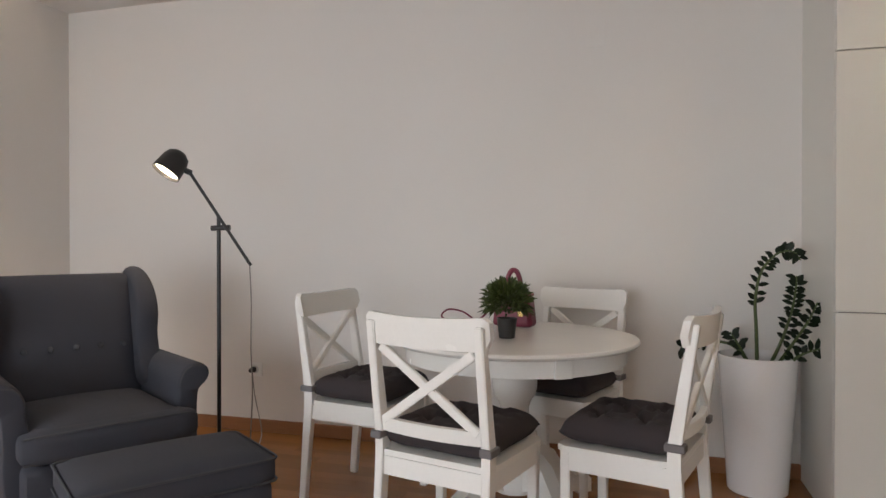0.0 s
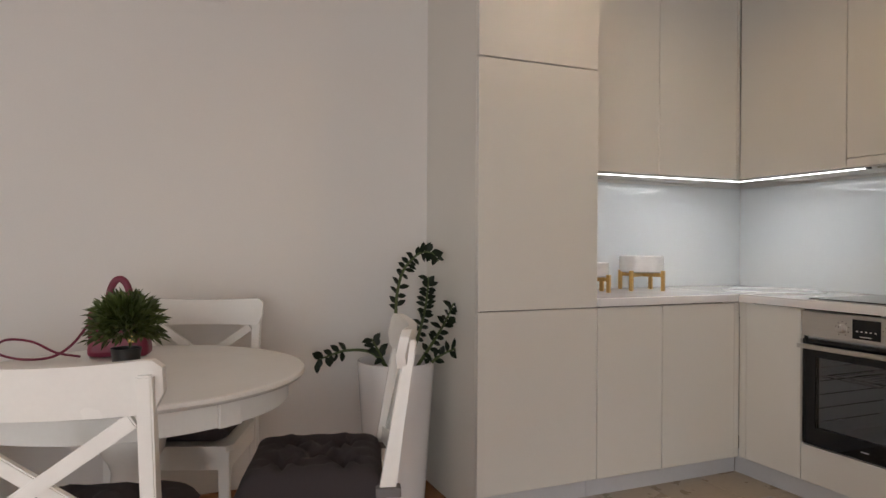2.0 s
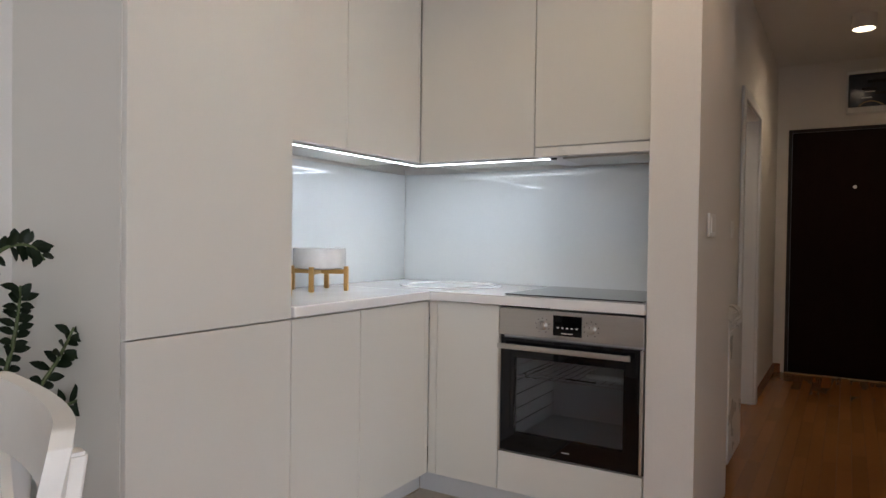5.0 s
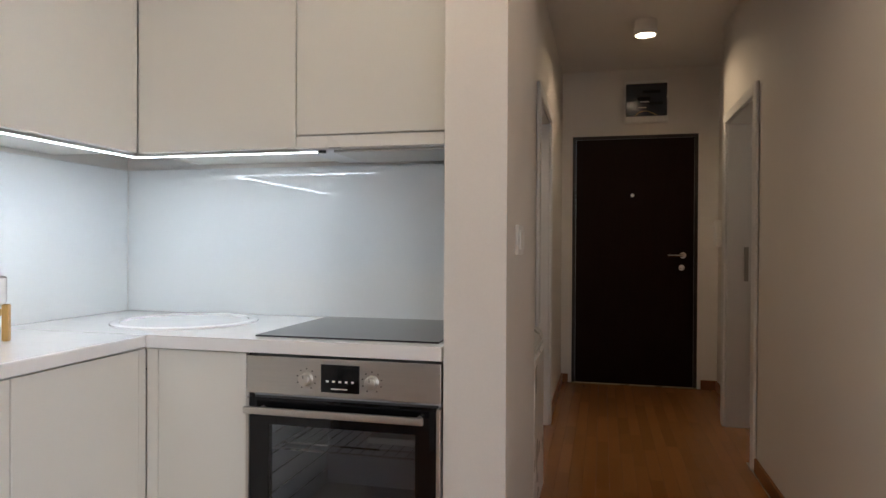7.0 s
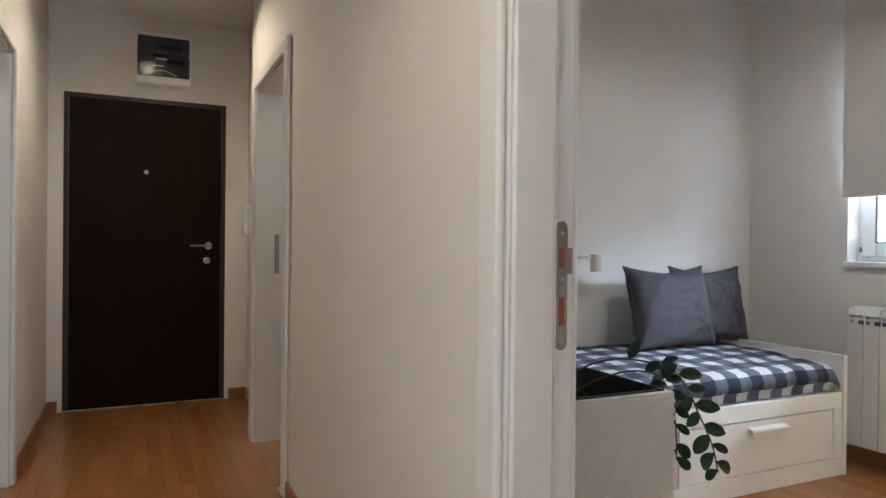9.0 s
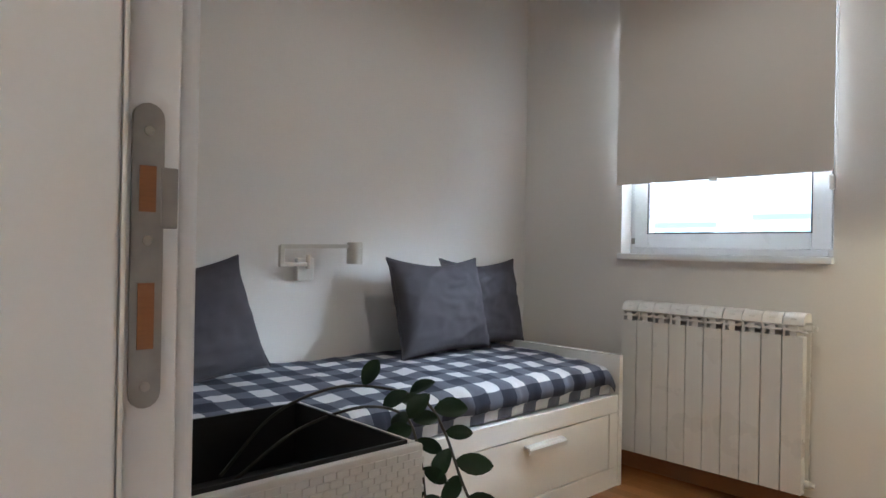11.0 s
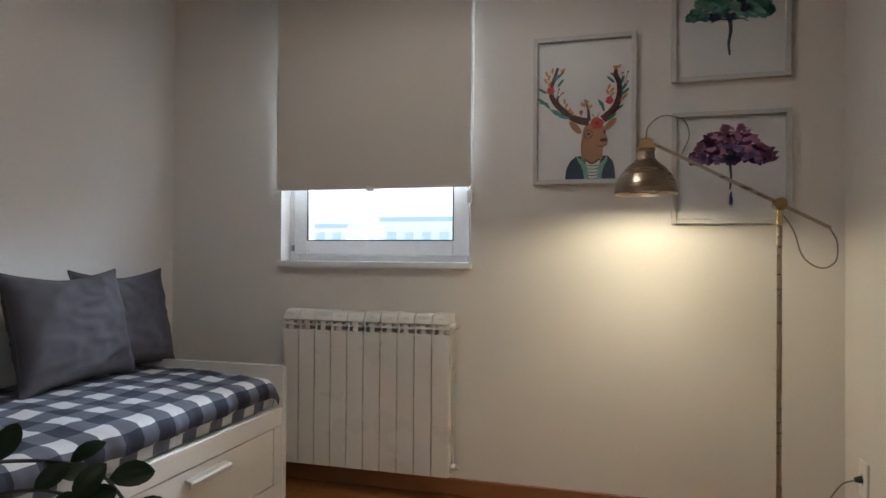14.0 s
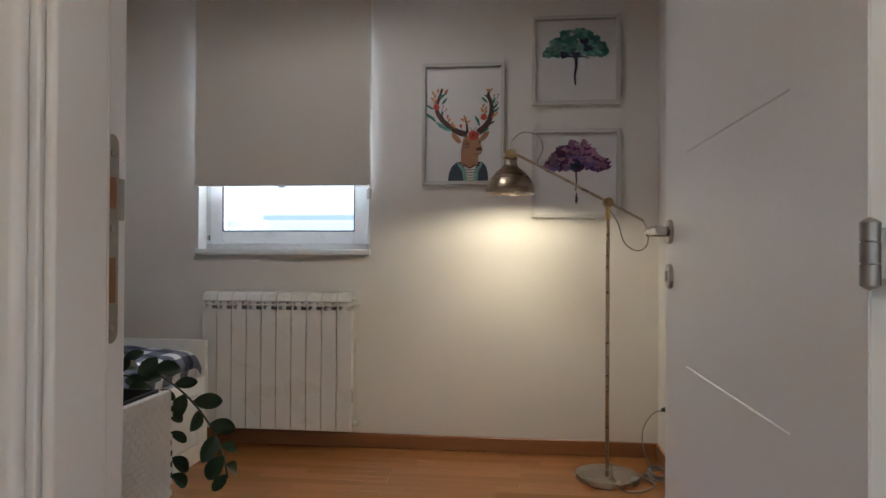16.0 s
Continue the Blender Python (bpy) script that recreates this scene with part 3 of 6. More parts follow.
for y in (0.103, -0.095):
    k = part("knob", lathe(bmesh.new(), [(0.020, 0.0), (0.020, 0.004), (0.0165, 0.006), (0.0155, 0.022), (0.013, 0.024), (0.0001, 0.024)], 28, pose(-0.002, y, 0.792, 0, -90, 0)), M["steel"], oven, "round steel knob")
    part("pointer", boxes(((-0.0268, y - 0.001, 0.796), (-0.0256, y + 0.001, 0.806))), M["black_plastic"], k)
    for j in range(9):
        a = radians(30 + 37.5 * j)
        part("tick", boxes(((-0.0032, -0.0018, -0.0018), (-0.0022, 0.0018, 0.0018))), M["black_plastic"], k, m=Matrix.Translation((0, y + 0.029 * math.sin(a), 0.792 - 0.029 * math.cos(a))))
dz0, dz1, wz0, wz1, wy = 0.276, 0.732, 0.350, 0.655, 0.222
hole = [(0.0, wz0), (wy, wz0), (wy, wz1), (-wy, wz1), (-wy, wz0), (-0.0002, wz0)]
door = part("door", prism(bmesh.new(), [(-0.281, dz0), (-0.0002, dz0)] + hole[::-1] + [(0.0, dz0), (0.281, dz0), (0.281, dz1), (-0.281, dz1)], -0.006, 0.022, "x"), M["glass_black"], oven, "black glass oven door", smooth=0)
part("window", boxes(((-0.004, -wy, wz0), (0.0, wy, wz1))), clear("oven_glass", (0.62, 0.66, 0.70)), door, "tinted see-through pane")
for s in (-1, 1):
    part("edge_trim", boxes(((-0.008, min(s * 0.282, s * 0.293), dz0), (0.026, max(s * 0.282, s * 0.293), dz1 - 0.004)), bevel=0.002), M["steel"], door, "steel edge trim")
    part("standoff", rod(bmesh.new(), (-0.006, s * 0.235, 0.703), (-0.040, s * 0.235, 0.703), 0.006), M["steel"], door)
part("handle", boxes(((-0.052, -0.255, 0.693), (-0.038, 0.278, 0.713)), bevel=0.003), M["steel"], door, "flat steel bar handle")
part("maker_mark", boxes(((-0.0068, -0.016, 0.303), (-0.0061, 0.016, 0.307))), M["plinth"], door)
rack = bmesh.new()
for y in (-0.24, 0.24):
    rod(rack, (0.06, y, 0.565), (0.50, y, 0.565), 0.003, None, 6)
for x in (0.06, 0.12, 0.50):
    rod(rack, (x, -0.24, 0.565), (x, 0.24, 0.565), 0.003, None, 6)
for k in range(13):
    rod(rack, (0.06, -0.21 + 0.035 * k, 0.567), (0.50, -0.21 + 0.035 * k, 0.567), 0.0015, None, 5)
part("rack", rack, M["nickel"], oven, "wire oven rack")
for s in (-1, 1):
    g = bmesh.new()
    for z in (0.36, 0.42, 0.48, 0.54, 0.60, 0.65):
        rod(g, (0.06, s * 0.255, z), (0.50, s * 0.255, z), 0.0025, None, 5)
    part("rack_guide", g, M["nickel"], oven)
part("manual_bag", boxes(((0.16, -0.20, 0.568), (0.34, -0.02, 0.590)), bevel=0.008), M["plastic"], oven, "clear bag with papers on the rack")

# marble bowls on wooden stands


def bowl_stand(x, y, r, h, stand, rz, label):
    t = thing("bowl_on_stand", pose(x, y, 0.90, 0, 0, rz), label, "bowl", "bowls on stands")
    b = lathe(bmesh.new(), [(r * 0.80, stand + 0.0), (r * 0.95, stand + 0.006), (r, stand + 0.02), (r, stand + h - 0.002), (r - 0.003, stand + h), (r - 0.007, stand + h - 0.002), (r - 0.009, stand + 0.02), (0.0001, stand + 0.012)], 40)
    part("bowl", b, MARBLE, t, "white marbled ceramic bowl")
    a = r * 0.97
    for s in (0, 90):
        part("cross_bar", boxes(((-a, -0.009, stand - 0.020), (a, 0.009, stand - 0.001)) if s == 0 else ((-a, -0.009, stand - 0.0195), (-0.0095, 0.009, stand - 0.0012)), bevel=0.002) if s == 0 else boxes(((-0.009, -a, stand - 0.020), (0.009, -0.0095, stand - 0.001)), ((-0.009, 0.0095, stand - 0.020), (0.009, a, stand - 0.001)), bevel=0.002), M["bamboo"], t)
    for k in range(4):
        c, s = math.cos(k * math.pi / 2), math.sin(k * math.pi / 2)
        lg = boxes(((a, -0.010, 0.0), (a + 0.018, 0.010, stand + 0.012)), bevel=0.003)
        part("leg", lg, M["bamboo"], t, m=pose(0, 0, 0, 0, 0, 90 * k))
    return t


MARBLE = material("marbled_ceramic", (0.80, 0.795, 0.79), 0.18, vary=0.10, scale=9, grain=18, bump=0)
bowl_stand(2.80, 4.325, 0.112, 0.088, 0.092, 26, "white marbled bowl on a four-legged bamboo stand")
bowl_stand(2.475, 4.285, 0.070, 0.072, 0.075, 26, "small white marbled bowl on a bamboo stand")

# ---- dining table and chairs ----
TX, TY = 0.40, 3.76
tab = thing("dining_table", pose(TX, TY, 0, 0, 0, 12), "round white pedestal dining table with a deep apron", "table")
part("tabletop", lathe(bmesh.new(), [(0.0001, 0.718), (0.490, 0.718), (0.506, 0.722), (0.513, 0.732), (0.510, 0.742), (0.500, 0.745), (0.0001, 0.745)], 96), M["white_wood"], tab)
part("apron", lathe(bmesh.new(), [(0.445, 0.650), (0.460, 0.650), (0.462, 0.654), (0.462, 0.717), (0.445, 0.717)], 96, hollow=True), M["white_wood"], tab)
for k in range(2):
    part("apron_block", boxes(((0.447, -0.035, 0.648), (0.470, 0.035, 0.717)), bevel=0.003), M["white_wood"], tab, m=pose(0, 0, 0, 0, 0, -70 + 180 * k))
part("pedestal", lathe(bmesh.new(), [(0.0001, 0.09), (0.085, 0.09), (0.092, 0.12), (0.092, 0.26), (0.083, 0.28), (0.096, 0.30), (0.096, 0.33), (0.083, 0.35), (0.062, 0.40), (0.060, 0.44), (0.070, 0.47), (0.090, 0.50), (0.096, 0.53), (0.096, 0.56), (0.088, 0.575), (0.094, 0.59), (0.094, 0.64), (0.094, 0.655), (0.094, 0.716), (0.0001, 0.716)], 48), M["white_wood"], tab)
for k in range(4):
    bm = prism(bmesh.new(), [(0.07, 0.10), (0.07, 0.26), (0.13, 0.27), (0.20, 0.23), (0.27, 0.13), (0.34, 0.085), (0.40, 0.085), (0.43, 0.06), (0.43, 0.0), (0.36, 0.0), (0.34, 0.02), (0.27, 0.03), (0.20, 0.10), (0.14, 0.13)], -0.032, 0.032)
    part("foot", bm, M["white_wood"], tab, m=pose(0, 0, 0, 0, 0, 38 + 90 * k))


def tufted(w, d, h, seed):
    """A square seat cushion drawn in by five buttons."""
    rnd = random.Random(seed)
    bm = bmesh.new()
    n = 28
    tufts = [(-0.42, -0.42), (0.42, -0.42), (0, 0), (-0.42, 0.42), (0.42, 0.42)]
    grids = []
    for side in (1, -1):
        g = []
        for i in range(n + 1):
            row = []
            for j in range(n + 1):
                u, v = 2 * i / n - 1, 2 * j / n - 1
                e = max(0.0, 1 - abs(u) ** 7) ** 0.5 * max(0.0, 1 - abs(v) ** 7) ** 0.5
                z = h / 2 * e
                if side > 0:
                    z += 0.020 * e
                    for a, b in tufts:
                        q = math.hypot(u - a, v - b)
                        z -= 0.036 * math.exp(-(q / 0.10) ** 2) + 0.020 * math.exp(-(q / 0.28) ** 2)
                        ang = math.atan2(v - b, u - a)
                        z += 0.011 * e * math.sin(6 * ang + a * 3) * math.exp(-((q - 0.24) / 0.16) ** 2)
                z += 0.003 * e * noise.noise((u * 4 + seed, v * 4, side))
                row.append(bm.verts.new((w / 2 * u * (1 - 0.03 * (1 - v * v)), d / 2 * v * (1 - 0.03 * (1 - u * u)), side * z)))
            g.append(row)
        grids.append(g)
    for g, s in zip(grids, (1, -1)):
        for i in range(n):
            for j in range(n):
                q = (g[i][j], g[i + 1][j], g[i + 1][j + 1], g[i][j + 1])
                bm.faces.new(q if s > 0 else q[::-1])
    bmesh.ops.remove_doubles(bm, verts=bm.verts, dist=0.0004)
    return bm


def curved_rail(bm, half, z0, z1, y, bow, thick, crown=0.0, soft=0.0):
    """A board across the back, bowed towards -y and leaning with the posts; soft rounds its outer corners."""
    n = 28 if soft else 12
    f = []
    for k in range(n + 1):
        u = 2 * k / n - 1
        x = half * u
        yy = y - bow * (1 - u * u)
        e = max(0.0, abs(u) - 0.86) / 0.14
        cut = soft * (1 - math.sqrt(max(0.0, 1 - e * e)))
        zb, zt = z0 + cut, z1 + crown * (1 - u * u) - 0.45 * cut
        f.append([bm.verts.new((x, yy, zb)), bm.verts.new((x, yy + thick, zb)), bm.verts.new((x, yy + thick - 0.012 * (zt - z0) / 0.1, zt)), bm.verts.new((x, yy - 0.012 * (zt - z0) / 0.1, zt))])
    for a, b in zip(f, f[1:]):
        for k in range(4):
            bm.faces.new((a[k], a[(k + 1) % 4], b[(k + 1) % 4], b[k]))
    bm.faces.new(f[0][::-1])
    bm.faces.new(f[-1])
    es = [e for e in bm.edges if e.calc_face_angle(0) > 0.8]
    bmesh.ops.bevel(bm, geom=es, offset=0.005, segments=3, affect="EDGES")
    return bm


def dining_chair():
    c = thing("dining_chair", pose(0, 0, 0), "white wooden chair with a crossed back and dark tied cushion", "chair", "chairs round the table")
    for s in (-1, 1):
        bm = bmesh.new()
        pts = [(-0.245, 0.0), (-0.214, 0.43), (-0.214, 0.50), (-0.268, 0.885)]
        th = [0.034, 0.042, 0.042, 0.030]
        prism(bm, [(y, z) for y, z in pts] + [(y + t, z) for (y, z), t in reversed(list(zip(pts, th)))], s * 0.200 - 0.015, s * 0.200 + 0.015, "x")
        bmesh.ops.bevel(bm, geom=list(bm.edges), offset=0.004, segments=2, affect="EDGES")
        part("back_post", bm, M["white_wood"], c)
        bm = bmesh.new()
        prism(bm, [(-0.019, 0.435), (0.019, 0.435), (0.013, 0.0), (-0.013, 0.0)], -0.017, 0.017, "y")
        bmesh.ops.bevel(bm, geom=list(bm.edges), offset=0.003, segments=2, affect="EDGES")
        part("front_leg", bm, M["white_wood"], c, m=Matrix.Translation((s * 0.190, 0.168, 0)))
        part("side_rail", boxes(((s * 0.198 - 0.009, -0.185, 0.365), (s * 0.198 + 0.009, 0.158, 0.428)), bevel=0.002), M["white_wood"], c)
        bm = bmesh.new()
        for a, b in (((-0.215, 0.505), (-0.213, 0.525)),):
            box(bm, (s * 0.205 - 0.021, -0.228, 0.487), (s * 0.205 + 0.021, -0.164, 0.512), 0.003, 1)
        part("cushion_tie", bm, M["ribbon"], c, "grey ribbon tie round the post")
    part("top_rail", curved_rail(bmesh.new(), 0.228, 0.808, 0.915, -0.236, 0.036, 0.024, -0.010, 0.040), M["white_wood"], c)
    part("lower_rail", curved_rail(bmesh.new(), 0.190, 0.515, 0.560, -0.210, 0.022, 0.022), M["white_wood"], c)
    for s in (-1, 1):
        bm = beam(bmesh.new(), (-s * 0.178, -0.212, 0.55), (s * 0.178, -0.238 - 0.006 * s, 0.80), 0.030, 0.018, (0, 1, 0), 0.003)
        part("cross_slat", bm, M["white_wood"], c)
    part("front_rail", boxes(((-0.172, 0.160, 0.365), (0.172, 0.178, 0.428)), bevel=0.002), M["white_wood"], c)
    part("back_rail", boxes(((-0.186, -0.205, 0.365), (0.186, -0.185, 0.428)), bevel=0.002), M["white_wood"], c)
    part("seat", prism(bmesh.new(), [(-0.185, -0.205), (0.185, -0.205), (0.214, -0.15), (0.220, 0.165), (0.200, 0.195), (-0.200, 0.195), (-0.220, 0.165), (-0.214, -0.15)], 0.430, 0.450, "z"), M["white_wood"], c)
    part("cushion", tufted(0.412, 0.385, 0.085, 3), M["cushion"], c, "dark grey tufted seat cushion", m=Matrix.Translation((0, 0.0, 0.493)), smooth=60)
    return c


ch = dining_chair()
ch.matrix_world = pose(0.322, 3.185, 0, 0, 0, -15)
copy_thing(ch, pose(-0.255, 3.766, 0, 0, 0, -99.5))
copy_thing(ch, pose(0.560, 4.115, 0, 0, 0, 159.5))
copy_thing(ch, pose(0.882, 3.400, 0, 0, 0, 74))


def blade_tuft(bm, centre, r, n, seed, length, width):
    rnd = random.Random(seed)
    for _ in range(n):
        a, e = rnd.uniform(0, 2 * math.pi), rnd.uniform(-0.25, 1.0)
        d = Vector((math.cos(a) * math.cos(e * 1.4), math.sin(a) * math.cos(e * 1.4), math.sin(e * 1.4)))
        base = Vector(centre) + d * r * rnd.uniform(0.15, 0.55)
        tip = base + (d + Vector((rnd.uniform(-0.4, 0.4), rnd.uniform(-0.4, 0.4), rnd.uniform(-0.35, 0.25)))).normalized() * length * rnd.uniform(0.6, 1.15)
        side = d.cross(Vector((rnd.uniform(-1, 1), rnd.uniform(-1, 1), 0.6))).normalized() * width
        mid = base.lerp(tip, 0.5) + Vector((0, 0, 0.006))
        v = [bm.verts.new(p) for p in (base, mid + side, tip, mid - side)]
        bm.faces.new(v)
    return bm


pp = thing("potted_grass_plant", pose(0.385, 3.665, 0.745), "small bushy green plant in a black pot", "plant")
part("pot", lathe(bmesh.new(), [(0.0001, 0.0), (0.031, 0.0), (0.033, 0.003), (0.041, 0.078), (0.042, 0.082), (0.038, 0.082), (0.036, 0.072), (0.0001, 0.070)], 32), M["black_plastic"], pp, "black plastic pot")
part("foliage", blade_tuft(bmesh.new(), (0, 0, 0.135), 0.165, 1500, 5, 0.040, 0.0056), M["grass"], pp, "dense narrow green leaves", smooth=0)

bag = thing("handbag", pose(0.352, 4.03, 0.745, 0, 0, -12), "small maroon leather handbag with a gold clasp", "handbag")
bm = boxes(((-0.10, -0.045, 0.004), (0.10, 0.045, 0.150)), bevel=0.022, seg=4)
for v in bm.verts:
    v.co.x *= 1 - 0.18 * v.co.z / 0.15
part("body", bm, M["bag"], bag)
bm = boxes(((-0.088, -0.051, 0.070), (0.088, -0.040, 0.155)), ((-0.088, -0.051, 0.146), (0.088, 0.030, 0.158)), bevel=0.005, seg=2)
part("flap", bm, M["bag"], bag)
part("clasp", boxes(((0.036, -0.057, 0.055), (0.064, -0.050, 0.082)), bevel=0.003), M["gold"], bag, "gold turn clasp")
arc = [Vector((-0.035 + 0.035 * (1 - math.cos(t)), -0.01, 0.150 + 0.115 * math.sin(t) ** 0.7)) for t in np.linspace(0.05, math.pi - 0.05, 16)]
bm = tube(bmesh.new(), arc, 0.012, 8)
part("handle", bm, M["bag"], bag, "rolled maroon handle")
st = smooth_path([(-0.095, 0.0, 0.12), (-0.14, -0.03, 0.05), (-0.20, -0.05, 0.012), (-0.30, -0.03, 0.006), (-0.38, -0.01, 0.03), (-0.36, 0.02, 0.062), (-0.28, 0.02, 0.055), (-0.20, 0.0, 0.020), (-0.12, -0.02, 0.008)], 8)
part("strap", tube(bmesh.new(), st, 0.0045, 6), M["bag"], bag, "thin maroon shoulder strap")

# ---- tall pot with a zz plant ----
zz = thing("floor_plant", pose(1.433, 4.300, 0), "arching zz plant in a tall white conical pot", "plant")
part("pot", lathe(bmesh.new(), [(0.0001, 0.0), (0.124, 0.0), (0.129, 0.006), (0.169, 0.612), (0.1695, 0.622), (0.164, 0.623), (0.160, 0.610), (0.156, 0.55), (0.0001, 0.548)], 64), M["pot"], zz, "tall glossy white pot")
part("soil", lathe(bmesh.new(), [(0.150, 0.549), (0.148, 0.565), (0.07, 0.575), (0.0001, 0.572)], 32), M["soil"], zz)


def leaf(bm, base, out, up, length, width, curl=0.15):
    """A pointed oval leaf with a folded midrib."""
    out, up = out.normalized(), up.normalized()
    side = out.cross(up).normalized()
    nrm = side.cross(out)
    prof = ((0.0, 0.06), (0.2, 0.62), (0.45, 1.0), (0.7, 0.82), (0.9, 0.36), (1.0, 0.02))
    l, c, r = [], [], []
    for t, k in prof:
        p = base + out * length * t - nrm * curl * length * t * t
        l.append(bm.verts.new(p + side * width * k / 2 + nrm * width * 0.16 * k))
        c.append(bm.verts.new(p))
        r.append(bm.verts.new(p - side * width * k / 2 + nrm * width * 0.16 * k))
    for i in range(len(prof) - 1):
        bm.faces.new((c[i], c[i + 1], l[i + 1], l[i]))
        bm.faces.new((r[i], r[i + 1], c[i + 1], c[i]))


def zz_stem(points, first, count, size, seed, owner):
    rnd = random.Random(seed)
    path = smooth_path(points, 10)
    s = part("stem", tube(bmesh.new(), path, 0.009, 8, 0.003), M["stem"], owner, "thick green stem", smooth=60)
    for k in range(count):
        if rnd.random() < 0.14:
            continue
        f = first + (0.985 - first) * k / (count - 1)
        i = min(int(f * (len(path) - 1)), len(path) - 2)
        d = (path[i + 1] - path[i]).normalized()
        across = d.cross(Vector((0.15, -1, 0.1))).normalized()
        sg = 1 if k % 2 else -1
        bm = bmesh.new()
        o = (across * sg + d * rnd.uniform(0.1, 1.0) + Vector((rnd.uniform(-0.2, 0.2), rnd.uniform(-0.7, 0.5), rnd.uniform(-0.3, 0.2))))
        leaf(bm, path[i], o, Vector((rnd.uniform(-0.3, 0.3), -0.8, 0.5)), size * rnd.uniform(0.8, 1.15), size * 0.54, rnd.uniform(0.0, 0.25))
        part("leaf", bm, M["leaf"], s, smooth=80)


zz_stem([(-0.01, -0.05, 0.56), (-0.015, -0.052, 0.74), (-0.020, -0.055, 0.88), (0.0, -0.065, 1.0), (0.04, -0.08, 1.065), (0.083, -0.092, 1.098), (0.125, -0.108, 1.095), (0.150, -0.12, 1.06)], 0.26, 38, 0.046, 11, zz)
zz_stem([(0.05, 0.02, 0.56), (0.11, 0.03, 0.70), (0.15, 0.04, 0.83), (0.165, 0.04, 0.93), (0.168, 0.04, 0.985)], 0.25, 34, 0.046, 12, zz)
zz_stem([(0.06, -0.04, 0.56), (0.12, -0.09, 0.68), (0.175, -0.13, 0.79), (0.209, -0.152, 0.88)], 0.32, 20, 0.050, 13, zz)
zz_stem([(-0.02, -0.02, 0.56), (-0.10, 0.02, 0.655), (-0.20, 0.06, 0.668), (-0.28, 0.085, 0.645), (-0.330, 0.10, 0.622)], 0.50, 13, 0.050, 14, zz)
zz_stem([(-0.03, 0.0, 0.56), (-0.075, -0.01, 0.65), (-0.12, -0.02, 0.725)], 0.40, 9, 0.052, 15, zz)
zz_stem([(0.08, -0.08, 0.56), (0.15, -0.12, 0.645), (0.245, -0.15, 0.690)], 0.25, 14, 0.052, 16, zz)

# ---- wing armchair and footstool ----


def blob(lo, hi, bevel, seg=5, dome=0.0, bow=0.0):
    """A padded block with rounded edges; dome lifts its top, bow pushes its front out."""
    bm = bmesh.new()
    cx, cy, cz = [(a + b) / 2 for a, b in zip(lo, hi)]
    hx, hy, hz = [(b - a) / 2 for a, b in zip(lo, hi)]
    bmesh.ops.create_cube(bm, size=2)
    bmesh.ops.subdivide_edges(bm, edges=list(bm.edges), cuts=9, use_grid_fill=True)
    for v in bm.verts:
        p = Vector((v.co.x * hx, v.co.y * hy, v.co.z * hz))
        q = Vector([max(-h + bevel, min(h - bevel, c)) for c, h in zip(p, (hx, hy, hz))])
        d = p - q
        if d.length > 1e-6:
            p = q + d.normalized() * min(bevel, d.length)
        ux, uy = v.co.x, v.co.y
        if v.co.z > 0:
            p.z += dome * (1 - ux ** 2) * (1 - uy ** 2) * v.co.z
        if v.co.y > 0:
            p.y += bow * (1 - ux ** 2) * v.co.y
        v.co = p + Vector((cx, cy, cz))
    return bm


def padded(outline, lo, hi, r, axis="x", layers=7):
    """An upholstered slab: a rounded outline drawn in towards both faces; the outline lies across the axis."""
    pts = [Vector((a, b)) for a, b in outline]
    for _ in range(2):                                   # cut the corners twice
        pts = [q for p, n in zip(pts, pts[1:] + pts[:1]) for q in (p.lerp(n, 0.25), p.lerp(n, 0.75))]
    mid = sum(pts, Vector((0, 0))) / len(pts)
    size = sum((p - mid).length for p in pts) / len(pts)
    bm = bmesh.new()
    rings = []
    steps = [(lo + r * (1 - math.cos(t)), 1 - r * (1 - math.sin(t)) / size) for t in np.linspace(0, math.pi / 2, layers)]
    steps += [(lo + hi - w, k) for w, k in reversed(steps)]
    for w, k in steps:
        ring = []
        for p in pts:
            a, b = mid + (p - mid) * k
            ring.append(bm.verts.new((w, a, b) if axis == "x" else (a, w, b)))
        rings.append(ring)
    n = len(pts)
    for a, b in zip(rings, rings[1:]):
        for i in range(n):
            bm.faces.new((a[i], a[(i + 1) % n], b[(i + 1) % n], b[i]))
    bm.faces.new(rings[0][::-1])
    bm.faces.new(rings[-1])
    bmesh.ops.recalc_face_normals(bm, faces=bm.faces)
    return bm


def seam(points, r, parent, closed=False):
    return part("piping", tube(bmesh.new(), smooth_path(points, 6), r, 6), M["piping"], parent, "thin corded seam", smooth=60)


arm = thing("wing_armchair", pose(-1.318, 3.238, 0, 0, 0, -121.5), "dark grey upholstered wing armchair with a buttoned back", "armchair")
part("base", blob((-0.300, -0.30, 0.13), (0.300, 0.345, 0.335), 0.04), M["armchair"], arm, smooth=60)
cs = part("seat_cushion", merged(blob((-0.272, -0.24, 0.338), (0.272, 0.385, 0.460), 0.040, dome=0.030, bow=0.02), blob((-0.318, 0.272, 0.338), (0.318, 0.388, 0.458), 0.040, dome=0.008, bow=0.018)), M["armchair"], arm, "thick grey seat cushion", smooth=60)
seam([(-0.305, 0.372, 0.443), (-0.15, 0.392, 0.452), (0, 0.40, 0.456), (0.15, 0.392, 0.452), (0.305, 0.372, 0.443)], 0.005, cs)
seam([(-0.305, 0.372, 0.352), (0, 0.398, 0.352), (0.305, 0.372, 0.352)], 0.005, cs)
bk = blob((-0.290, -0.085, -0.33), (0.335, 0.085, 0.33), 0.06, bow=0.015)
back = part("backrest", bk, M["armchair"], arm, m=pose(0, -0.315, 0.662, 13, 0, 0), smooth=60)
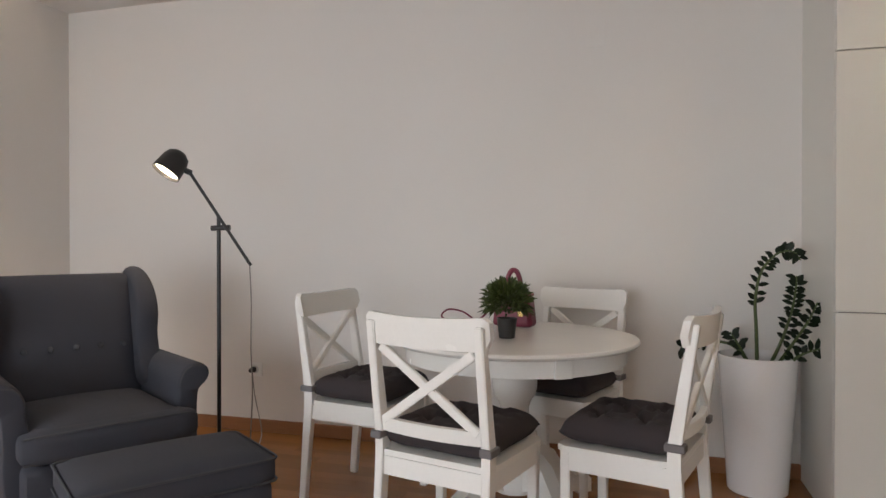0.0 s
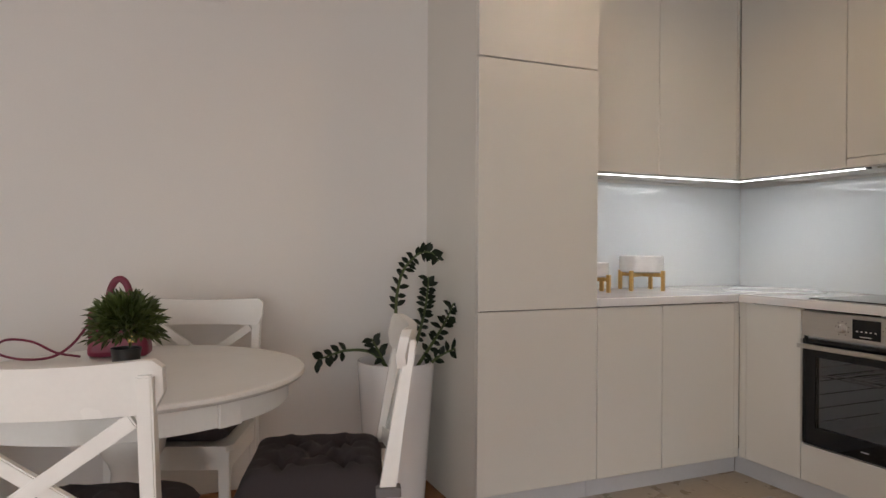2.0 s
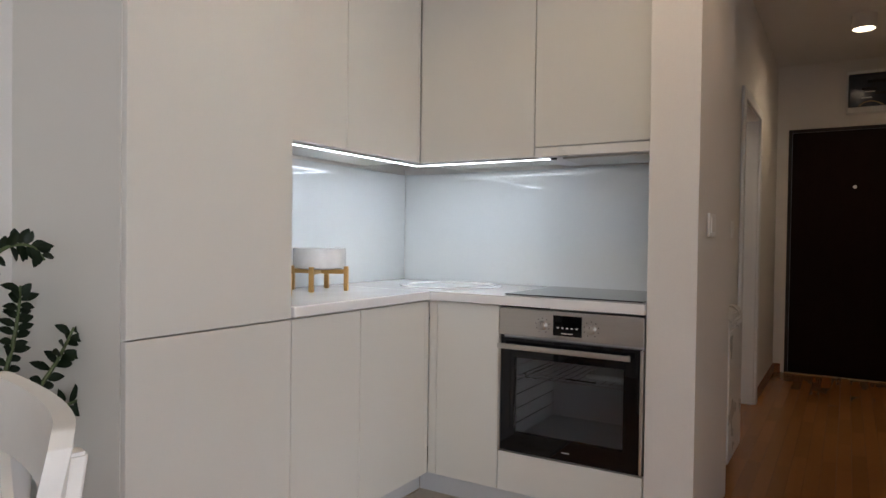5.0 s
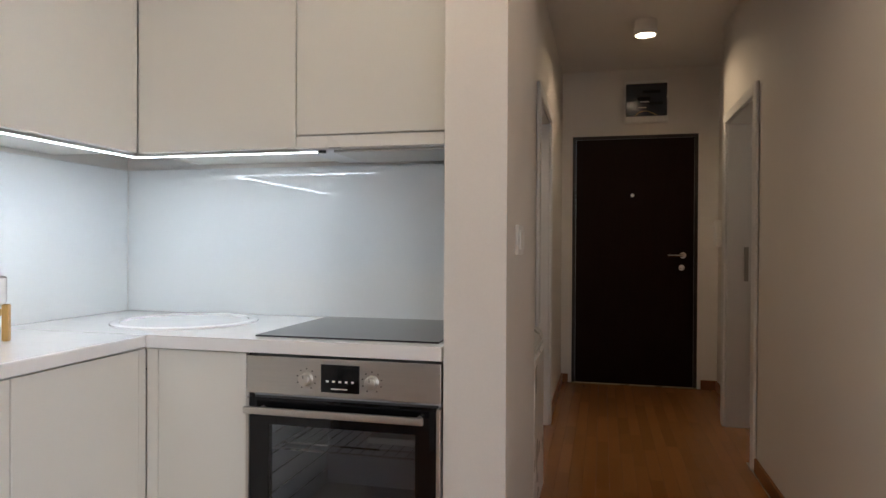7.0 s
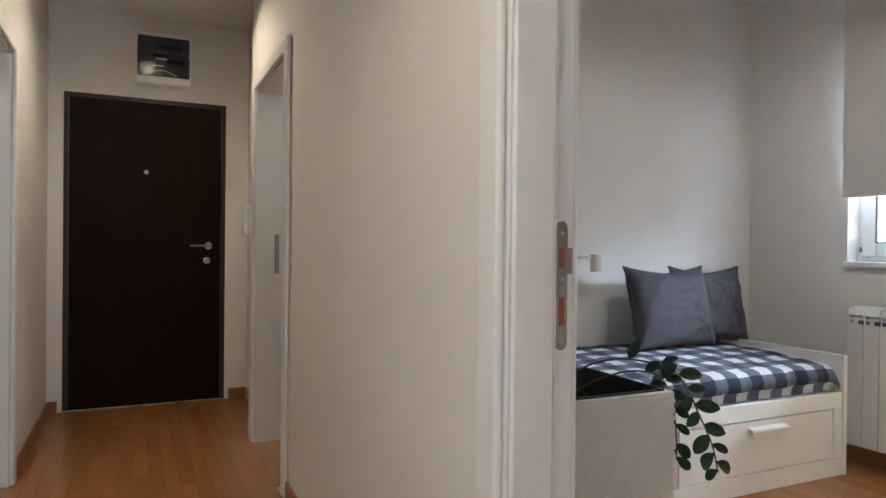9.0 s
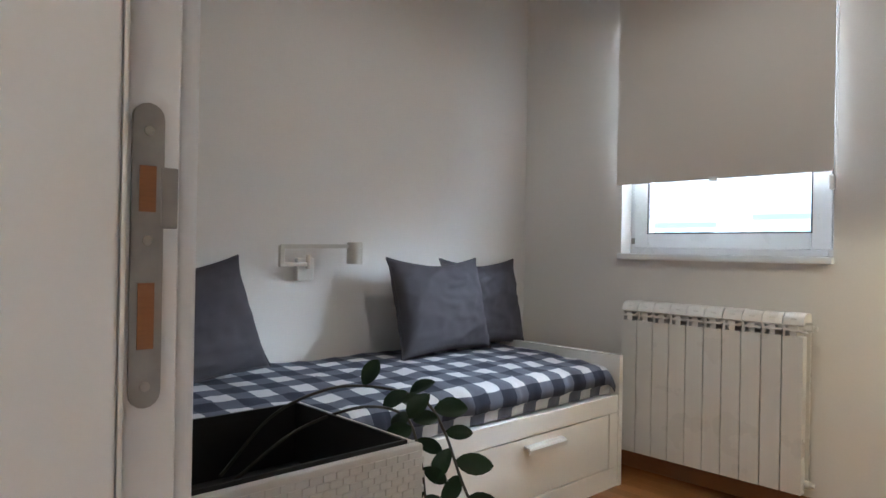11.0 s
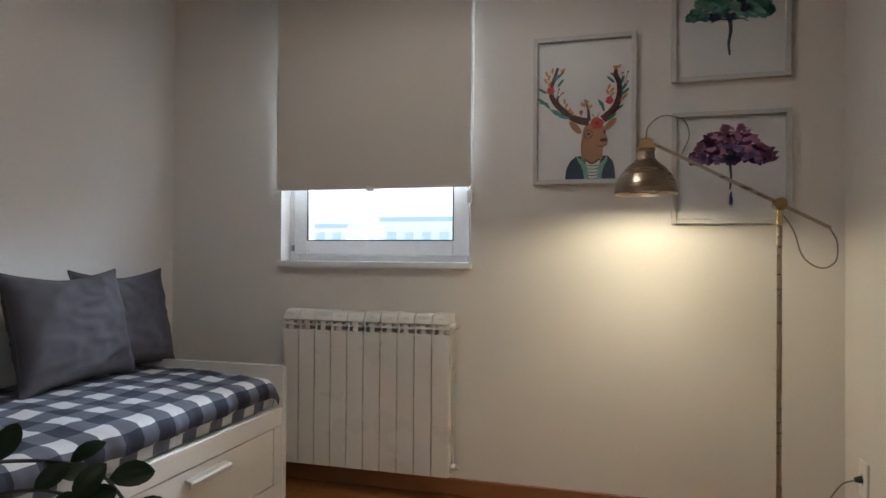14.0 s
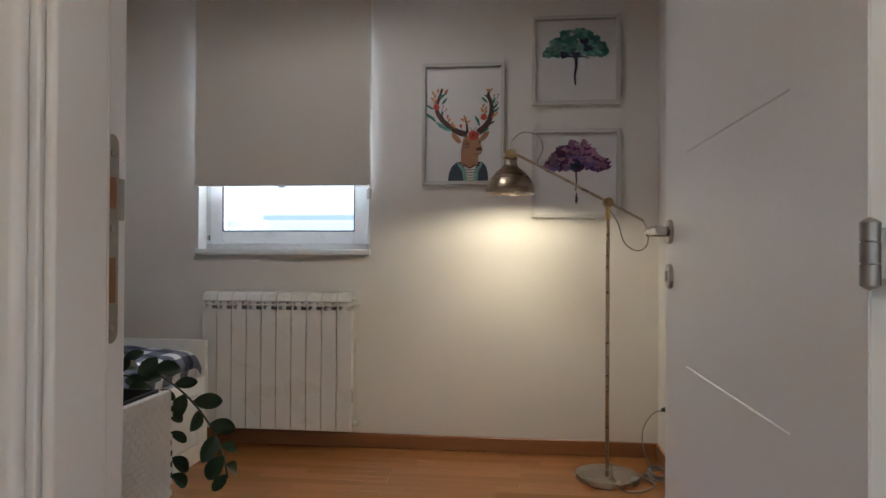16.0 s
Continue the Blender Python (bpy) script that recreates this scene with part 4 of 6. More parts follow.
for k in range(5):
    part("button", lathe(bmesh.new(), [(0.0001, 0.010), (0.010, 0.008), (0.014, 0.0), (0.010, -0.004)], 14, pose(-0.20 + 0.10 * k, 0.096 + 0.004 * (2 - abs(k - 2)), -0.015, -90, 0, 0)), M["piping"], back, "covered button")
for s in (-1, 1):
    wx = 0.360 if s > 0 else -0.292
    bm = padded([(-0.46, 0.95), (-0.43, 1.015), (-0.36, 1.025), (-0.26, 0.985), (-0.17, 0.90), (-0.14, 0.80), (-0.165, 0.70), (-0.13, 0.60), (-0.10, 0.47), (-0.36, 0.44)], wx - 0.048, wx + 0.048, 0.045)
    part("wing", bm, M["armchair"], arm, smooth=60)
    sc = [(-0.04, 0.14), (-0.045, 0.44), (-0.03, 0.50), (-0.035, 0.555), (0.0, 0.618), (0.055, 0.628), (0.100, 0.598), (0.100, 0.560), (0.066, 0.535), (0.042, 0.50), (0.045, 0.14)]
    bm = padded([(s * (0.308 + a), z) for a, z in sc], -0.26, 0.268, 0.022, "y")
    ar = part("armrest", bm, M["armchair"], arm, "rolled armrest", smooth=60)
    seam([(s * (0.308 + 0.02 + (a - 0.02) * 0.80), 0.262, 0.50 + (z - 0.50) * 0.84) for a, z in sc[1:10]], 0.005, ar)
    for y in (-0.36, 0.30):
        part("leg", rod(bmesh.new(), (s * 0.27, y, 0.0), (s * 0.26, y * 0.95, 0.135), 0.016, 0.024, 12), M["skirting"], arm, "short turned wooden leg")
stool = thing("footstool", pose(-0.589, 2.812, 0, 0, 0, -125.7), "dark grey upholstered footstool matching the armchair", "footstool")
part("body", blob((-0.295, -0.19, 0.13), (0.295, 0.19, 0.345), 0.03), M["armchair"], stool, smooth=60)
cs = part("cushion", blob((-0.305, -0.20, 0.330), (0.305, 0.20, 0.432), 0.035, dome=0.022), M["armchair"], stool, "domed grey cushion", smooth=60)
for z in (0.418, 0.345):
    ring = [(sx * 0.272 + 0.034 * math.cos(a), sy * 0.167 + 0.034 * math.sin(a), z) for sx, sy, a0 in ((1, -1, -90), (1, 1, 0), (-1, 1, 90), (-1, -1, 180)) for a in [radians(a0 + 15 * q) for q in range(7)]]
    part("piping", tube(bmesh.new(), [Vector(q) for q in ring + ring[:2]], 0.0045, 6), M["piping"], cs, "thin corded seam", smooth=60)
for sx in (-1, 1):
    for sy in (-1, 1):
        part("leg", rod(bmesh.new(), (sx * 0.25, sy * 0.15, 0.0), (sx * 0.24, sy * 0.145, 0.135), 0.015, 0.022, 12), M["skirting"], stool, "short turned wooden leg")

# ---- black floor lamp ----
lf = thing("floor_lamp", pose(-1.03, 3.73, 0, 0, 0, 16.2), "black steel floor lamp with a lit tilted shade", "floor lamp", "floor lamps")
part("base", lathe(bmesh.new(), [(0.0001, 0.0), (0.135, 0.0), (0.138, 0.004), (0.136, 0.016), (0.02, 0.022), (0.0001, 0.022)], 48), M["black"], lf)
part("post", rod(bmesh.new(), (0, 0, 0.02), (0, 0, 1.262), 0.0095), M["black"], lf)
part("joint", rod(bmesh.new(), (-0.035, 0, 1.206), (0.055, 0, 1.210), 0.013), M["black"], lf)
part("boom", rod(bmesh.new(), (0.160, -0.02, 1.028), (-0.135, -0.02, 1.478), 0.0075), M["black"], lf)
hd = pose(-0.205, -0.03, 1.515, 0, 0, 0) @ Matrix.Rotation(radians(28), 4, "Y") @ Matrix.Rotation(radians(-24), 4, "X")
part("shade", lathe(bmesh.new(), [(0.0001, 0.066), (0.030, 0.062), (0.052, 0.045), (0.062, 0.015), (0.068, -0.05), (0.0685, -0.062), (0.065, -0.061), (0.058, 0.012), (0.045, 0.04), (0.0001, 0.052)], 40), M["black"], lf, "black dome shade", m=hd)
part("bulb", lathe(bmesh.new(), [(0.0001, -0.042), (0.060, -0.042), (0.0605, -0.046), (0.0001, -0.047)], 32), M["bulb"], lf, "glowing round diffuser", m=hd)
part("pivot", rod(bmesh.new(), (-0.150, -0.02, 1.480), (-0.125, -0.02, 1.470), 0.014), M["black"], lf)
inv = pose(-1.03, 3.73, 0, 0, 0, 16.2).inverted()
cb = [inv @ Vector(p) for p in ((-0.880, 3.760, 1.025), (-0.885, 3.78, 0.85), (-0.90, 3.80, 0.62), (-0.93, 3.86, 0.40), (-1.00, 3.95, 0.12), (-1.06, 4.05, 0.012), (-1.12, 4.22, 0.008), (-1.20, 4.38, 0.05), (-1.28, 4.44, 0.22), (-1.31, 4.46, 0.355))]
part("cable", tube(bmesh.new(), smooth_path(cb, 8), 0.0032, 6), M["cable"], lf, "thin grey cable", smooth=60)
part("plug", rod(bmesh.new(), inv @ Vector((-1.315, 4.484, 0.373)), inv @ Vector((-1.315, 4.445, 0.373)), 0.018, 0.012), M["black_plastic"], lf, "black plug")


def socket_plate(m, w, h, label, hole=True, rocker=False, name="socket"):
    """A wall plate that looks along -y in its own space."""
    s = thing(name, m, label, "socket" if hole else "switch")
    part("plate", boxes(((-w / 2, -0.011, -h / 2), (w / 2, -0.001, h / 2)), bevel=0.003), M["plastic"], s)
    if hole:
        part("insert", lathe(bmesh.new(), [(0.021, 0.0115), (0.021, 0.0125), (0.018, 0.0125), (0.017, 0.0045), (0.0001, 0.0045)], 24, pose(0, 0, 0, 90, 0, 0)), M["plinth"], s)
    if rocker:
        part("rocker", boxes(((-w / 2 + 0.016, -0.016, -h / 2 + 0.016), (w / 2 - 0.016, -0.0115, h / 2 - 0.016)), bevel=0.003), M["plastic"], s)
    return s


socket_plate(pose(-1.305, NORTH, 0.373), 0.084, 0.084, "white wall socket with a black plug in it")
cap = solid("blank_cover", boxes(((-0.055, -0.006, -0.055), (0.055, -0.001, 0.055)), bevel=0.002), M["wall"], "square blank cover plate painted like the wall", "cover plate", m=pose(0.68, NORTH, 2.205))

# up and down wall light on the west wall
wl = thing("wall_light", pose(-2.71, 3.55, 1.91), "white up and down wall light, switched on", "wall light")
part("backplate", boxes(((0.001, -0.04, -0.06), (0.014, 0.04, 0.06)), bevel=0.003), M["enamel"], wl)
part("housing", lathe(bmesh.new(), [(0.030, -0.06), (0.034, -0.06), (0.034, 0.06), (0.030, 0.06)], 28, Matrix.Translation((0.09, 0, 0)), True), M["enamel"], wl)
part("bracket", boxes(((0.014, -0.012, -0.015), (0.058, 0.012, 0.015))), M["enamel"], wl)

# ---- hall ----
ed = thing("entrance_door", pose(7.10, 2.335, 0), "dark brown entrance door, closed, with a steel lever", "door")
part("frame", boxes(((-0.004, -0.506, 0.0), (0.05, -0.478, 2.099)), ((-0.004, 0.478, 0.0), (0.05, 0.506, 2.099)), ((-0.004, -0.478, 2.072), (0.05, 0.478, 2.099)), bevel=0.002), M["door_frame_dark"], ed)
part("leaf", boxes(((0.004, -0.476, 0.008), (0.045, 0.476, 2.070)), bevel=0.003), M["door_dark"], ed)
part("threshold", boxes(((-0.02, -0.50, 0.0), (0.05, 0.50, 0.007)), bevel=0.002), M["brass"], ed, "worn brass threshold")


def lever(owner, m, length=0.115):
    h = part("handle", lathe(bmesh.new(), [(0.0001, 0.0), (0.026, 0.0), (0.026, 0.007), (0.023, 0.009), (0.011, 0.010), (0.010, 0.052), (0.0001, 0.054)], 28), M["nickel"], owner, "satin nickel lever handle", m=m)
    part("lever", rod(bmesh.new(), (0.006, 0, 0.045), (-length, 0, 0.047), 0.0095, 0.0085, 16), M["nickel"], h)
    return h


to_hall = Matrix(((0, 0, -1, 0.004), (-1, 0, 0, 0), (0, 1, 0, 0), (0, 0, 0, 1)))   # own z to -x, own x to -y
lever(ed, Matrix.Translation((0, -0.392, 1.097)) @ to_hall, 0.125)
part("lock", lathe(bmesh.new(), [(0.0001, 0.0), (0.024, 0.0), (0.024, 0.006), (0.020, 0.009), (0.0001, 0.010)], 24), M["nickel"], ed, "round lock rosette", m=Matrix.Translation((0, -0.382, 0.995)) @ to_hall)
part("peephole", lathe(bmesh.new(), [(0.0001, 0.0), (0.015, 0.0), (0.014, 0.005), (0.0001, 0.006)], 20), M["enamel"], ed, m=Matrix.Translation((0, 0.012, 1.597)) @ to_hall)
for z in (1.72, 0.35):
    part("hinge", rod(bmesh.new(), (-0.008, 0.498, z - 0.05), (-0.008, 0.498, z + 0.05), 0.007), M["door_frame_dark"], ed)

mb = thing("fuse_box", pose(7.10, 2.246, 2.362), "white fuse box with a dark see-through lid", "fuse box")
part("case", boxes(((-0.075, -0.175, -0.168), (-0.002, 0.175, 0.178)), bevel=0.010, seg=3), M["plastic"], mb)
lid = part("lid", boxes(((-0.092, -0.163, -0.122), (-0.076, 0.163, 0.146)), bevel=0.006), M["meter"], mb, "smoked plastic lid")
for z, y0, y1 in ((0.075, -0.11, 0.03), (0.02, -0.03, 0.07), (-0.02, -0.13, -0.02)):
    part("breaker_row", boxes(((-0.0935, y0, z - 0.010), (-0.0922, y1, z + 0.012))), M["glass_black"], lid)
for z, y0, y1 in ((-0.005, -0.02, 0.05), (-0.052, 0.0, 0.07)):
    part("tag", boxes(((-0.0945, y0, z - 0.004), (-0.0936, y1, z + 0.004))), M["plastic"], lid, "white label bar")
part("notch", rod(bmesh.new(), (-0.085, -0.168, 0.03), (-0.097, -0.168, 0.03), 0.013), M["plastic"], lid)
part("wire", tube(bmesh.new(), smooth_path([(-0.0935, 0.09, -0.118), (-0.0935, 0.05, -0.09), (-0.0935, 0.0, -0.082), (-0.0935, -0.05, -0.10), (-0.0935, -0.08, -0.118)], 6), 0.004, 6), M["brass"], lid)


def spot_lamp(x, y):
    s = thing("ceiling_spot", pose(x, y, CEIL), "white cylinder ceiling spot, switched on", "ceiling light", "ceiling spots")
    part("housing", lathe(bmesh.new(), [(0.070, -0.001), (0.074, -0.004), (0.074, -0.098), (0.070, -0.10), (0.064, -0.098), (0.062, -0.07), (0.0001, -0.069)], 40), M["enamel"], s)
    part("lens", lathe(bmesh.new(), [(0.0001, -0.082), (0.060, -0.082), (0.060, -0.086), (0.0001, -0.088)], 32), M["bulb"], s, "glowing warm lens")
    return s


spot_lamp(5.86, 2.325)
spot_lamp(2.30, 3.22)
# unseen fixture, added to go with the bedroom fill light
spot_lamp(3.55, 0.10)
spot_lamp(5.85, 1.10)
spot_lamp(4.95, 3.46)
# unseen fixture, added to go with the passage fill light
spot_lamp(2.95, 2.45)

ic = thing("intercom", pose(6.62, 1.672, 1.27), "white wall intercom with a handset", "intercom")
part("base", boxes(((-0.045, 0.001, -0.12), (0.045, 0.046, 0.115)), bevel=0.010), M["plastic"], ic)
hs = part("handset", blob((-0.026, 0.046, -0.105), (0.026, 0.108, 0.105), 0.024), M["plastic"], ic, "white handset", smooth=60)
cd = [Vector((0.004 * math.cos(t), 0.045 + 0.006 * math.sin(t), -0.10 - 0.10 * t / 60)) for t in np.linspace(0, 60, 180)]
part("cord", tube(bmesh.new(), cd, 0.0018, 5), M["plastic"], ic, "coiled cord", smooth=60)

socket_plate(pose(3.308, 2.835, 1.193), 0.125, 0.088, "double white rocker switch on a wall", False, True, "light_switch")
socket_plate(pose(4.495, HL, 1.198), 0.088, 0.092, "single white rocker switch in the hall", False, True, "light_switch")

# room door and bath door, both open inwards
rd = thing("room_door", pose(5.68, HL + 0.122, 0), "white lacquered hall door standing open into a side room", "door")
part("leaf", boxes(((-0.045, 0.012, 0.008), (-0.005, 0.772, 1.960)), bevel=0.002), M["door_white"], rd)
for z in (0.24, 1.075, 1.77):
    hg = part("hinge", rod(bmesh.new(), (-0.008, 0.004, z - 0.045), (-0.008, 0.004, z + 0.045), 0.008), M["dull_steel"], rd, "dull steel hinge")
    part("hinge_leaf", boxes(((-0.0035, -0.030, z - 0.040), (-0.0005, 0.0, z + 0.040)), bevel=0.001), M["dull_steel"], hg)
lever(rd, Matrix(((0, 0, -1, -0.045), (1, 0, 0, 0.715), (0, 1, 0, 1.06), (0, 0, 0, 1))))
bd = thing("bath_door", pose(5.15, 1.655, 0), "white lacquered door standing open into a side room", "door")
part("leaf", boxes(((0.0, -0.775, 0.008), (0.040, -0.008, 1.960)), bevel=0.002), M["door_white"], bd)
part("lock_plate", boxes(((0.772, 0.020, 0.95), (0.789, 0.044, 1.17)), bevel=0.002), M["dull_steel"], bd, "dull metal strike plate on the lining")


def radiator(x0, y_front, z0, z1, n, sec, depth, label, valves=True):
    """A sectioned aluminium radiator; its front looks to +y."""
    r = thing("radiator", pose(x0, y_front, 0), label, "radiator", "radiators")
    for k in range(n):
        a, b = k * sec + 0.0016, (k + 1) * sec - 0.0016
        bm = bmesh.new()
        box(bm, (a, -0.045, z0), (b, 0.0, z1 - 0.092), 0.0025, 2)                       # front plate
        prism(bm, [(-depth, z1 - 0.040), (-depth, z1 - 0.006), (-depth + 0.02, z1), (-0.034, z1 - 0.002), (-0.012, z1 - 0.016), (-0.002, z1 - 0.045), (-0.008, z1 - 0.052), (-0.03, z1 - 0.036)], a, b, "x")
        mid = (a + b) / 2
        box(bm, (mid - 0.012, -depth, z0 + 0.03), (mid + 0.012, -0.008, z1 - 0.02))      # water way
        box(bm, (a, -depth, z0 + 0.01), (b, -depth + 0.008, z1 - 0.05))                  # rear plate
        prism(bm, [(-0.060, z1 - 0.075), (-0.004, z1 - 0.062), (-0.002, z1 - 0.070), (-0.060, z1 - 0.084)], a, b, "x")
        box(bm, (b - 0.010, -0.030, z1 - 0.092), (b, -0.006, z1 - 0.040))
        part("section", bm, M["enamel"], r)
    for z in (z0 + 0.035, z1 - 0.060):
        part("header_pipe", rod(bmesh.new(), (0.0, -depth * 0.55, z), (n * sec, -depth * 0.55, z), 0.017), M["enamel"], r)
        if valves:
            part("valve", lathe(bmesh.new(), [(0.0001, 0.0), (0.016, 0.0), (0.016, 0.018), (0.010, 0.022), (0.009, 0.034), (0.0001, 0.036)], 18, pose(0.0, -depth * 0.55, z, 0, -90, 0)), M["enamel"], r, "white valve cap")
    for f in (0.25, 0.75):
        part("bracket", boxes(((n * sec * f - 0.01, -depth - 0.02, z1 - 0.15), (n * sec * f + 0.01, -depth + 0.002, z1 - 0.11))), M["enamel"], r)
    return r


radiator(3.556, -0.957, 0.108, 0.827, 10, 0.0816, 0.095, "white ten-section aluminium radiator under the window")
hr = radiator(0, 0, 0.10, 0.81, 5, 0.0816, 0.070, "white sectioned radiator on the hall wall")
hr.matrix_world = pose(4.345, 2.842, 0, 0, 0, 180)

# ---- bedroom ----
# window
wd = thing("window", pose(0, 0, 0), "white plastic window mostly hidden by a blind", "window")
FY = SOUTH - 0.09
part("outer_frame", boxes(((WX0, FY - 0.07, WZ0), (WX0 + 0.045, FY, WZ1)), ((WX1 - 0.045, FY - 0.07, WZ0), (WX1, FY, WZ1)), ((WX0 + 0.045, FY - 0.07, WZ0), (WX1 - 0.045, FY, WZ0 + 0.035)), ((WX0 + 0.045, FY - 0.07, WZ1 - 0.045), (WX1 - 0.045, FY, WZ1)), bevel=0.004), M["pvc"], wd)
SA, SB, SC, SD = WX0 + 0.028, WX1 - 0.028, WZ0 + 0.028, WZ1 - 0.03
part("sash", boxes(((SA, FY - 0.05, SC), (SA + 0.078, FY + 0.016, SD)), ((SB - 0.078, FY - 0.05, SC), (SB, FY + 0.016, SD)), ((SA + 0.078, FY - 0.05, SC), (SB - 0.078, FY + 0.016, SC + 0.075)), ((SA + 0.078, FY - 0.05, SD - 0.075), (SB - 0.078, FY + 0.016, SD)), bevel=0.006, seg=3), M["pvc"], wd)
pn = part("pane", boxes(((SA + 0.076, FY - 0.022, SC + 0.073), (SB - 0.076, FY - 0.018, SD - 0.073))), M["glass"], wd, "clear glass pane")
pn.visible_shadow = False
part("gasket", boxes(((SA + 0.074, FY + 0.0, SC + 0.071), (SA + 0.080, FY + 0.0165, SD - 0.071)), ((SB - 0.080, FY + 0.0, SC + 0.071), (SB - 0.074, FY + 0.0165, SD - 0.071)), ((SA + 0.080, FY + 0.0, SC + 0.071), (SB - 0.080, FY + 0.0165, SC + 0.077))), M["dark_gap"], wd, "dark rubber gasket")
part("hinge", boxes(((SB - 0.006, FY + 0.012, SC + 0.02), (SB + 0.008, FY + 0.028, SC + 0.05)), bevel=0.003), M["dull_steel"], wd)
setting("window_sill", boxes(((WX0 - 0.004, SOUTH - 0.10, WZ0 - 0.030), (WX1 + 0.006, SOUTH + 0.034, WZ0)), bevel=0.006, seg=3), M["pvc"], "white plastic window sill board", "window sill")

bl = thing("roller_blind", pose(0, 0, 0), "pale beige roller blind lowered over most of the window", "blind")
BX0, BX1, BZ = 3.482, 4.460, 1.398
part("fabric", boxes(((BX0, SOUTH + 0.040, BZ), (BX1, SOUTH + 0.0412, 2.59))), M["blind"], bl)
part("bottom_bar", boxes(((BX0, SOUTH + 0.0365, BZ - 0.003), (BX1, SOUTH + 0.0455, BZ + 0.010)), bevel=0.002), M["blind"], bl)
part("roller", rod(bmesh.new(), (BX0 - 0.01, SOUTH + 0.044, 2.60), (BX1 + 0.01, SOUTH + 0.044, 2.60), 0.022), M["blind"], bl)
for x in (BX0 - 0.018, BX1 + 0.018):
    part("bracket", boxes(((x - 0.008, SOUTH + 0.001, 2.56), (x + 0.008, SOUTH + 0.07, CEIL - 0.003))), M["plastic"], bl)
part("pull_tab", boxes(((3.945, SOUTH + 0.046, BZ - 0.014), (3.985, SOUTH + 0.050, BZ + 0.008)), bevel=0.001), M["plastic"], bl, "small clear pull tab")
part("chain_holder", blob((BX0 + 0.002, SOUTH + 0.001, 1.325), (BX0 + 0.024, SOUTH + 0.022, 1.385), 0.006), M["plastic"], bl)
for x in (BX0 - 0.006,):
    part("chain", rod(bmesh.new(), (x, SOUTH + 0.030, 1.37), (x, SOUTH + 0.030, 2.59), 0.0018, None, 6), M["plastic"], bl)

# day outside: a pale sky and far blocks of flats, washed out by their own glow
bm = bmesh.new()
bm.faces.new([bm.verts.new(p) for p in ((-60, -75, -30), (90, -75, -30), (90, -75, 60), (-60, -75, 60))])
solid("backdrop", bm, M["day"], "bright overcast sky beyond the window", "backdrop", 0, None, "structure")
# walls, roofs and windows glow in place of overexposed haze
FAR = glow("far_facade_glow", (0.86, 0.94, 1.0), 0.54)
FARW = glow("far_dim_glow", (0.74, 0.86, 0.97), 0.40)
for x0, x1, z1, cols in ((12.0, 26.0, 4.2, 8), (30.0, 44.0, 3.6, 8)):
    fb = thing("apartment_building", pose(0, 0, 0), "pale block of flats with haze put in as glow", "building", "far buildings")
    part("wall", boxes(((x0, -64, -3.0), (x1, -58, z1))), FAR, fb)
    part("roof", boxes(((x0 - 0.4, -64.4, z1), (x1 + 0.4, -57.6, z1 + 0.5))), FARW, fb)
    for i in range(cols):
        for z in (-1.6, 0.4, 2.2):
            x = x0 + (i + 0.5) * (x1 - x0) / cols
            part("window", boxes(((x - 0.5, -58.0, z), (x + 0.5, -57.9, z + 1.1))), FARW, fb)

# daybed
db = thing("daybed", pose(0, 0, 0), "white wooden daybed with drawers and a checked mattress", "bed")
DX, DY0, DY1, DW = 4.262, -0.80, 1.24, 5.075
W = M["white_wood"]
part("end_panel", boxes(((DX, DY0, 0.0), (DW, DY0 + 0.030, 0.592)), bevel=0.003), W, db)
part("end_panel", boxes(((DX, DY1 - 0.030, 0.0), (DW, DY1, 0.592)), bevel=0.003), W, db)
part("front_rail", boxes(((DX + 0.004, DY0 + 0.031, 0.335), (DX + 0.026, DY1 - 0.031, 0.413)), bevel=0.003), W, db)
part("bottom_rail", boxes(((DX + 0.004, DY0 + 0.031, 0.0), (DX + 0.026, DY1 - 0.031, 0.088)), bevel=0.003), W, db)
part("front_post", boxes(((DX + 0.004, DY0 + 0.031, 0.089), (DX + 0.026, DY0 + 0.095, 0.334)), bevel=0.002), W, db)
part("back_rail", boxes(((DW - 0.03, DY0 + 0.031, 0.2), (DW - 0.004, DY1 - 0.031, 0.413))), W, db)
part("slat_deck", boxes(((DX + 0.03, DY0 + 0.032, 0.385), (DW - 0.032, DY1 - 0.032, 0.405))), W, db)
for y0, y1 in ((DY0 + 0.099, 0.235), (0.305, DY1 - 0.035)):
    d = part("drawer", boxes(((DX + 0.008, y0, 0.093), (DX + 0.028, y1, 0.330)), bevel=0.003), W, db, "white drawer front")
    ym = (y0 + y1) / 2
    bm = prism(bmesh.new(), [(DX + 0.008, 0.302), (DX - 0.018, 0.298), (DX - 0.024, 0.290), (DX - 0.022, 0.272), (DX - 0.018, 0.272), (DX - 0.019, 0.286), (DX - 0.014, 0.292), (DX + 0.008, 0.294)], ym - 0.118, ym + 0.118)
    part("handle", bm, M["enamel"], d, "white lip handle")
part("middle_post", boxes(((DX + 0.004, 0.239, 0.089), (DX + 0.026, 0.301, 0.334)), bevel=0.002), W, db)


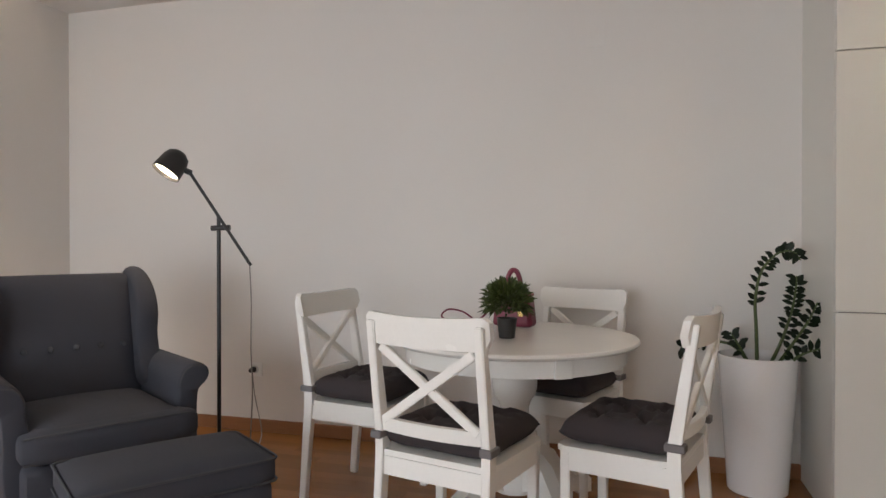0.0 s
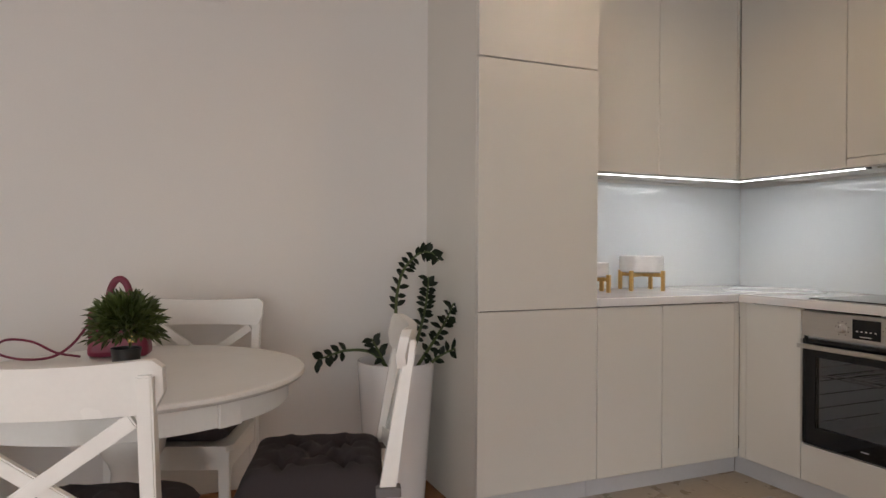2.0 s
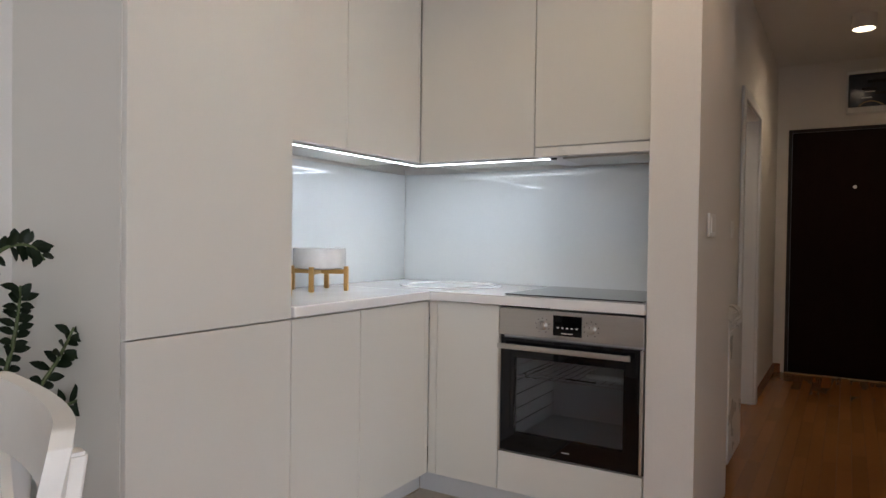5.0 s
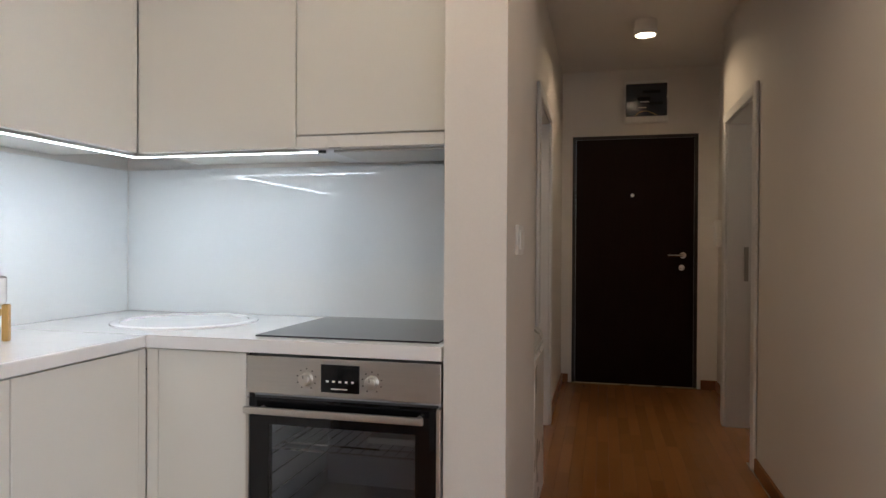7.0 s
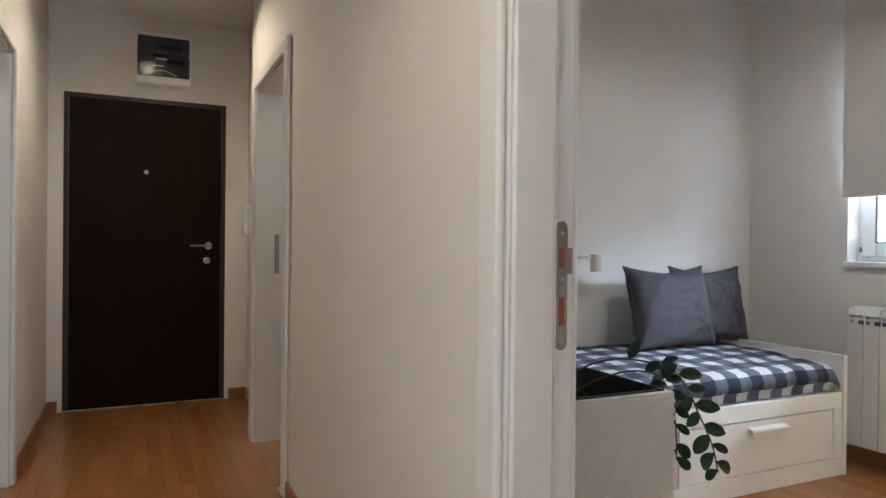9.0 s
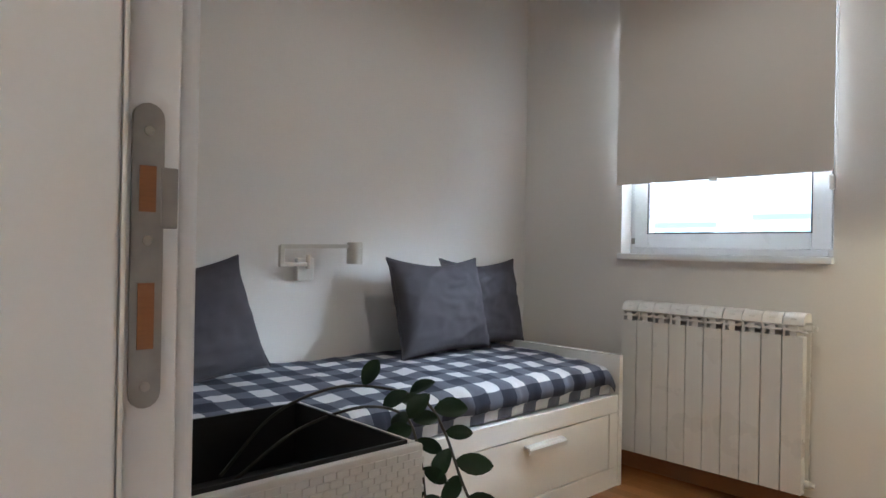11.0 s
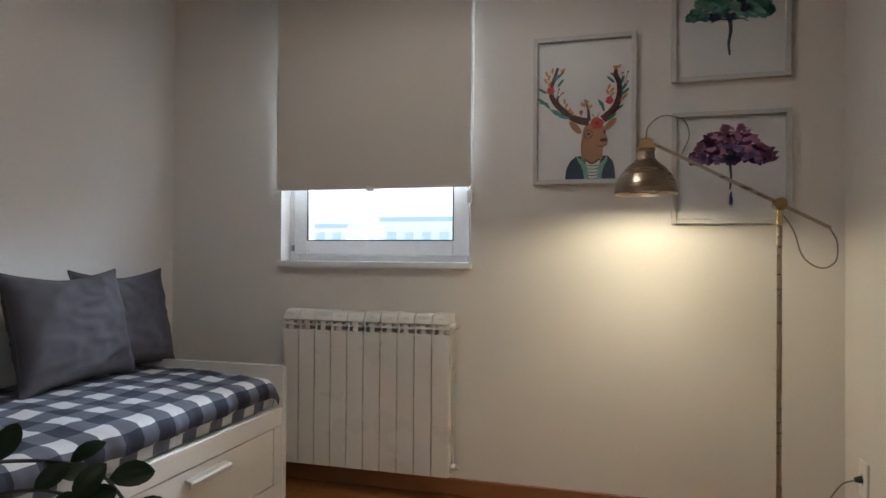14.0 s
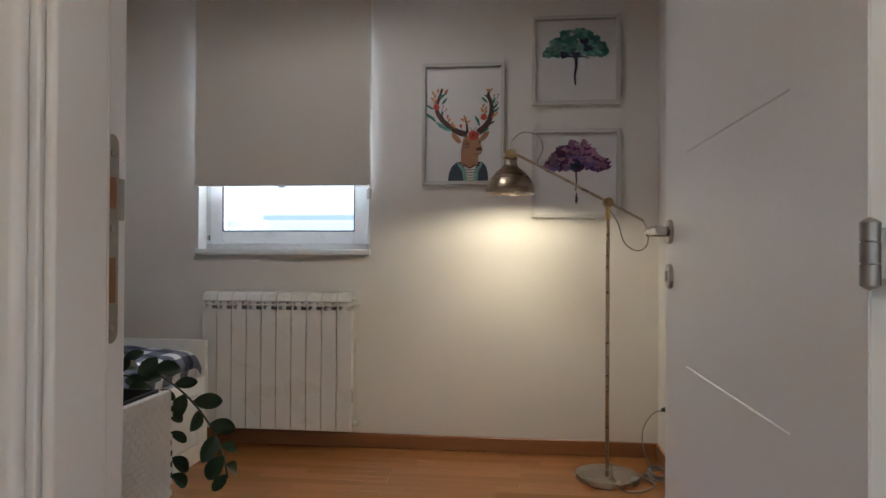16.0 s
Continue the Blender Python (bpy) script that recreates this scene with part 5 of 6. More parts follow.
def gingham(name):
    m = bpy.data.materials.new(name)
    m.use_nodes = True
    n, li = m.node_tree.nodes, m.node_tree.links
    b = n["Principled BSDF"]
    b.inputs["Roughness"].default_value = 0.9
    uv = n.new("ShaderNodeTexCoord")
    sep = n.new("ShaderNodeSeparateXYZ")
    li.new(uv.outputs["UV"], sep.inputs[0])
    total = None
    for ax in (0, 1):
        fr = n.new("ShaderNodeMath")
        fr.operation = "FRACT"
        li.new(sep.outputs[ax], fr.inputs[0])
        gt = n.new("ShaderNodeMath")
        gt.operation = "GREATER_THAN"
        gt.inputs[1].default_value = 0.5
        li.new(fr.outputs[0], gt.inputs[0])
        if total is None:
            total = gt
        else:
            ad = n.new("ShaderNodeMath")
            ad.operation = "ADD"
            li.new(total.outputs[0], ad.inputs[0])
            li.new(gt.outputs[0], ad.inputs[1])
            total = ad
    half = n.new("ShaderNodeMath")
    half.operation = "MULTIPLY"
    half.inputs[1].default_value = 0.5
    li.new(total.outputs[0], half.inputs[0])
    ramp = n.new("ShaderNodeValToRGB")
    e = ramp.color_ramp
    e.interpolation = "CONSTANT"
    e.elements[0].color = (0.56, 0.55, 0.55, 1)
    e.elements[0].position = 0.0
    e.elements[1].position = 0.75
    e.elements[1].color = (0.018, 0.022, 0.042, 1)
    mid = e.elements.new(0.25)
    mid.color = (0.094, 0.100, 0.130, 1)
    li.new(half.outputs[0], ramp.inputs[0])
    no = n.new("ShaderNodeTexNoise")
    no.inputs["Scale"].default_value = 420
    bp = n.new("ShaderNodeBump")
    bp.inputs["Strength"].default_value, bp.inputs["Distance"].default_value = 0.3, 0.001
    li.new(uv.outputs["Object"], no.inputs["Vector"])
    li.new(no.outputs[0], bp.inputs["Height"])
    li.new(bp.outputs[0], b.inputs["Normal"])
    li.new(ramp.outputs[0], b.inputs["Base Color"])
    return m


CHECK = gingham("checked_cotton")


def sheet_mattress(x0, x1, y0, y1, z0, z_front, z_back):
    """A sheet-covered mattress: rounded cross-section from the front hem over the top, with soft creases; uv in check periods."""
    bm = bmesh.new()
    uvl = bm.loops.layers.uv.new("uv")
    prof = [(x0 + 0.022, z0), (x0 + 0.017, z0 + 0.038), (x0 - 0.004, z0 + 0.052), (x0 - 0.008, z_front - 0.050), (x0 + 0.006, z_front - 0.022), (x0 + 0.024, z_front - 0.006), (x0 + 0.05, z_front)]
    for k in range(1, 25):
        t = k / 24
        prof.append((x0 + 0.05 + (x1 - x0 - 0.05) * t, z_front + (z_back - z_front) * t + 0.006 * math.sin(math.pi * t)))
    prof.append((x1, z0))
    n = 170
    run = [0.0]
    for a, b in zip(prof, prof[1:]):
        run.append(run[-1] + math.hypot(b[0] - a[0], b[1] - a[1]))
    g = []
    for i in range(n + 1):
        t = i / n
        y = y0 + (y1 - y0) * t
        end = min(t, 1 - t) * (y1 - y0)
        drop = 0.045 * max(0, 1 - end / 0.06) ** 2
        row = []
        for k, (x, z) in enumerate(prof):
            top = z > z0 + 0.05
            w = noise.noise((x * 5, y * 4, 1.3)) * 0.008 + noise.noise((x * 14, y * 11, 4.1)) * 0.005 + 0.006 * (1 - abs(noise.noise((x * 6 + y * 3, y * 5 - x * 2, 7.7)))) ** 8
            fold = (0.012 * noise.noise((3.0, y * 13, z * 3)) + 0.006 * noise.noise((8.0, y * 31, z * 9))) if k < 7 else 0
            row.append(bm.verts.new((x - fold, y, z + (w if top else 0) - (drop if top else 0))))
        g.append(row)
    for i in range(n):
        for k in range(len(prof) - 1):
            f = bm.faces.new((g[i][k], g[i + 1][k], g[i + 1][k + 1], g[i][k + 1]))
            for lp, (ii, kk) in zip(f.loops, ((i, k), (i + 1, k), (i + 1, k + 1), (i, k + 1))):
                lp[uvl].uv = ((y0 + (y1 - y0) * ii / n) / PERIOD, (run[kk] + 0.02) / PERIOD)
    for row in (g[0], g[-1]):
        bm.faces.new(row)
    return bm


PERIOD = 0.152
mt = thing("mattress", pose(0, 0, 0), "mattress under a grey and white checked sheet", "mattress")
part("checked_sheet", sheet_mattress(DX + 0.026, DW - 0.012, DY0 + 0.034, DY1 - 0.034, 0.414, 0.548, 0.578), CHECK, mt, "grey, navy and white checked cotton sheet", smooth=60)


def pillow(name, m, w, h, t, mat, label, seed, check=False):
    bm = bmesh.new()
    uvl = bm.loops.layers.uv.new("uv")
    n = 36
    grids = []
    for side in (1, -1):
        g = []
        for i in range(n + 1):
            row = []
            for j in range(n + 1):
                u, v = 2 * i / n - 1, 2 * j / n - 1
                e = (max(0, 1 - u * u) * max(0, 1 - v * v)) ** 0.42
                z = t / 2 * e
                crease = 1 - abs(noise.noise((u * 1.6 + v * 1.1 + seed, v * 2.8 - u, side * 3)))
                z += (0.010 * noise.noise((u * 2.2 + seed, v * 2.2, side)) + 0.005 * noise.noise((u * 6 + seed, v * 5, side * 2)) + 0.012 * (crease ** 6 - 0.3)) * min(1, e * 1.6)
                x = w / 2 * u * (1 - 0.095 * (1 - v * v) ** 0.8 * abs(u) ** 2)
                y = h / 2 * v * (1 - 0.095 * (1 - u * u) ** 0.8 * abs(v) ** 2) - 0.012 * (1 - abs(u)) * (1 + v)
                row.append(bm.verts.new((x, y, side * z)))
            g.append(row)
        grids.append(g)
    for g, s in zip(grids, (1, -1)):
        for i in range(n):
            for j in range(n):
                idx = ((i, j), (i + 1, j), (i + 1, j + 1), (i, j + 1))
                if s < 0:
                    idx = idx[::-1]
                f = bm.faces.new([g[a][b] for a, b in idx])
                for lp, (a, b) in zip(f.loops, idx):
                    lp[uvl].uv = (a / n * w / PERIOD, b / n * h / PERIOD)
    bmesh.ops.remove_doubles(bm, verts=bm.verts, dist=0.0004)
    p = thing(name, m, label, "pillow", "pillows on the daybed")
    part("cover", bm, mat, p, smooth=70)
    edge = [Vector((w / 2 * u * (1 - 0.095 * (1 - v * v) ** 0.8 * abs(u) ** 2), h / 2 * v * (1 - 0.095 * (1 - u * u) ** 0.8 * abs(v) ** 2) - 0.012 * (1 - abs(u)) * (1 + v), 0)) for u, v in [(q, -1) for q in np.linspace(-1, 1, 12)] + [(1, q) for q in np.linspace(-1, 1, 12)] + [(q, 1) for q in np.linspace(1, -1, 12)] + [(-1, q) for q in np.linspace(1, -1, 12)]]
    part("hem", tube(bmesh.new(), edge, 0.004, 6), mat, p, smooth=60)
    return p


def leaning(y, z, x, tilt, yaw=0, roll=0):
    """A pillow that stands on its lower edge, faces -x and leans back by tilt."""
    return Matrix.Translation((x, y, z)) @ Matrix.Rotation(radians(yaw), 4, "Z") @ Matrix.Rotation(radians(tilt), 4, "Y") @ Matrix(((0, 0, -1, 0), (-1, 0, 0, 0), (0, 1, 0, 0), (0, 0, 0, 1))) @ Matrix.Rotation(radians(roll), 4, "Z")


pillow("pillow", leaning(-0.250, 0.795, 4.895, 14, 4), 0.61, 0.455, 0.17, M["pillow"], "square grey linen pillow propped against the wall", 1)
pillow("pillow", leaning(-0.600, 0.792, 4.955, 12, -3), 0.52, 0.45, 0.15, M["pillow"], "grey linen pillow tucked behind another pillow", 4)
pillow("pillow", leaning(0.975, 0.785, 4.870, 20, 10, 6), 0.60, 0.44, 0.16, M["pillow"], "large grey linen pillow leaning by the bed end", 7)
pillow("pillow", leaning(1.08, 0.78, 4.975, 12, 0), 0.26, 0.45, 0.10, CHECK, "checked pillow standing behind a grey one", 9)

# swing-arm lamp on the wall
sc = thing("wall_lamp", pose(0, 0.042, 0.010), "cream swing-arm reading lamp with a socket below", "wall lamp")
part("backplate", boxes(((BEAST - 0.030, 0.305, 0.905), (BEAST - 0.001, 0.385, 1.0)), bevel=0.005), M["plastic"], sc)
part("hinge", rod(bmesh.new(), (BEAST - 0.045, 0.345, 0.955), (BEAST - 0.045, 0.345, 1.015), 0.010), M["lamp_cream"], sc)
part("lower_arm", boxes(((BEAST - 0.052, 0.345, 0.966), (BEAST - 0.036, 0.470, 0.982)), bevel=0.002), M["lamp_cream"], sc)
part("elbow", boxes(((BEAST - 0.056, 0.460, 0.964), (BEAST - 0.036, 0.480, 1.052)), bevel=0.003), M["lamp_cream"], sc)
part("upper_arm", beam(bmesh.new(), (BEAST - 0.046, 0.475, 1.047), (BEAST - 0.10, 0.175, 1.053), 0.016, 0.017, (0, 0, 1), 0.002), M["lamp_cream"], sc)
part("shade", lathe(bmesh.new(), [(0.030, -0.052), (0.034, -0.050), (0.034, 0.040), (0.030, 0.044), (0.0001, 0.044)], 28, Matrix.Translation((BEAST - 0.105, 0.150, 1.028))), M["lamp_cream"], sc, "small cylindrical shade")

# planter by the door with a trailing plant
PX0, PX1, PY0, PY1, PH = 3.350, 3.690, 1.230, 1.600, 0.772
pl = thing("planter", pose(0, 0, 0), "tall white woven planter with a black liner", "planter")
bm = bmesh.new()
for lo, hi in (((PX0, PY0, 0.0), (PX0 + 0.016, PY1, PH)), ((PX1 - 0.016, PY0, 0.0), (PX1, PY1, PH)), ((PX0 + 0.016, PY0, 0.0), (PX1 - 0.016, PY0 + 0.016, PH)), ((PX0 + 0.016, PY1 - 0.016, 0.0), (PX1 - 0.016, PY1, PH))):
    box(bm, lo, hi, 0.004, 2)
part("shell", bm, M["planter"], pl)
weave = bmesh.new()
for r in range(72):
    z = 0.015 + 0.0104 * r
    for k in range(19):
        off = (k + 0.5 * (r % 2)) * 0.0205
        if off + 0.020 < PY1 - PY0:
            box(weave, (PX0 - 0.0016, PY0 + off, z), (PX0 + 0.001, PY0 + off + 0.0185, z + 0.0090))
        if off + 0.020 < PX1 - PX0:
            box(weave, (PX0 + off, PY0 - 0.0016, z), (PX0 + off + 0.0185, PY0 + 0.001, z + 0.0090))
tagged(part("weave", weave, M["planter"], pl, "woven plastic strands", smooth=0), kind="stuff")
part("liner", boxes(((PX0 + 0.017, PY0 + 0.017, PH - 0.10), (PX0 + 0.022, PY1 - 0.017, PH + 0.004)), ((PX1 - 0.022, PY0 + 0.017, PH - 0.10), (PX1 - 0.017, PY1 - 0.017, PH + 0.004)), ((PX0 + 0.022, PY0 + 0.017, PH - 0.10), (PX1 - 0.022, PY0 + 0.022, PH + 0.004)), ((PX0 + 0.022, PY1 - 0.022, PH - 0.10), (PX1 - 0.022, PY1 - 0.017, PH + 0.004)), ((PX0 + 0.017, PY0 + 0.017, PH - 0.12), (PX1 - 0.017, PY1 - 0.017, PH - 0.10))), M["planter_liner"], pl, "black plastic liner")
vn = thing("trailing_plant", pose(3.53, 1.45, PH - 0.10), "dark green trailing plant drooping over its planter", "plant")


def blunt_leaf(bm, base, out, nrm, length, width, curl):
    """A broad rounded leaf with a soft fold and a drooping tip."""
    out = out.normalized()
    side = out.cross(nrm).normalized()
    nrm = side.cross(out)
    prof = ((0.0, 0.05), (0.08, 0.30), (0.22, 0.70), (0.42, 0.96), (0.62, 1.0), (0.80, 0.80), (0.93, 0.45), (1.0, 0.06))
    rows = []
    for t, k in prof:
        p = base + out * length * t - nrm * curl * length * t * t
        rows.append([bm.verts.new(p + side * width * k * f / 2 + nrm * width * 0.20 * k * abs(f)) for f in (-1, -0.5, 0, 0.5, 1)])
    for a, b in zip(rows, rows[1:]):
        for q in range(4):
            bm.faces.new((a[q], a[q + 1], b[q + 1], b[q]))


def vine(points, leaves, size, seed, first=0.35):
    rnd = random.Random(seed)
    o = Vector((3.53, 1.45, PH - 0.10))
    path = smooth_path([Vector(p) - o for p in points], 10)
    s = part("stem", tube(bmesh.new(), path, 0.0030, 6, 0.0018), M["stem_dark"], vn, "thin brown stem", smooth=60)
    for k in range(leaves):
        f = first + (1 - first) * (k / (leaves - 1)) ** 0.85
        i = min(int(f * (len(path) - 1)), len(path) - 2)
        d = (path[i + 1] - path[i]).normalized()
        facing = Vector((-0.62 + rnd.uniform(-0.35, 0.35), 0.62 + rnd.uniform(-0.35, 0.35), 0.35 + rnd.uniform(-0.2, 0.3)))
        side = d.cross(facing).normalized() * (1 if k % 2 else -1)
        out = side * 0.85 + d * rnd.uniform(0.25, 0.9) + Vector((0, 0, rnd.uniform(-0.35, 0.05)))
        if f < 0.62:
            out += Vector((0, 0, rnd.uniform(0.2, 0.9)))
        z = size * rnd.uniform(0.72, 1.12)
        bm = bmesh.new()
        blunt_leaf(bm, path[i], out, facing, z, z * rnd.uniform(0.52, 0.64), rnd.uniform(0.05, 0.35))
        part("leaf", bm, M["leaf_vine"], s, smooth=80)


vine([(3.63, 1.41, 0.69), (3.66, 1.30, 0.765), (3.64, 1.19, 0.800), (3.57, 1.12, 0.800), (3.48, 1.11, 0.790), (3.39, 1.15, 0.765), (3.315, 1.19, 0.725), (3.272, 1.19, 0.66), (3.262, 1.18, 0.595)], 16, 0.052, 21, 0.32)
vine([(3.60, 1.40, 0.69), (3.59, 1.30, 0.750), (3.54, 1.21, 0.785), (3.46, 1.18, 0.785), (3.39, 1.205, 0.750), (3.362, 1.214, 0.68), (3.358, 1.214, 0.60)], 13, 0.046, 22, 0.42)

# brass reading lamp
rl = thing("reading_floor_lamp", pose(2.289, -0.71, 0), "nickel and brass floor lamp with a lit bell shade", "floor lamp", "floor lamps")
part("base", lathe(bmesh.new(), [(0.0001, 0.0), (0.140, 0.0), (0.145, 0.004), (0.145, 0.022), (0.141, 0.027), (0.03, 0.033), (0.013, 0.040), (0.0001, 0.040)], 56), M["nickel"], rl, "round nickel foot")
part("post", rod(bmesh.new(), (0, 0, 0.035), (0, 0, 1.245), 0.0090), M["bronze"], rl)
part("ferrule", rod(bmesh.new(), (0, 0, 1.20), (0, 0, 1.262), 0.011), M["gold"], rl)
part("knuckle", rod(bmesh.new(), (0, -0.022, 1.274), (0, 0.026, 1.274), 0.022, None, 24), M["brass"], rl, "round brass knuckle")
part("boom", beam(bmesh.new(), (-0.160, 0.0, 1.190), (0.412, 0.0, 1.497), 0.012, 0.012, (0, 1, 0), 0.002), M["bronze"], rl)
sh = pose(0.449, 0, 1.318)
part("shade", lathe(bmesh.new(), [(0.113, 0.0), (0.114, 0.006), (0.110, 0.030), (0.096, 0.065), (0.070, 0.098), (0.043, 0.120), (0.033, 0.132), (0.030, 0.158), (0.0001, 0.160), (0.0001, 0.150), (0.026, 0.148), (0.030, 0.128), (0.060, 0.100), (0.090, 0.060), (0.105, 0.028), (0.110, 0.001)], 56, hollow=True), M["bronze"], rl, "brushed nickel bell shade", m=sh)
part("bulb", lathe(bmesh.new(), [(0.0001, 0.020), (0.018, 0.024), (0.028, 0.042), (0.026, 0.062), (0.014, 0.085), (0.0001, 0.09)], 24), M["bulb"], rl, "glowing round bulb", m=sh)
part("socket_cap", lathe(bmesh.new(), [(0.031, 0.158), (0.034, 0.160), (0.034, 0.172), (0.022, 0.176), (0.020, 0.205), (0.0001, 0.208)], 32), M["brass"], rl, "brass lamp holder", m=sh)
part("yoke", tube(bmesh.new(), smooth_path([(0.412, 0, 1.497), (0.425, 0, 1.502), (0.449, 0, 1.500)], 4), 0.006, 8), M["brass"], rl)
for y in (-0.035, 0.035):
    part("yoke_arm", boxes(((0.424, y - 0.002, 1.485), (0.474, y + 0.002, 1.515)), bevel=0.001), M["brass"], rl)
part("cable", tube(bmesh.new(), smooth_path([(0.449, 0, 1.525), (0.440, -0.005, 1.570), (0.390, -0.01, 1.607), (0.320, -0.01, 1.590), (0.298, -0.008, 1.530), (0.325, -0.004, 1.462)], 8), 0.0028, 6), M["cable"], rl, "thin grey cable loop", smooth=60)
part("cable", tube(bmesh.new(), smooth_path([(-0.158, 0, 1.188), (-0.180, 0.0, 1.14), (-0.175, 0.0, 1.075), (-0.130, 0.0, 1.052), (-0.075, 0.0, 1.09), (-0.045, 0.0, 1.18), (-0.012, 0.0, 1.235)], 8), 0.0028, 6), M["cable"], rl, "thin grey cable loop", smooth=60)
part("cable", tube(bmesh.new(), smooth_path([(0.0, -0.02, 0.10), (-0.02, 0.03, 0.05), (-0.02, 0.10, 0.035), (-0.05, 0.165, 0.006), (-0.14, 0.15, 0.005), (-0.20, 0.06, 0.006), (-0.16, -0.04, 0.010), (-0.22, -0.08, 0.02), (-0.185, -0.10, 0.10), (-0.18, -0.11, 0.20), (-0.225, -0.12, 0.275), (-0.275, -0.125, 0.298)], 8), 0.003, 6), M["cable"], rl, "grey cable lying in loops", smooth=60)
part("cable_coil", tube(bmesh.new(), [Vector((-0.235 + 0.04 * math.cos(t) + 0.006 * math.sin(2.3 * t), -0.03 + 0.075 * math.sin(t), 0.012 + 0.0011 * t)) for t in np.linspace(0, 26, 130)], 0.003, 5), M["cable"], rl, "coiled spare cable on the floor", smooth=60)
part("plug", rod(bmesh.new(), (-0.292, -0.125, 0.300), (-0.268, -0.125, 0.297), 0.014, 0.008), M["black_plastic"], rl, "black plug")
socket_plate(pose(BWEST, -0.835, 0.300, 0, 0, 90), 0.084, 0.13, "white wall socket with a lamp plug in it")

# bedroom door, open against the side wall
BX = 2.381
bdr = thing("bedroom_door", pose(0, 0, 0), "white lacquered door standing open, with fine grooves", "door")
DYA, DYB, DT = 0.905, 1.750, 2.02
part("core", boxes(((BX - 0.040, DYA, 0.008), (BX - 0.0022, DYB, DT)), bevel=0.002), M["door_white"], bdr)
GA, GB, GZ = 1.085, 1.572, (0.815, 1.230)
part("panel", boxes(((BX - 0.0020, DYA, 0.008), (BX, GA, DT))), M["door_white"], bdr)
part("panel", boxes(((BX - 0.0020, GB, 0.008), (BX, DYB, DT))), M["door_white"], bdr)
for z0, z1, lo, hi in ((0.008, GZ[0], 0.0, 0.0019), (GZ[0], GZ[1], 0.0019, 0.0019), (GZ[1], DT, 0.0019, 0.0)):      # chamfered where two meet
    part("panel", prism(bmesh.new(), [(BX - 0.0020, z0), (BX - 0.0020, z1), (BX, z1 - hi), (BX, z0 + lo)], GA, GB), M["door_white"], bdr)
on_door = Matrix(((0, 0, 1, BX), (1, 0, 0, 0), (0, 1, 0, 0), (0, 0, 0, 1)))                # own z to +x, own x to +y
h = lever(bdr, Matrix.Translation((0, 0.955, 1.080)) @ on_door @ pose(0, 0, 0, 0, 0, 180))
part("keyhole_rose", lathe(bmesh.new(), [(0.0001, 0.0), (0.026, 0.0), (0.026, 0.007), (0.023, 0.009), (0.0001, 0.0095)], 28), M["nickel"], bdr, "round nickel keyhole rose", m=Matrix.Translation((0, 0.955, 0.985)) @ on_door)
part("keyhole", boxes(((BX + 0.0095, 0.950, 0.974), (BX + 0.0105, 0.960, 0.997))), M["black_plastic"], bdr)
for z in (0.28, 1.031, 1.78):
    hg = part("hinge", lathe(bmesh.new(), [(0.0001, -0.034), (0.005, -0.032), (0.009, -0.029), (0.009, -0.010), (0.0075, -0.0095), (0.0075, -0.0085), (0.009, -0.008), (0.009, 0.010), (0.0075, 0.0105), (0.0075, 0.0115), (0.009, 0.012), (0.009, 0.029), (0.005, 0.032), (0.0001, 0.034)], 20), M["dull_steel"], bdr, "dull steel hinge", m=pose(BX + 0.004, 1.762, z))
    part("hinge_leaf", boxes(((-0.0435, 0.006, -0.029), (-0.0405, 0.038, 0.029)), bevel=0.0012), M["dull_steel"], hg)
    part("knuckle_arm", boxes(((-0.044, 0.000, -0.024), (-0.004, 0.006, 0.024)), bevel=0.002), M["dull_steel"], hg)
part("latch_plate", boxes(((BX - 0.030, DYA - 0.002, 0.95), (BX - 0.010, DYA, 1.17))), M["dull_steel"], bdr, "dull steel latch plate")

# open cabinet built into the recess behind the door
nc = thing("built_in_cabinet", pose(0, 0, 0), "white built-in cabinet with open niches over drawers", "cabinet")
CF, CB, CT = 1.940, 1.565, 2.62
for y in (RY0 + 0.001, RY1 - 0.019):
    part("side_panel", boxes(((CB, y, 0.0), (CF, y + 0.018, CT)), bevel=0.0015), M["white_wood"], nc)
part("back_panel", boxes(((CB, RY0 + 0.020, 0.0), (CB + 0.008, RY1 - 0.020, CT))), M["white_wood"], nc)
for z in (0.538, CT - 0.02):
    part("shelf_board", boxes(((CB + 0.009, RY0 + 0.0195, z), (CF - 0.002, RY1 - 0.0195, z + 0.020)), bevel=0.0015), M["white_wood"], nc)
part("divider", boxes(((CB + 0.009, 0.185, 0.559), (CF - 0.002, 0.203, CT - 0.021)), bevel=0.0015), M["white_wood"], nc)
for y0, y1 in ((RY0 + 0.021, 0.192), (0.196, RY1 - 0.021)):
    part("drawer", boxes(((CF - 0.018, y0, 0.012), (CF, y1, 0.512)), bevel=0.0015), M["white_wood"], nc, "white drawer front with a finger gap above")

# pictures


def flat(bm, outline, y=0.0):
    """A thin cut-out of an outline given in metres from the picture's centre."""
    return prism(bm, outline, y, y + 0.0008)


def petal(cx, cz, rx, rz, seed, wob=0.18, n=22, turn=0.0):
    rnd = random.Random(seed)
    ph = [rnd.uniform(0, 6.3) for _ in range(4)]
    out = []
    for k in range(n):
        a = 2 * math.pi * k / n
        q = 1 + wob * (math.sin(3 * a + ph[0]) * 0.5 + math.sin(5 * a + ph[1]) * 0.4 + math.sin(8 * a + ph[2]) * 0.25)
        x, z = rx * q * math.cos(a), rz * q * math.sin(a)
        out.append((cx + x * math.cos(turn) - z * math.sin(turn), cz + x * math.sin(turn) + z * math.cos(turn)))
    return out


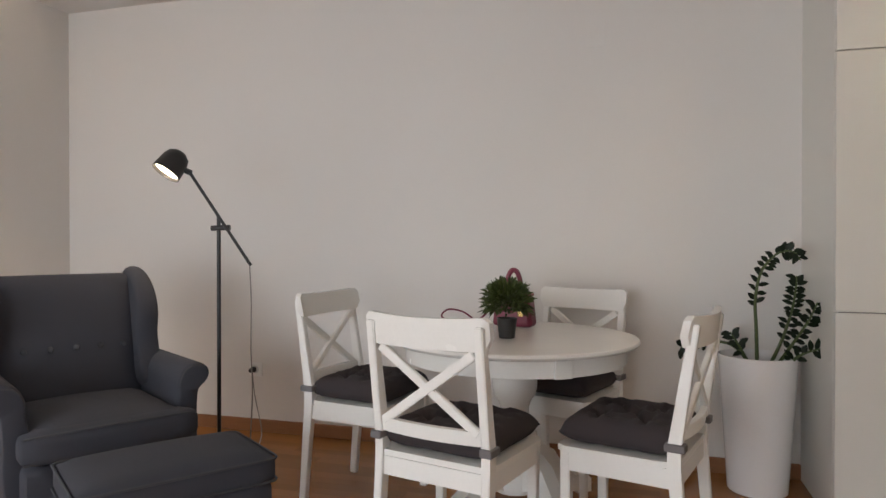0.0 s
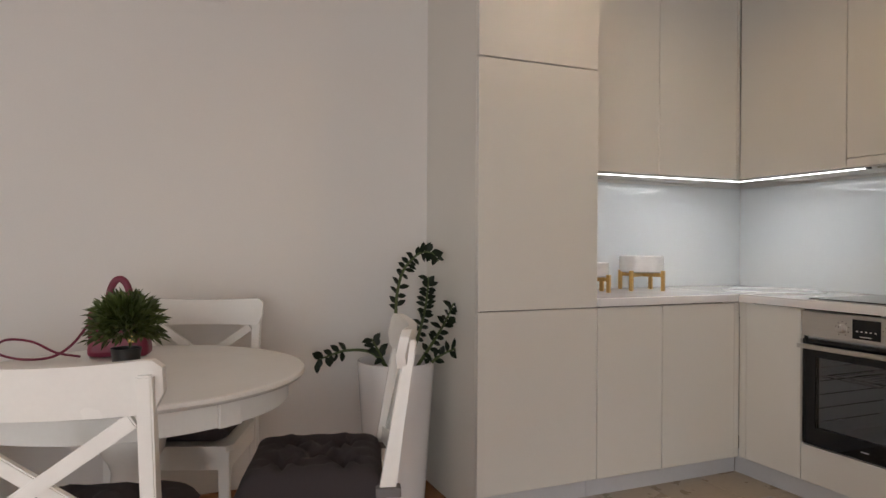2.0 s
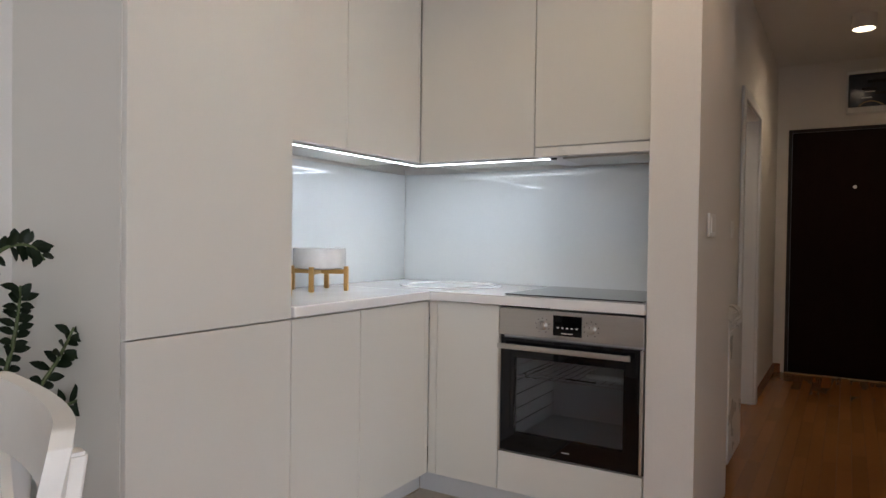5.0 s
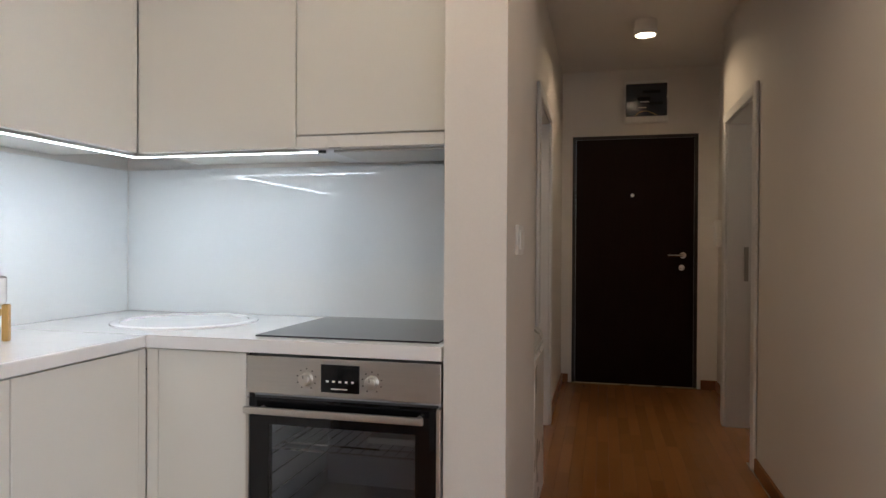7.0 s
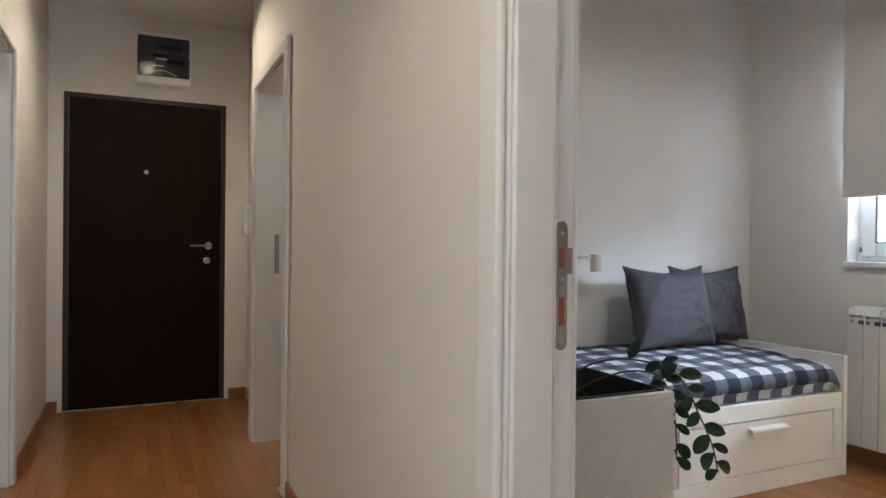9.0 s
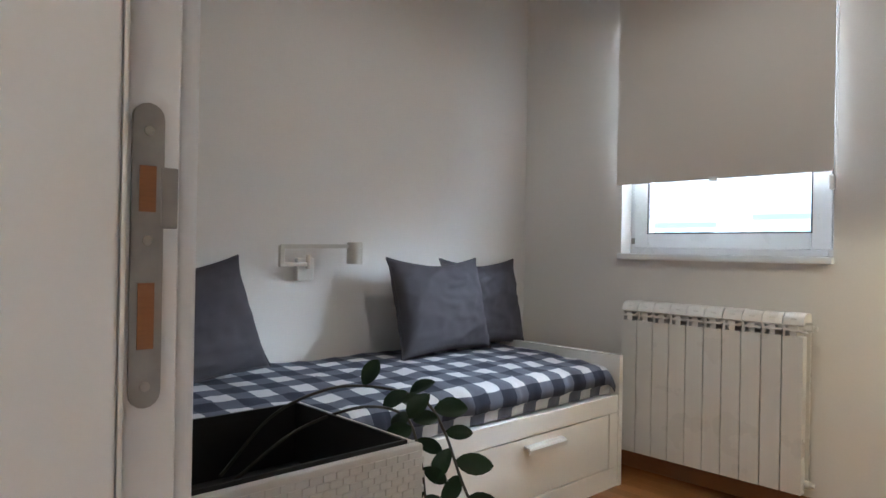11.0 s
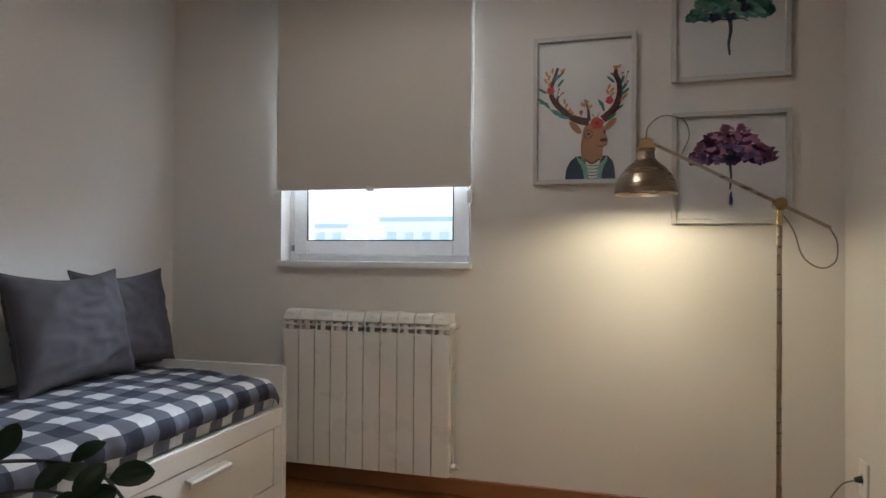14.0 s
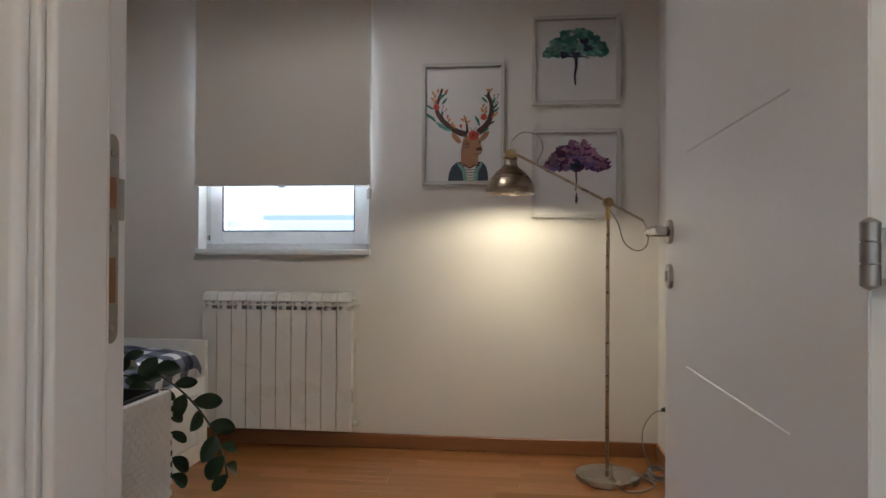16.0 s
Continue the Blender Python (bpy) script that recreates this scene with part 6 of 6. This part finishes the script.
def ink(name, color, vary=0.3):
    return material(name, color, 0.5, vary=vary, scale=26, grain=70, bump=0, island=0.5)


INK = {"teal": ink("teal_wash", (0.10, 0.33, 0.26), 0.5), "mint": ink("mint_wash", (0.24, 0.50, 0.42), 0.45), "navy": ink("navy_wash", (0.03, 0.05, 0.09)), "plum": ink("plum_wash", (0.17, 0.035, 0.15), 0.5), "rose": ink("rose_wash", (0.46, 0.20, 0.34), 0.4), "violet": ink("violet_wash", (0.24, 0.13, 0.34), 0.4),
       "tan": ink("tan_print", (0.40, 0.20, 0.10), 0.12), "brown": ink("brown_print", (0.07, 0.025, 0.018), 0.25), "red": ink("red_print", (0.55, 0.05, 0.03), 0.2), "orange": ink("orange_print", (0.60, 0.25, 0.06), 0.2), "green": ink("green_print", (0.03, 0.19, 0.13), 0.2), "white": ink("white_print", (0.72, 0.70, 0.66), 0.05)}


def picture(x0, x1, z0, z1, label, tilt=0.0):
    """A framed print on the south wall; in its own space x runs to the viewer's right."""
    w, h = x1 - x0, z1 - z0
    p = thing("framed_picture", pose((x0 + x1) / 2, SOUTH + 0.001, (z0 + z1) / 2, 0, tilt, 180), label, "picture", "pictures on the wall")
    b = 0.019
    part("frame", boxes(((-w / 2, -0.030, -h / 2), (-w / 2 + b, 0.0, h / 2)), ((w / 2 - b, -0.030, -h / 2), (w / 2, 0.0, h / 2)), ((-w / 2 + b, -0.030, -h / 2), (w / 2 - b, 0.0, -h / 2 + b)), ((-w / 2 + b, -0.030, h / 2 - b), (w / 2 - b, 0.0, h / 2)), bevel=0.002), M["frame"], p, "silver-white frame")
    part("print", boxes(((-w / 2 + b, -0.010, -h / 2 + b), (w / 2 - b, -0.002, h / 2 - b))), M["paper"], p, "off-white paper")
    gl = part("pane", boxes(((-w / 2 + b, -0.0185, -h / 2 + b), (w / 2 - b, -0.0165, h / 2 - b))), M["picture_glass"], p, "clear picture glass")
    gl.visible_shadow = False
    return p


def art(p, name, outlines, mat, level):
    bm = bmesh.new()
    for o in outlines:
        flat(bm, o, -0.0108 - 0.0005 * level)
    return part(name, bm, mat, p, smooth=0)


def stroke(points, w0, w1):
    """The outline of a tapering line through flat points."""
    path = smooth_path([(x, 0, z) for x, z in points], 6)
    l, r = [], []
    for i, c in enumerate(path):
        d = (path[min(i + 1, len(path) - 1)] - path[max(i - 1, 0)]).normalized()
        k = (w0 + (w1 - w0) * i / (len(path) - 1)) / 2
        l.append((c.x - d.z * k, c.z + d.x * k))
        r.append((c.x + d.z * k, c.z - d.x * k))
    return l + r[::-1]


p1 = picture(2.773, 3.206, 1.399, 2.038, "framed print of a decorated stag's head")
BEAMS = ([(0.022, -0.055), (-0.035, -0.038), (-0.090, 0.002), (-0.130, 0.048), (-0.142, 0.092), (-0.128, 0.140), (-0.112, 0.190)],
         [(0.080, -0.045), (0.125, -0.002), (0.148, 0.055), (0.146, 0.112), (0.132, 0.150), (0.138, 0.182)])
TINES = ([(0.022, -0.048), (0.018, 0.0), (0.004, 0.045)], [(-0.128, 0.138), (-0.100, 0.158), (-0.085, 0.176)], [(0.145, 0.110), (0.128, 0.140), (0.112, 0.152)], [(0.105, -0.018), (0.140, -0.002), (0.164, 0.014)], [(-0.098, 0.010), (-0.112, 0.040), (-0.110, 0.066)])
art(p1, "antlers", [stroke(q, 0.034, 0.012) for q in BEAMS] + [stroke(q, 0.015, 0.006) for q in TINES], INK["brown"], 0)
art(p1, "leaves", [petal(x, z, 0.022, 0.006, k, 0.1, 12, t) for k, (x, z, t) in enumerate(((-0.182, 0.048, 2.6), (-0.172, 0.038, 2.9), (-0.160, 0.028, 2.4), (-0.178, 0.092, 2.6), (0.072, 0.024, 2.1), (0.080, 0.010, 1.8), (0.112, 0.125, 2.4), (0.168, 0.090, 0.9), (0.172, 0.070, 0.7), (0.160, 0.118, 1.2), (-0.112, 0.150, 0.6), (-0.100, 0.122, 0.9), (0.118, -0.035, 0.7)))], INK["green"], 1)
art(p1, "teal_leaves", [petal(x, z, 0.026, 0.007, 90 + k, 0.1, 12, t) for k, (x, z, t) in enumerate(((-0.122, -0.002, 2.7), (-0.108, -0.015, 2.8), (-0.085, -0.028, 2.9)))], INK["teal"], 2)
art(p1, "sprigs", [petal(x, z, 0.013, 0.0055, 20 + k, 0.1, 12, t) for k, (x, z, t) in enumerate(((-0.160, 0.165, 2.0), (-0.150, 0.148, 1.2), (-0.164, 0.135, 2.2), (-0.148, 0.122, 1.1), (-0.135, 0.178, 1.4), (-0.090, 0.178, 0.5), (0.106, 0.095, 1.1), (0.118, 0.080, 0.9), (0.100, 0.072, 2.1), (0.118, 0.062, 0.8), (0.130, 0.175, 2.5), (0.146, 0.178, 0.6), (0.172, 0.052, 0.7), (0.160, 0.040, 0.8), (-0.082, 0.040, 1.6), (-0.074, 0.022, 1.1), (0.010, 0.030, 0.7), (-0.004, 0.022, 2.4), (0.026, 0.012, 0.6), (-0.048, -0.012, 1.9), (-0.060, 0.0, 1.4)))], INK["orange"], 2)
art(p1, "twigs", [stroke(q, 0.003, 0.002) for q in ([(0.150, 0.060), (0.168, 0.100), (0.182, 0.150)], [(0.152, 0.075), (0.172, 0.090), (0.182, 0.110)], [(0.150, 0.090), (0.156, 0.120), (0.162, 0.148)], [(-0.118, 0.050), (-0.100, 0.070), (-0.090, 0.078)], [(-0.120, 0.050), (-0.110, 0.085), (-0.106, 0.094)], [(-0.012, -0.045), (-0.012, -0.02), (-0.012, -0.01)], [(0.045, -0.045), (0.040, -0.025), (0.032, -0.018)], [(0.055, -0.045), (0.060, -0.025), (0.068, -0.014)])], INK["navy"], 1)
art(p1, "berries", [petal(x, z, 0.0045, 0.0045, 130 + k, 0.05, 10) for k, (x, z) in enumerate(((0.162, 0.150), (0.184, 0.153), (0.182, 0.112), (-0.106, 0.096), (-0.089, 0.080)))] + [petal(-0.012, -0.010, 0.008, 0.010, 140, 0.05, 14)], INK["red"], 3)
art(p1, "coat", [[(-0.080, -0.305), (-0.074, -0.255), (-0.058, -0.222), (-0.032, -0.200), (0.100, -0.200), (0.122, -0.225), (0.130, -0.260), (0.133, -0.305)]], INK["navy"], 0)
art(p1, "lapels", [[(-0.034, -0.198), (-0.010, -0.215), (0.014, -0.240), (0.022, -0.305), (0.004, -0.305), (-0.006, -0.250), (-0.024, -0.222)], [(0.096, -0.196), (0.086, -0.218), (0.060, -0.240), (0.054, -0.305), (0.074, -0.305), (0.082, -0.252), (0.100, -0.218)]], INK["mint"], 2)
art(p1, "shirt", [[(0.006, -0.215), (0.070, -0.215), (0.056, -0.305), (0.020, -0.305)]], INK["white"], 1)
art(p1, "stripes", [stroke([(0.016, z), (0.036, z - 0.003), (0.060, z)], 0.003, 0.003) for z in (-0.240, -0.254, -0.268, -0.282, -0.296)], INK["navy"], 2)
art(p1, "head", [[(-0.010, -0.215), (-0.012, -0.150), (-0.006, -0.105), (0.002, -0.075), (0.028, -0.058), (0.064, -0.060), (0.086, -0.075), (0.092, -0.105), (0.100, -0.125), (0.102, -0.142), (0.094, -0.155), (0.080, -0.165), (0.078, -0.215), (0.034, -0.232)], petal(-0.036, -0.075, 0.036, 0.014, 3, 0.05, 16, 2.3), petal(0.112, -0.066, 0.034, 0.013, 4, 0.05, 16, 0.8)], INK["tan"], 3)
art(p1, "nose_and_mouth", [petal(0.083, -0.133, 0.015, 0.009, 5, 0.05, 14), stroke([(0.056, -0.158), (0.080, -0.160), (0.097, -0.154)], 0.004, 0.003), petal(0.088, -0.098, 0.005, 0.009, 6, 0.05, 12), petal(0.020, -0.105, 0.009, 0.006, 7, 0.05, 12)], INK["brown"], 4)
art(p1, "monocle", [stroke([(0.020 + 0.017 * math.cos(q), -0.106 + 0.017 * math.sin(q)) for q in np.linspace(0.1, 6.1, 13)], 0.0035, 0.0035), stroke([(0.006, -0.118), (-0.006, -0.145), (-0.010, -0.180)], 0.002, 0.002)], INK["navy"], 4)
art(p1, "collar", [stroke([(0.002, -0.212), (0.034, -0.232), (0.066, -0.214)], 0.007, 0.007)], INK["brown"], 4)
art(p1, "flowers", [petal(0.055, -0.060, 0.027, 0.025, 8, 0.12), petal(-0.143, 0.092, 0.017, 0.017, 9, 0.1), petal(0.108, 0.036, 0.016, 0.017, 10, 0.1)], INK["red"], 5)
art(p1, "flower_hearts", [petal(0.055, -0.060, 0.008, 0.008, 11, 0.2), petal(-0.143, 0.092, 0.004, 0.004, 12, 0.1)], INK["brown"], 6)

p2 = picture(2.183, 2.632, 1.811, 2.270, "framed watercolour of a teal tree")
rw = random.Random(5)


def wash(n, w, h, z0, rx, rz, seed):
    """Petals spread over a low dome that is w wide to each side and h high over z0."""
    out = []
    for k in range(n):
        q = rw.uniform(-1, 1)
        out.append(petal(q * w, z0 + rw.random() * h * (1 - q * q) ** 0.6, rx * rw.uniform(0.6, 1.2), rz * rw.uniform(0.6, 1.2), seed + k, 0.32, 22, rw.uniform(-0.6, 0.6)))
    return out


art(p2, "crown", wash(70, 0.150, 0.125, 0.030, 0.026, 0.016, 200), INK["teal"], 0)
art(p2, "light_wash", wash(60, 0.145, 0.130, 0.030, 0.017, 0.010, 300), INK["mint"], 1)
art(p2, "dark_wash", [petal(x, z, 0.022, 0.016, 70 + k, 0.4) for k, (x, z) in enumerate(((0.045, 0.095), (0.06, 0.06), (0.0, 0.03), (-0.06, 0.03)))], INK["navy"], 2)
art(p2, "trunk", [stroke([(0.0, 0.02), (0.004, -0.03), (-0.004, -0.08), (0.0, -0.13)], 0.016, 0.008), stroke([(0.0, 0.015), (-0.04, 0.02), (-0.07, 0.008)], 0.008, 0.003), stroke([(0.0, 0.015), (0.04, 0.018), (0.07, 0.005)], 0.008, 0.003)], INK["navy"], 3)

p3 = picture(2.180, 2.630, 1.223, 1.682, "framed watercolour of a purple flower")
art(p3, "petals", wash(70, 0.150, 0.120, 0.025, 0.027, 0.017, 400), INK["plum"], 0)
art(p3, "pink_wash", wash(55, 0.148, 0.150, 0.030, 0.018, 0.012, 500), INK["rose"], 1)
art(p3, "violet_wash", wash(24, 0.120, 0.080, 0.020, 0.018, 0.011, 600), INK["violet"], 2)
art(p3, "heart", [petal(-0.005, 0.035, 0.026, 0.020, 121, 0.35), petal(0.012, 0.05, 0.018, 0.016, 122, 0.35)], INK["navy"], 2)
art(p3, "stem", [stroke([(0.0, 0.02), (0.004, -0.04), (0.0, -0.09)], 0.010, 0.007), petal(0.004, -0.13, 0.007, 0.028, 120, 0.3)], INK["navy"], 3)

# ---- kitchen tiles ----
tf = setting("tile_bed", boxes(((1.69, 3.70, -0.0075), (3.16, 4.04, -0.006)), ((3.02, 3.012, -0.0075), (3.16, 3.699, -0.006))), M["grout"], "beige kitchen floor tiles along the cabinets", "floor")
for k in range(5):
    x0, x1 = 1.694 + 0.30 * k, min(1.694 + 0.30 * k + 0.297, 3.158)
    part("tile", boxes(((x0, 3.703, -0.006), (x1, 4.038, 0.0)), bevel=0.0015, seg=1), M["tile"], tf)
for k in range(3):
    y1, y0 = 3.70 - 0.30 * k, max(3.70 - 0.30 * k - 0.297, 3.014)
    part("tile", boxes(((3.023, y0, -0.006), (3.158, y1, 0.0)), bevel=0.0015, seg=1), M["tile"], tf)
setting("trim", boxes(((1.68, 3.690, -0.006), (3.02, 3.704, 0.003)), ((3.008, 3.012, -0.006), (3.022, 3.690, 0.003)), ((1.68, 3.704, -0.006), (1.692, 3.94, 0.003)), bevel=0.001), M["metal_trim"], "metal edging strip between tiles and parquet", "trim")

# ---- parquet ----
SW = 0.066
plank_mesh = {}
floor = bpy.data.objects["floor"]


def plank(length):
    key = round(length, 2)
    if key not in plank_mesh:
        bm = boxes(((0.0002, 0.0003, -0.008), (key - 0.0002, SW - 0.0003, 0.0)), bevel=0.0004, seg=1)
        plank_mesh[key] = mesh_of("plank", bm, M["strip"], 30)
    return plank_mesh[key]


def lay(x0, x1, y0, y1, seed, singles, holes=()):
    rnd = random.Random(seed)
    rest = bmesh.new()
    rows = int(math.ceil((y1 - y0) / SW))
    for r in range(rows):
        y = y0 + r * SW
        x = x0 - rnd.choice((0.0, 0.1, 0.2, 0.3, 0.4))
        while x < x1:
            n = rnd.choice((0.40, 0.50, 0.60))
            a, b = max(x, x0), min(x + n, x1)
            x += n
            cut = [(a, b)]
            for hx0, hx1, hy0, hy1 in holes:
                if hy0 < y + SW and hy1 > y:
                    cut = [q for s, e in cut for q in ((s, min(e, hx0)), (max(s, hx1), e)) if q[1] - q[0] > 0.02]
            for s, e in cut:
                if e - s < 0.02:
                    continue
                if singles:
                    ob = new("plank", plank(e - s))
                    ob.parent = floor
                    ob.location = (s, y, 0)
                else:
                    box(rest, (s + 0.0002, y + 0.0003, -0.008), (e - 0.0002, y + SW - 0.0003, 0.0))
    return rest


lay(3.30, 7.10, HR + 0.02, HL - 0.02, 1, True).free()
lay(1.99, 4.27, SOUTH, 0.55, 2, True).free()
far = bmesh.new()
pieces = [lay(4.27, 5.08, SOUTH, 0.55, 8, False), lay(1.99, 5.08, 0.5752, 1.63, 3, False), lay(-2.70, 1.88, -2.45, 4.5, 4, False, ((1.68, 2.0, 3.69, 4.6),)), lay(1.88, 3.30, 1.632, 3.67, 5, False, ((3.008, 3.4, 3.0, 3.7),)), lay(5.24, 7.09, 0.566, 1.815, 6, False), lay(3.84, 7.09, 2.9424, 3.89, 7, False)]
for k, bm in enumerate(pieces):
    tagged(part("planks", bm, M["strip"], floor, "more parquet strips", smooth=0), kind="stuff")
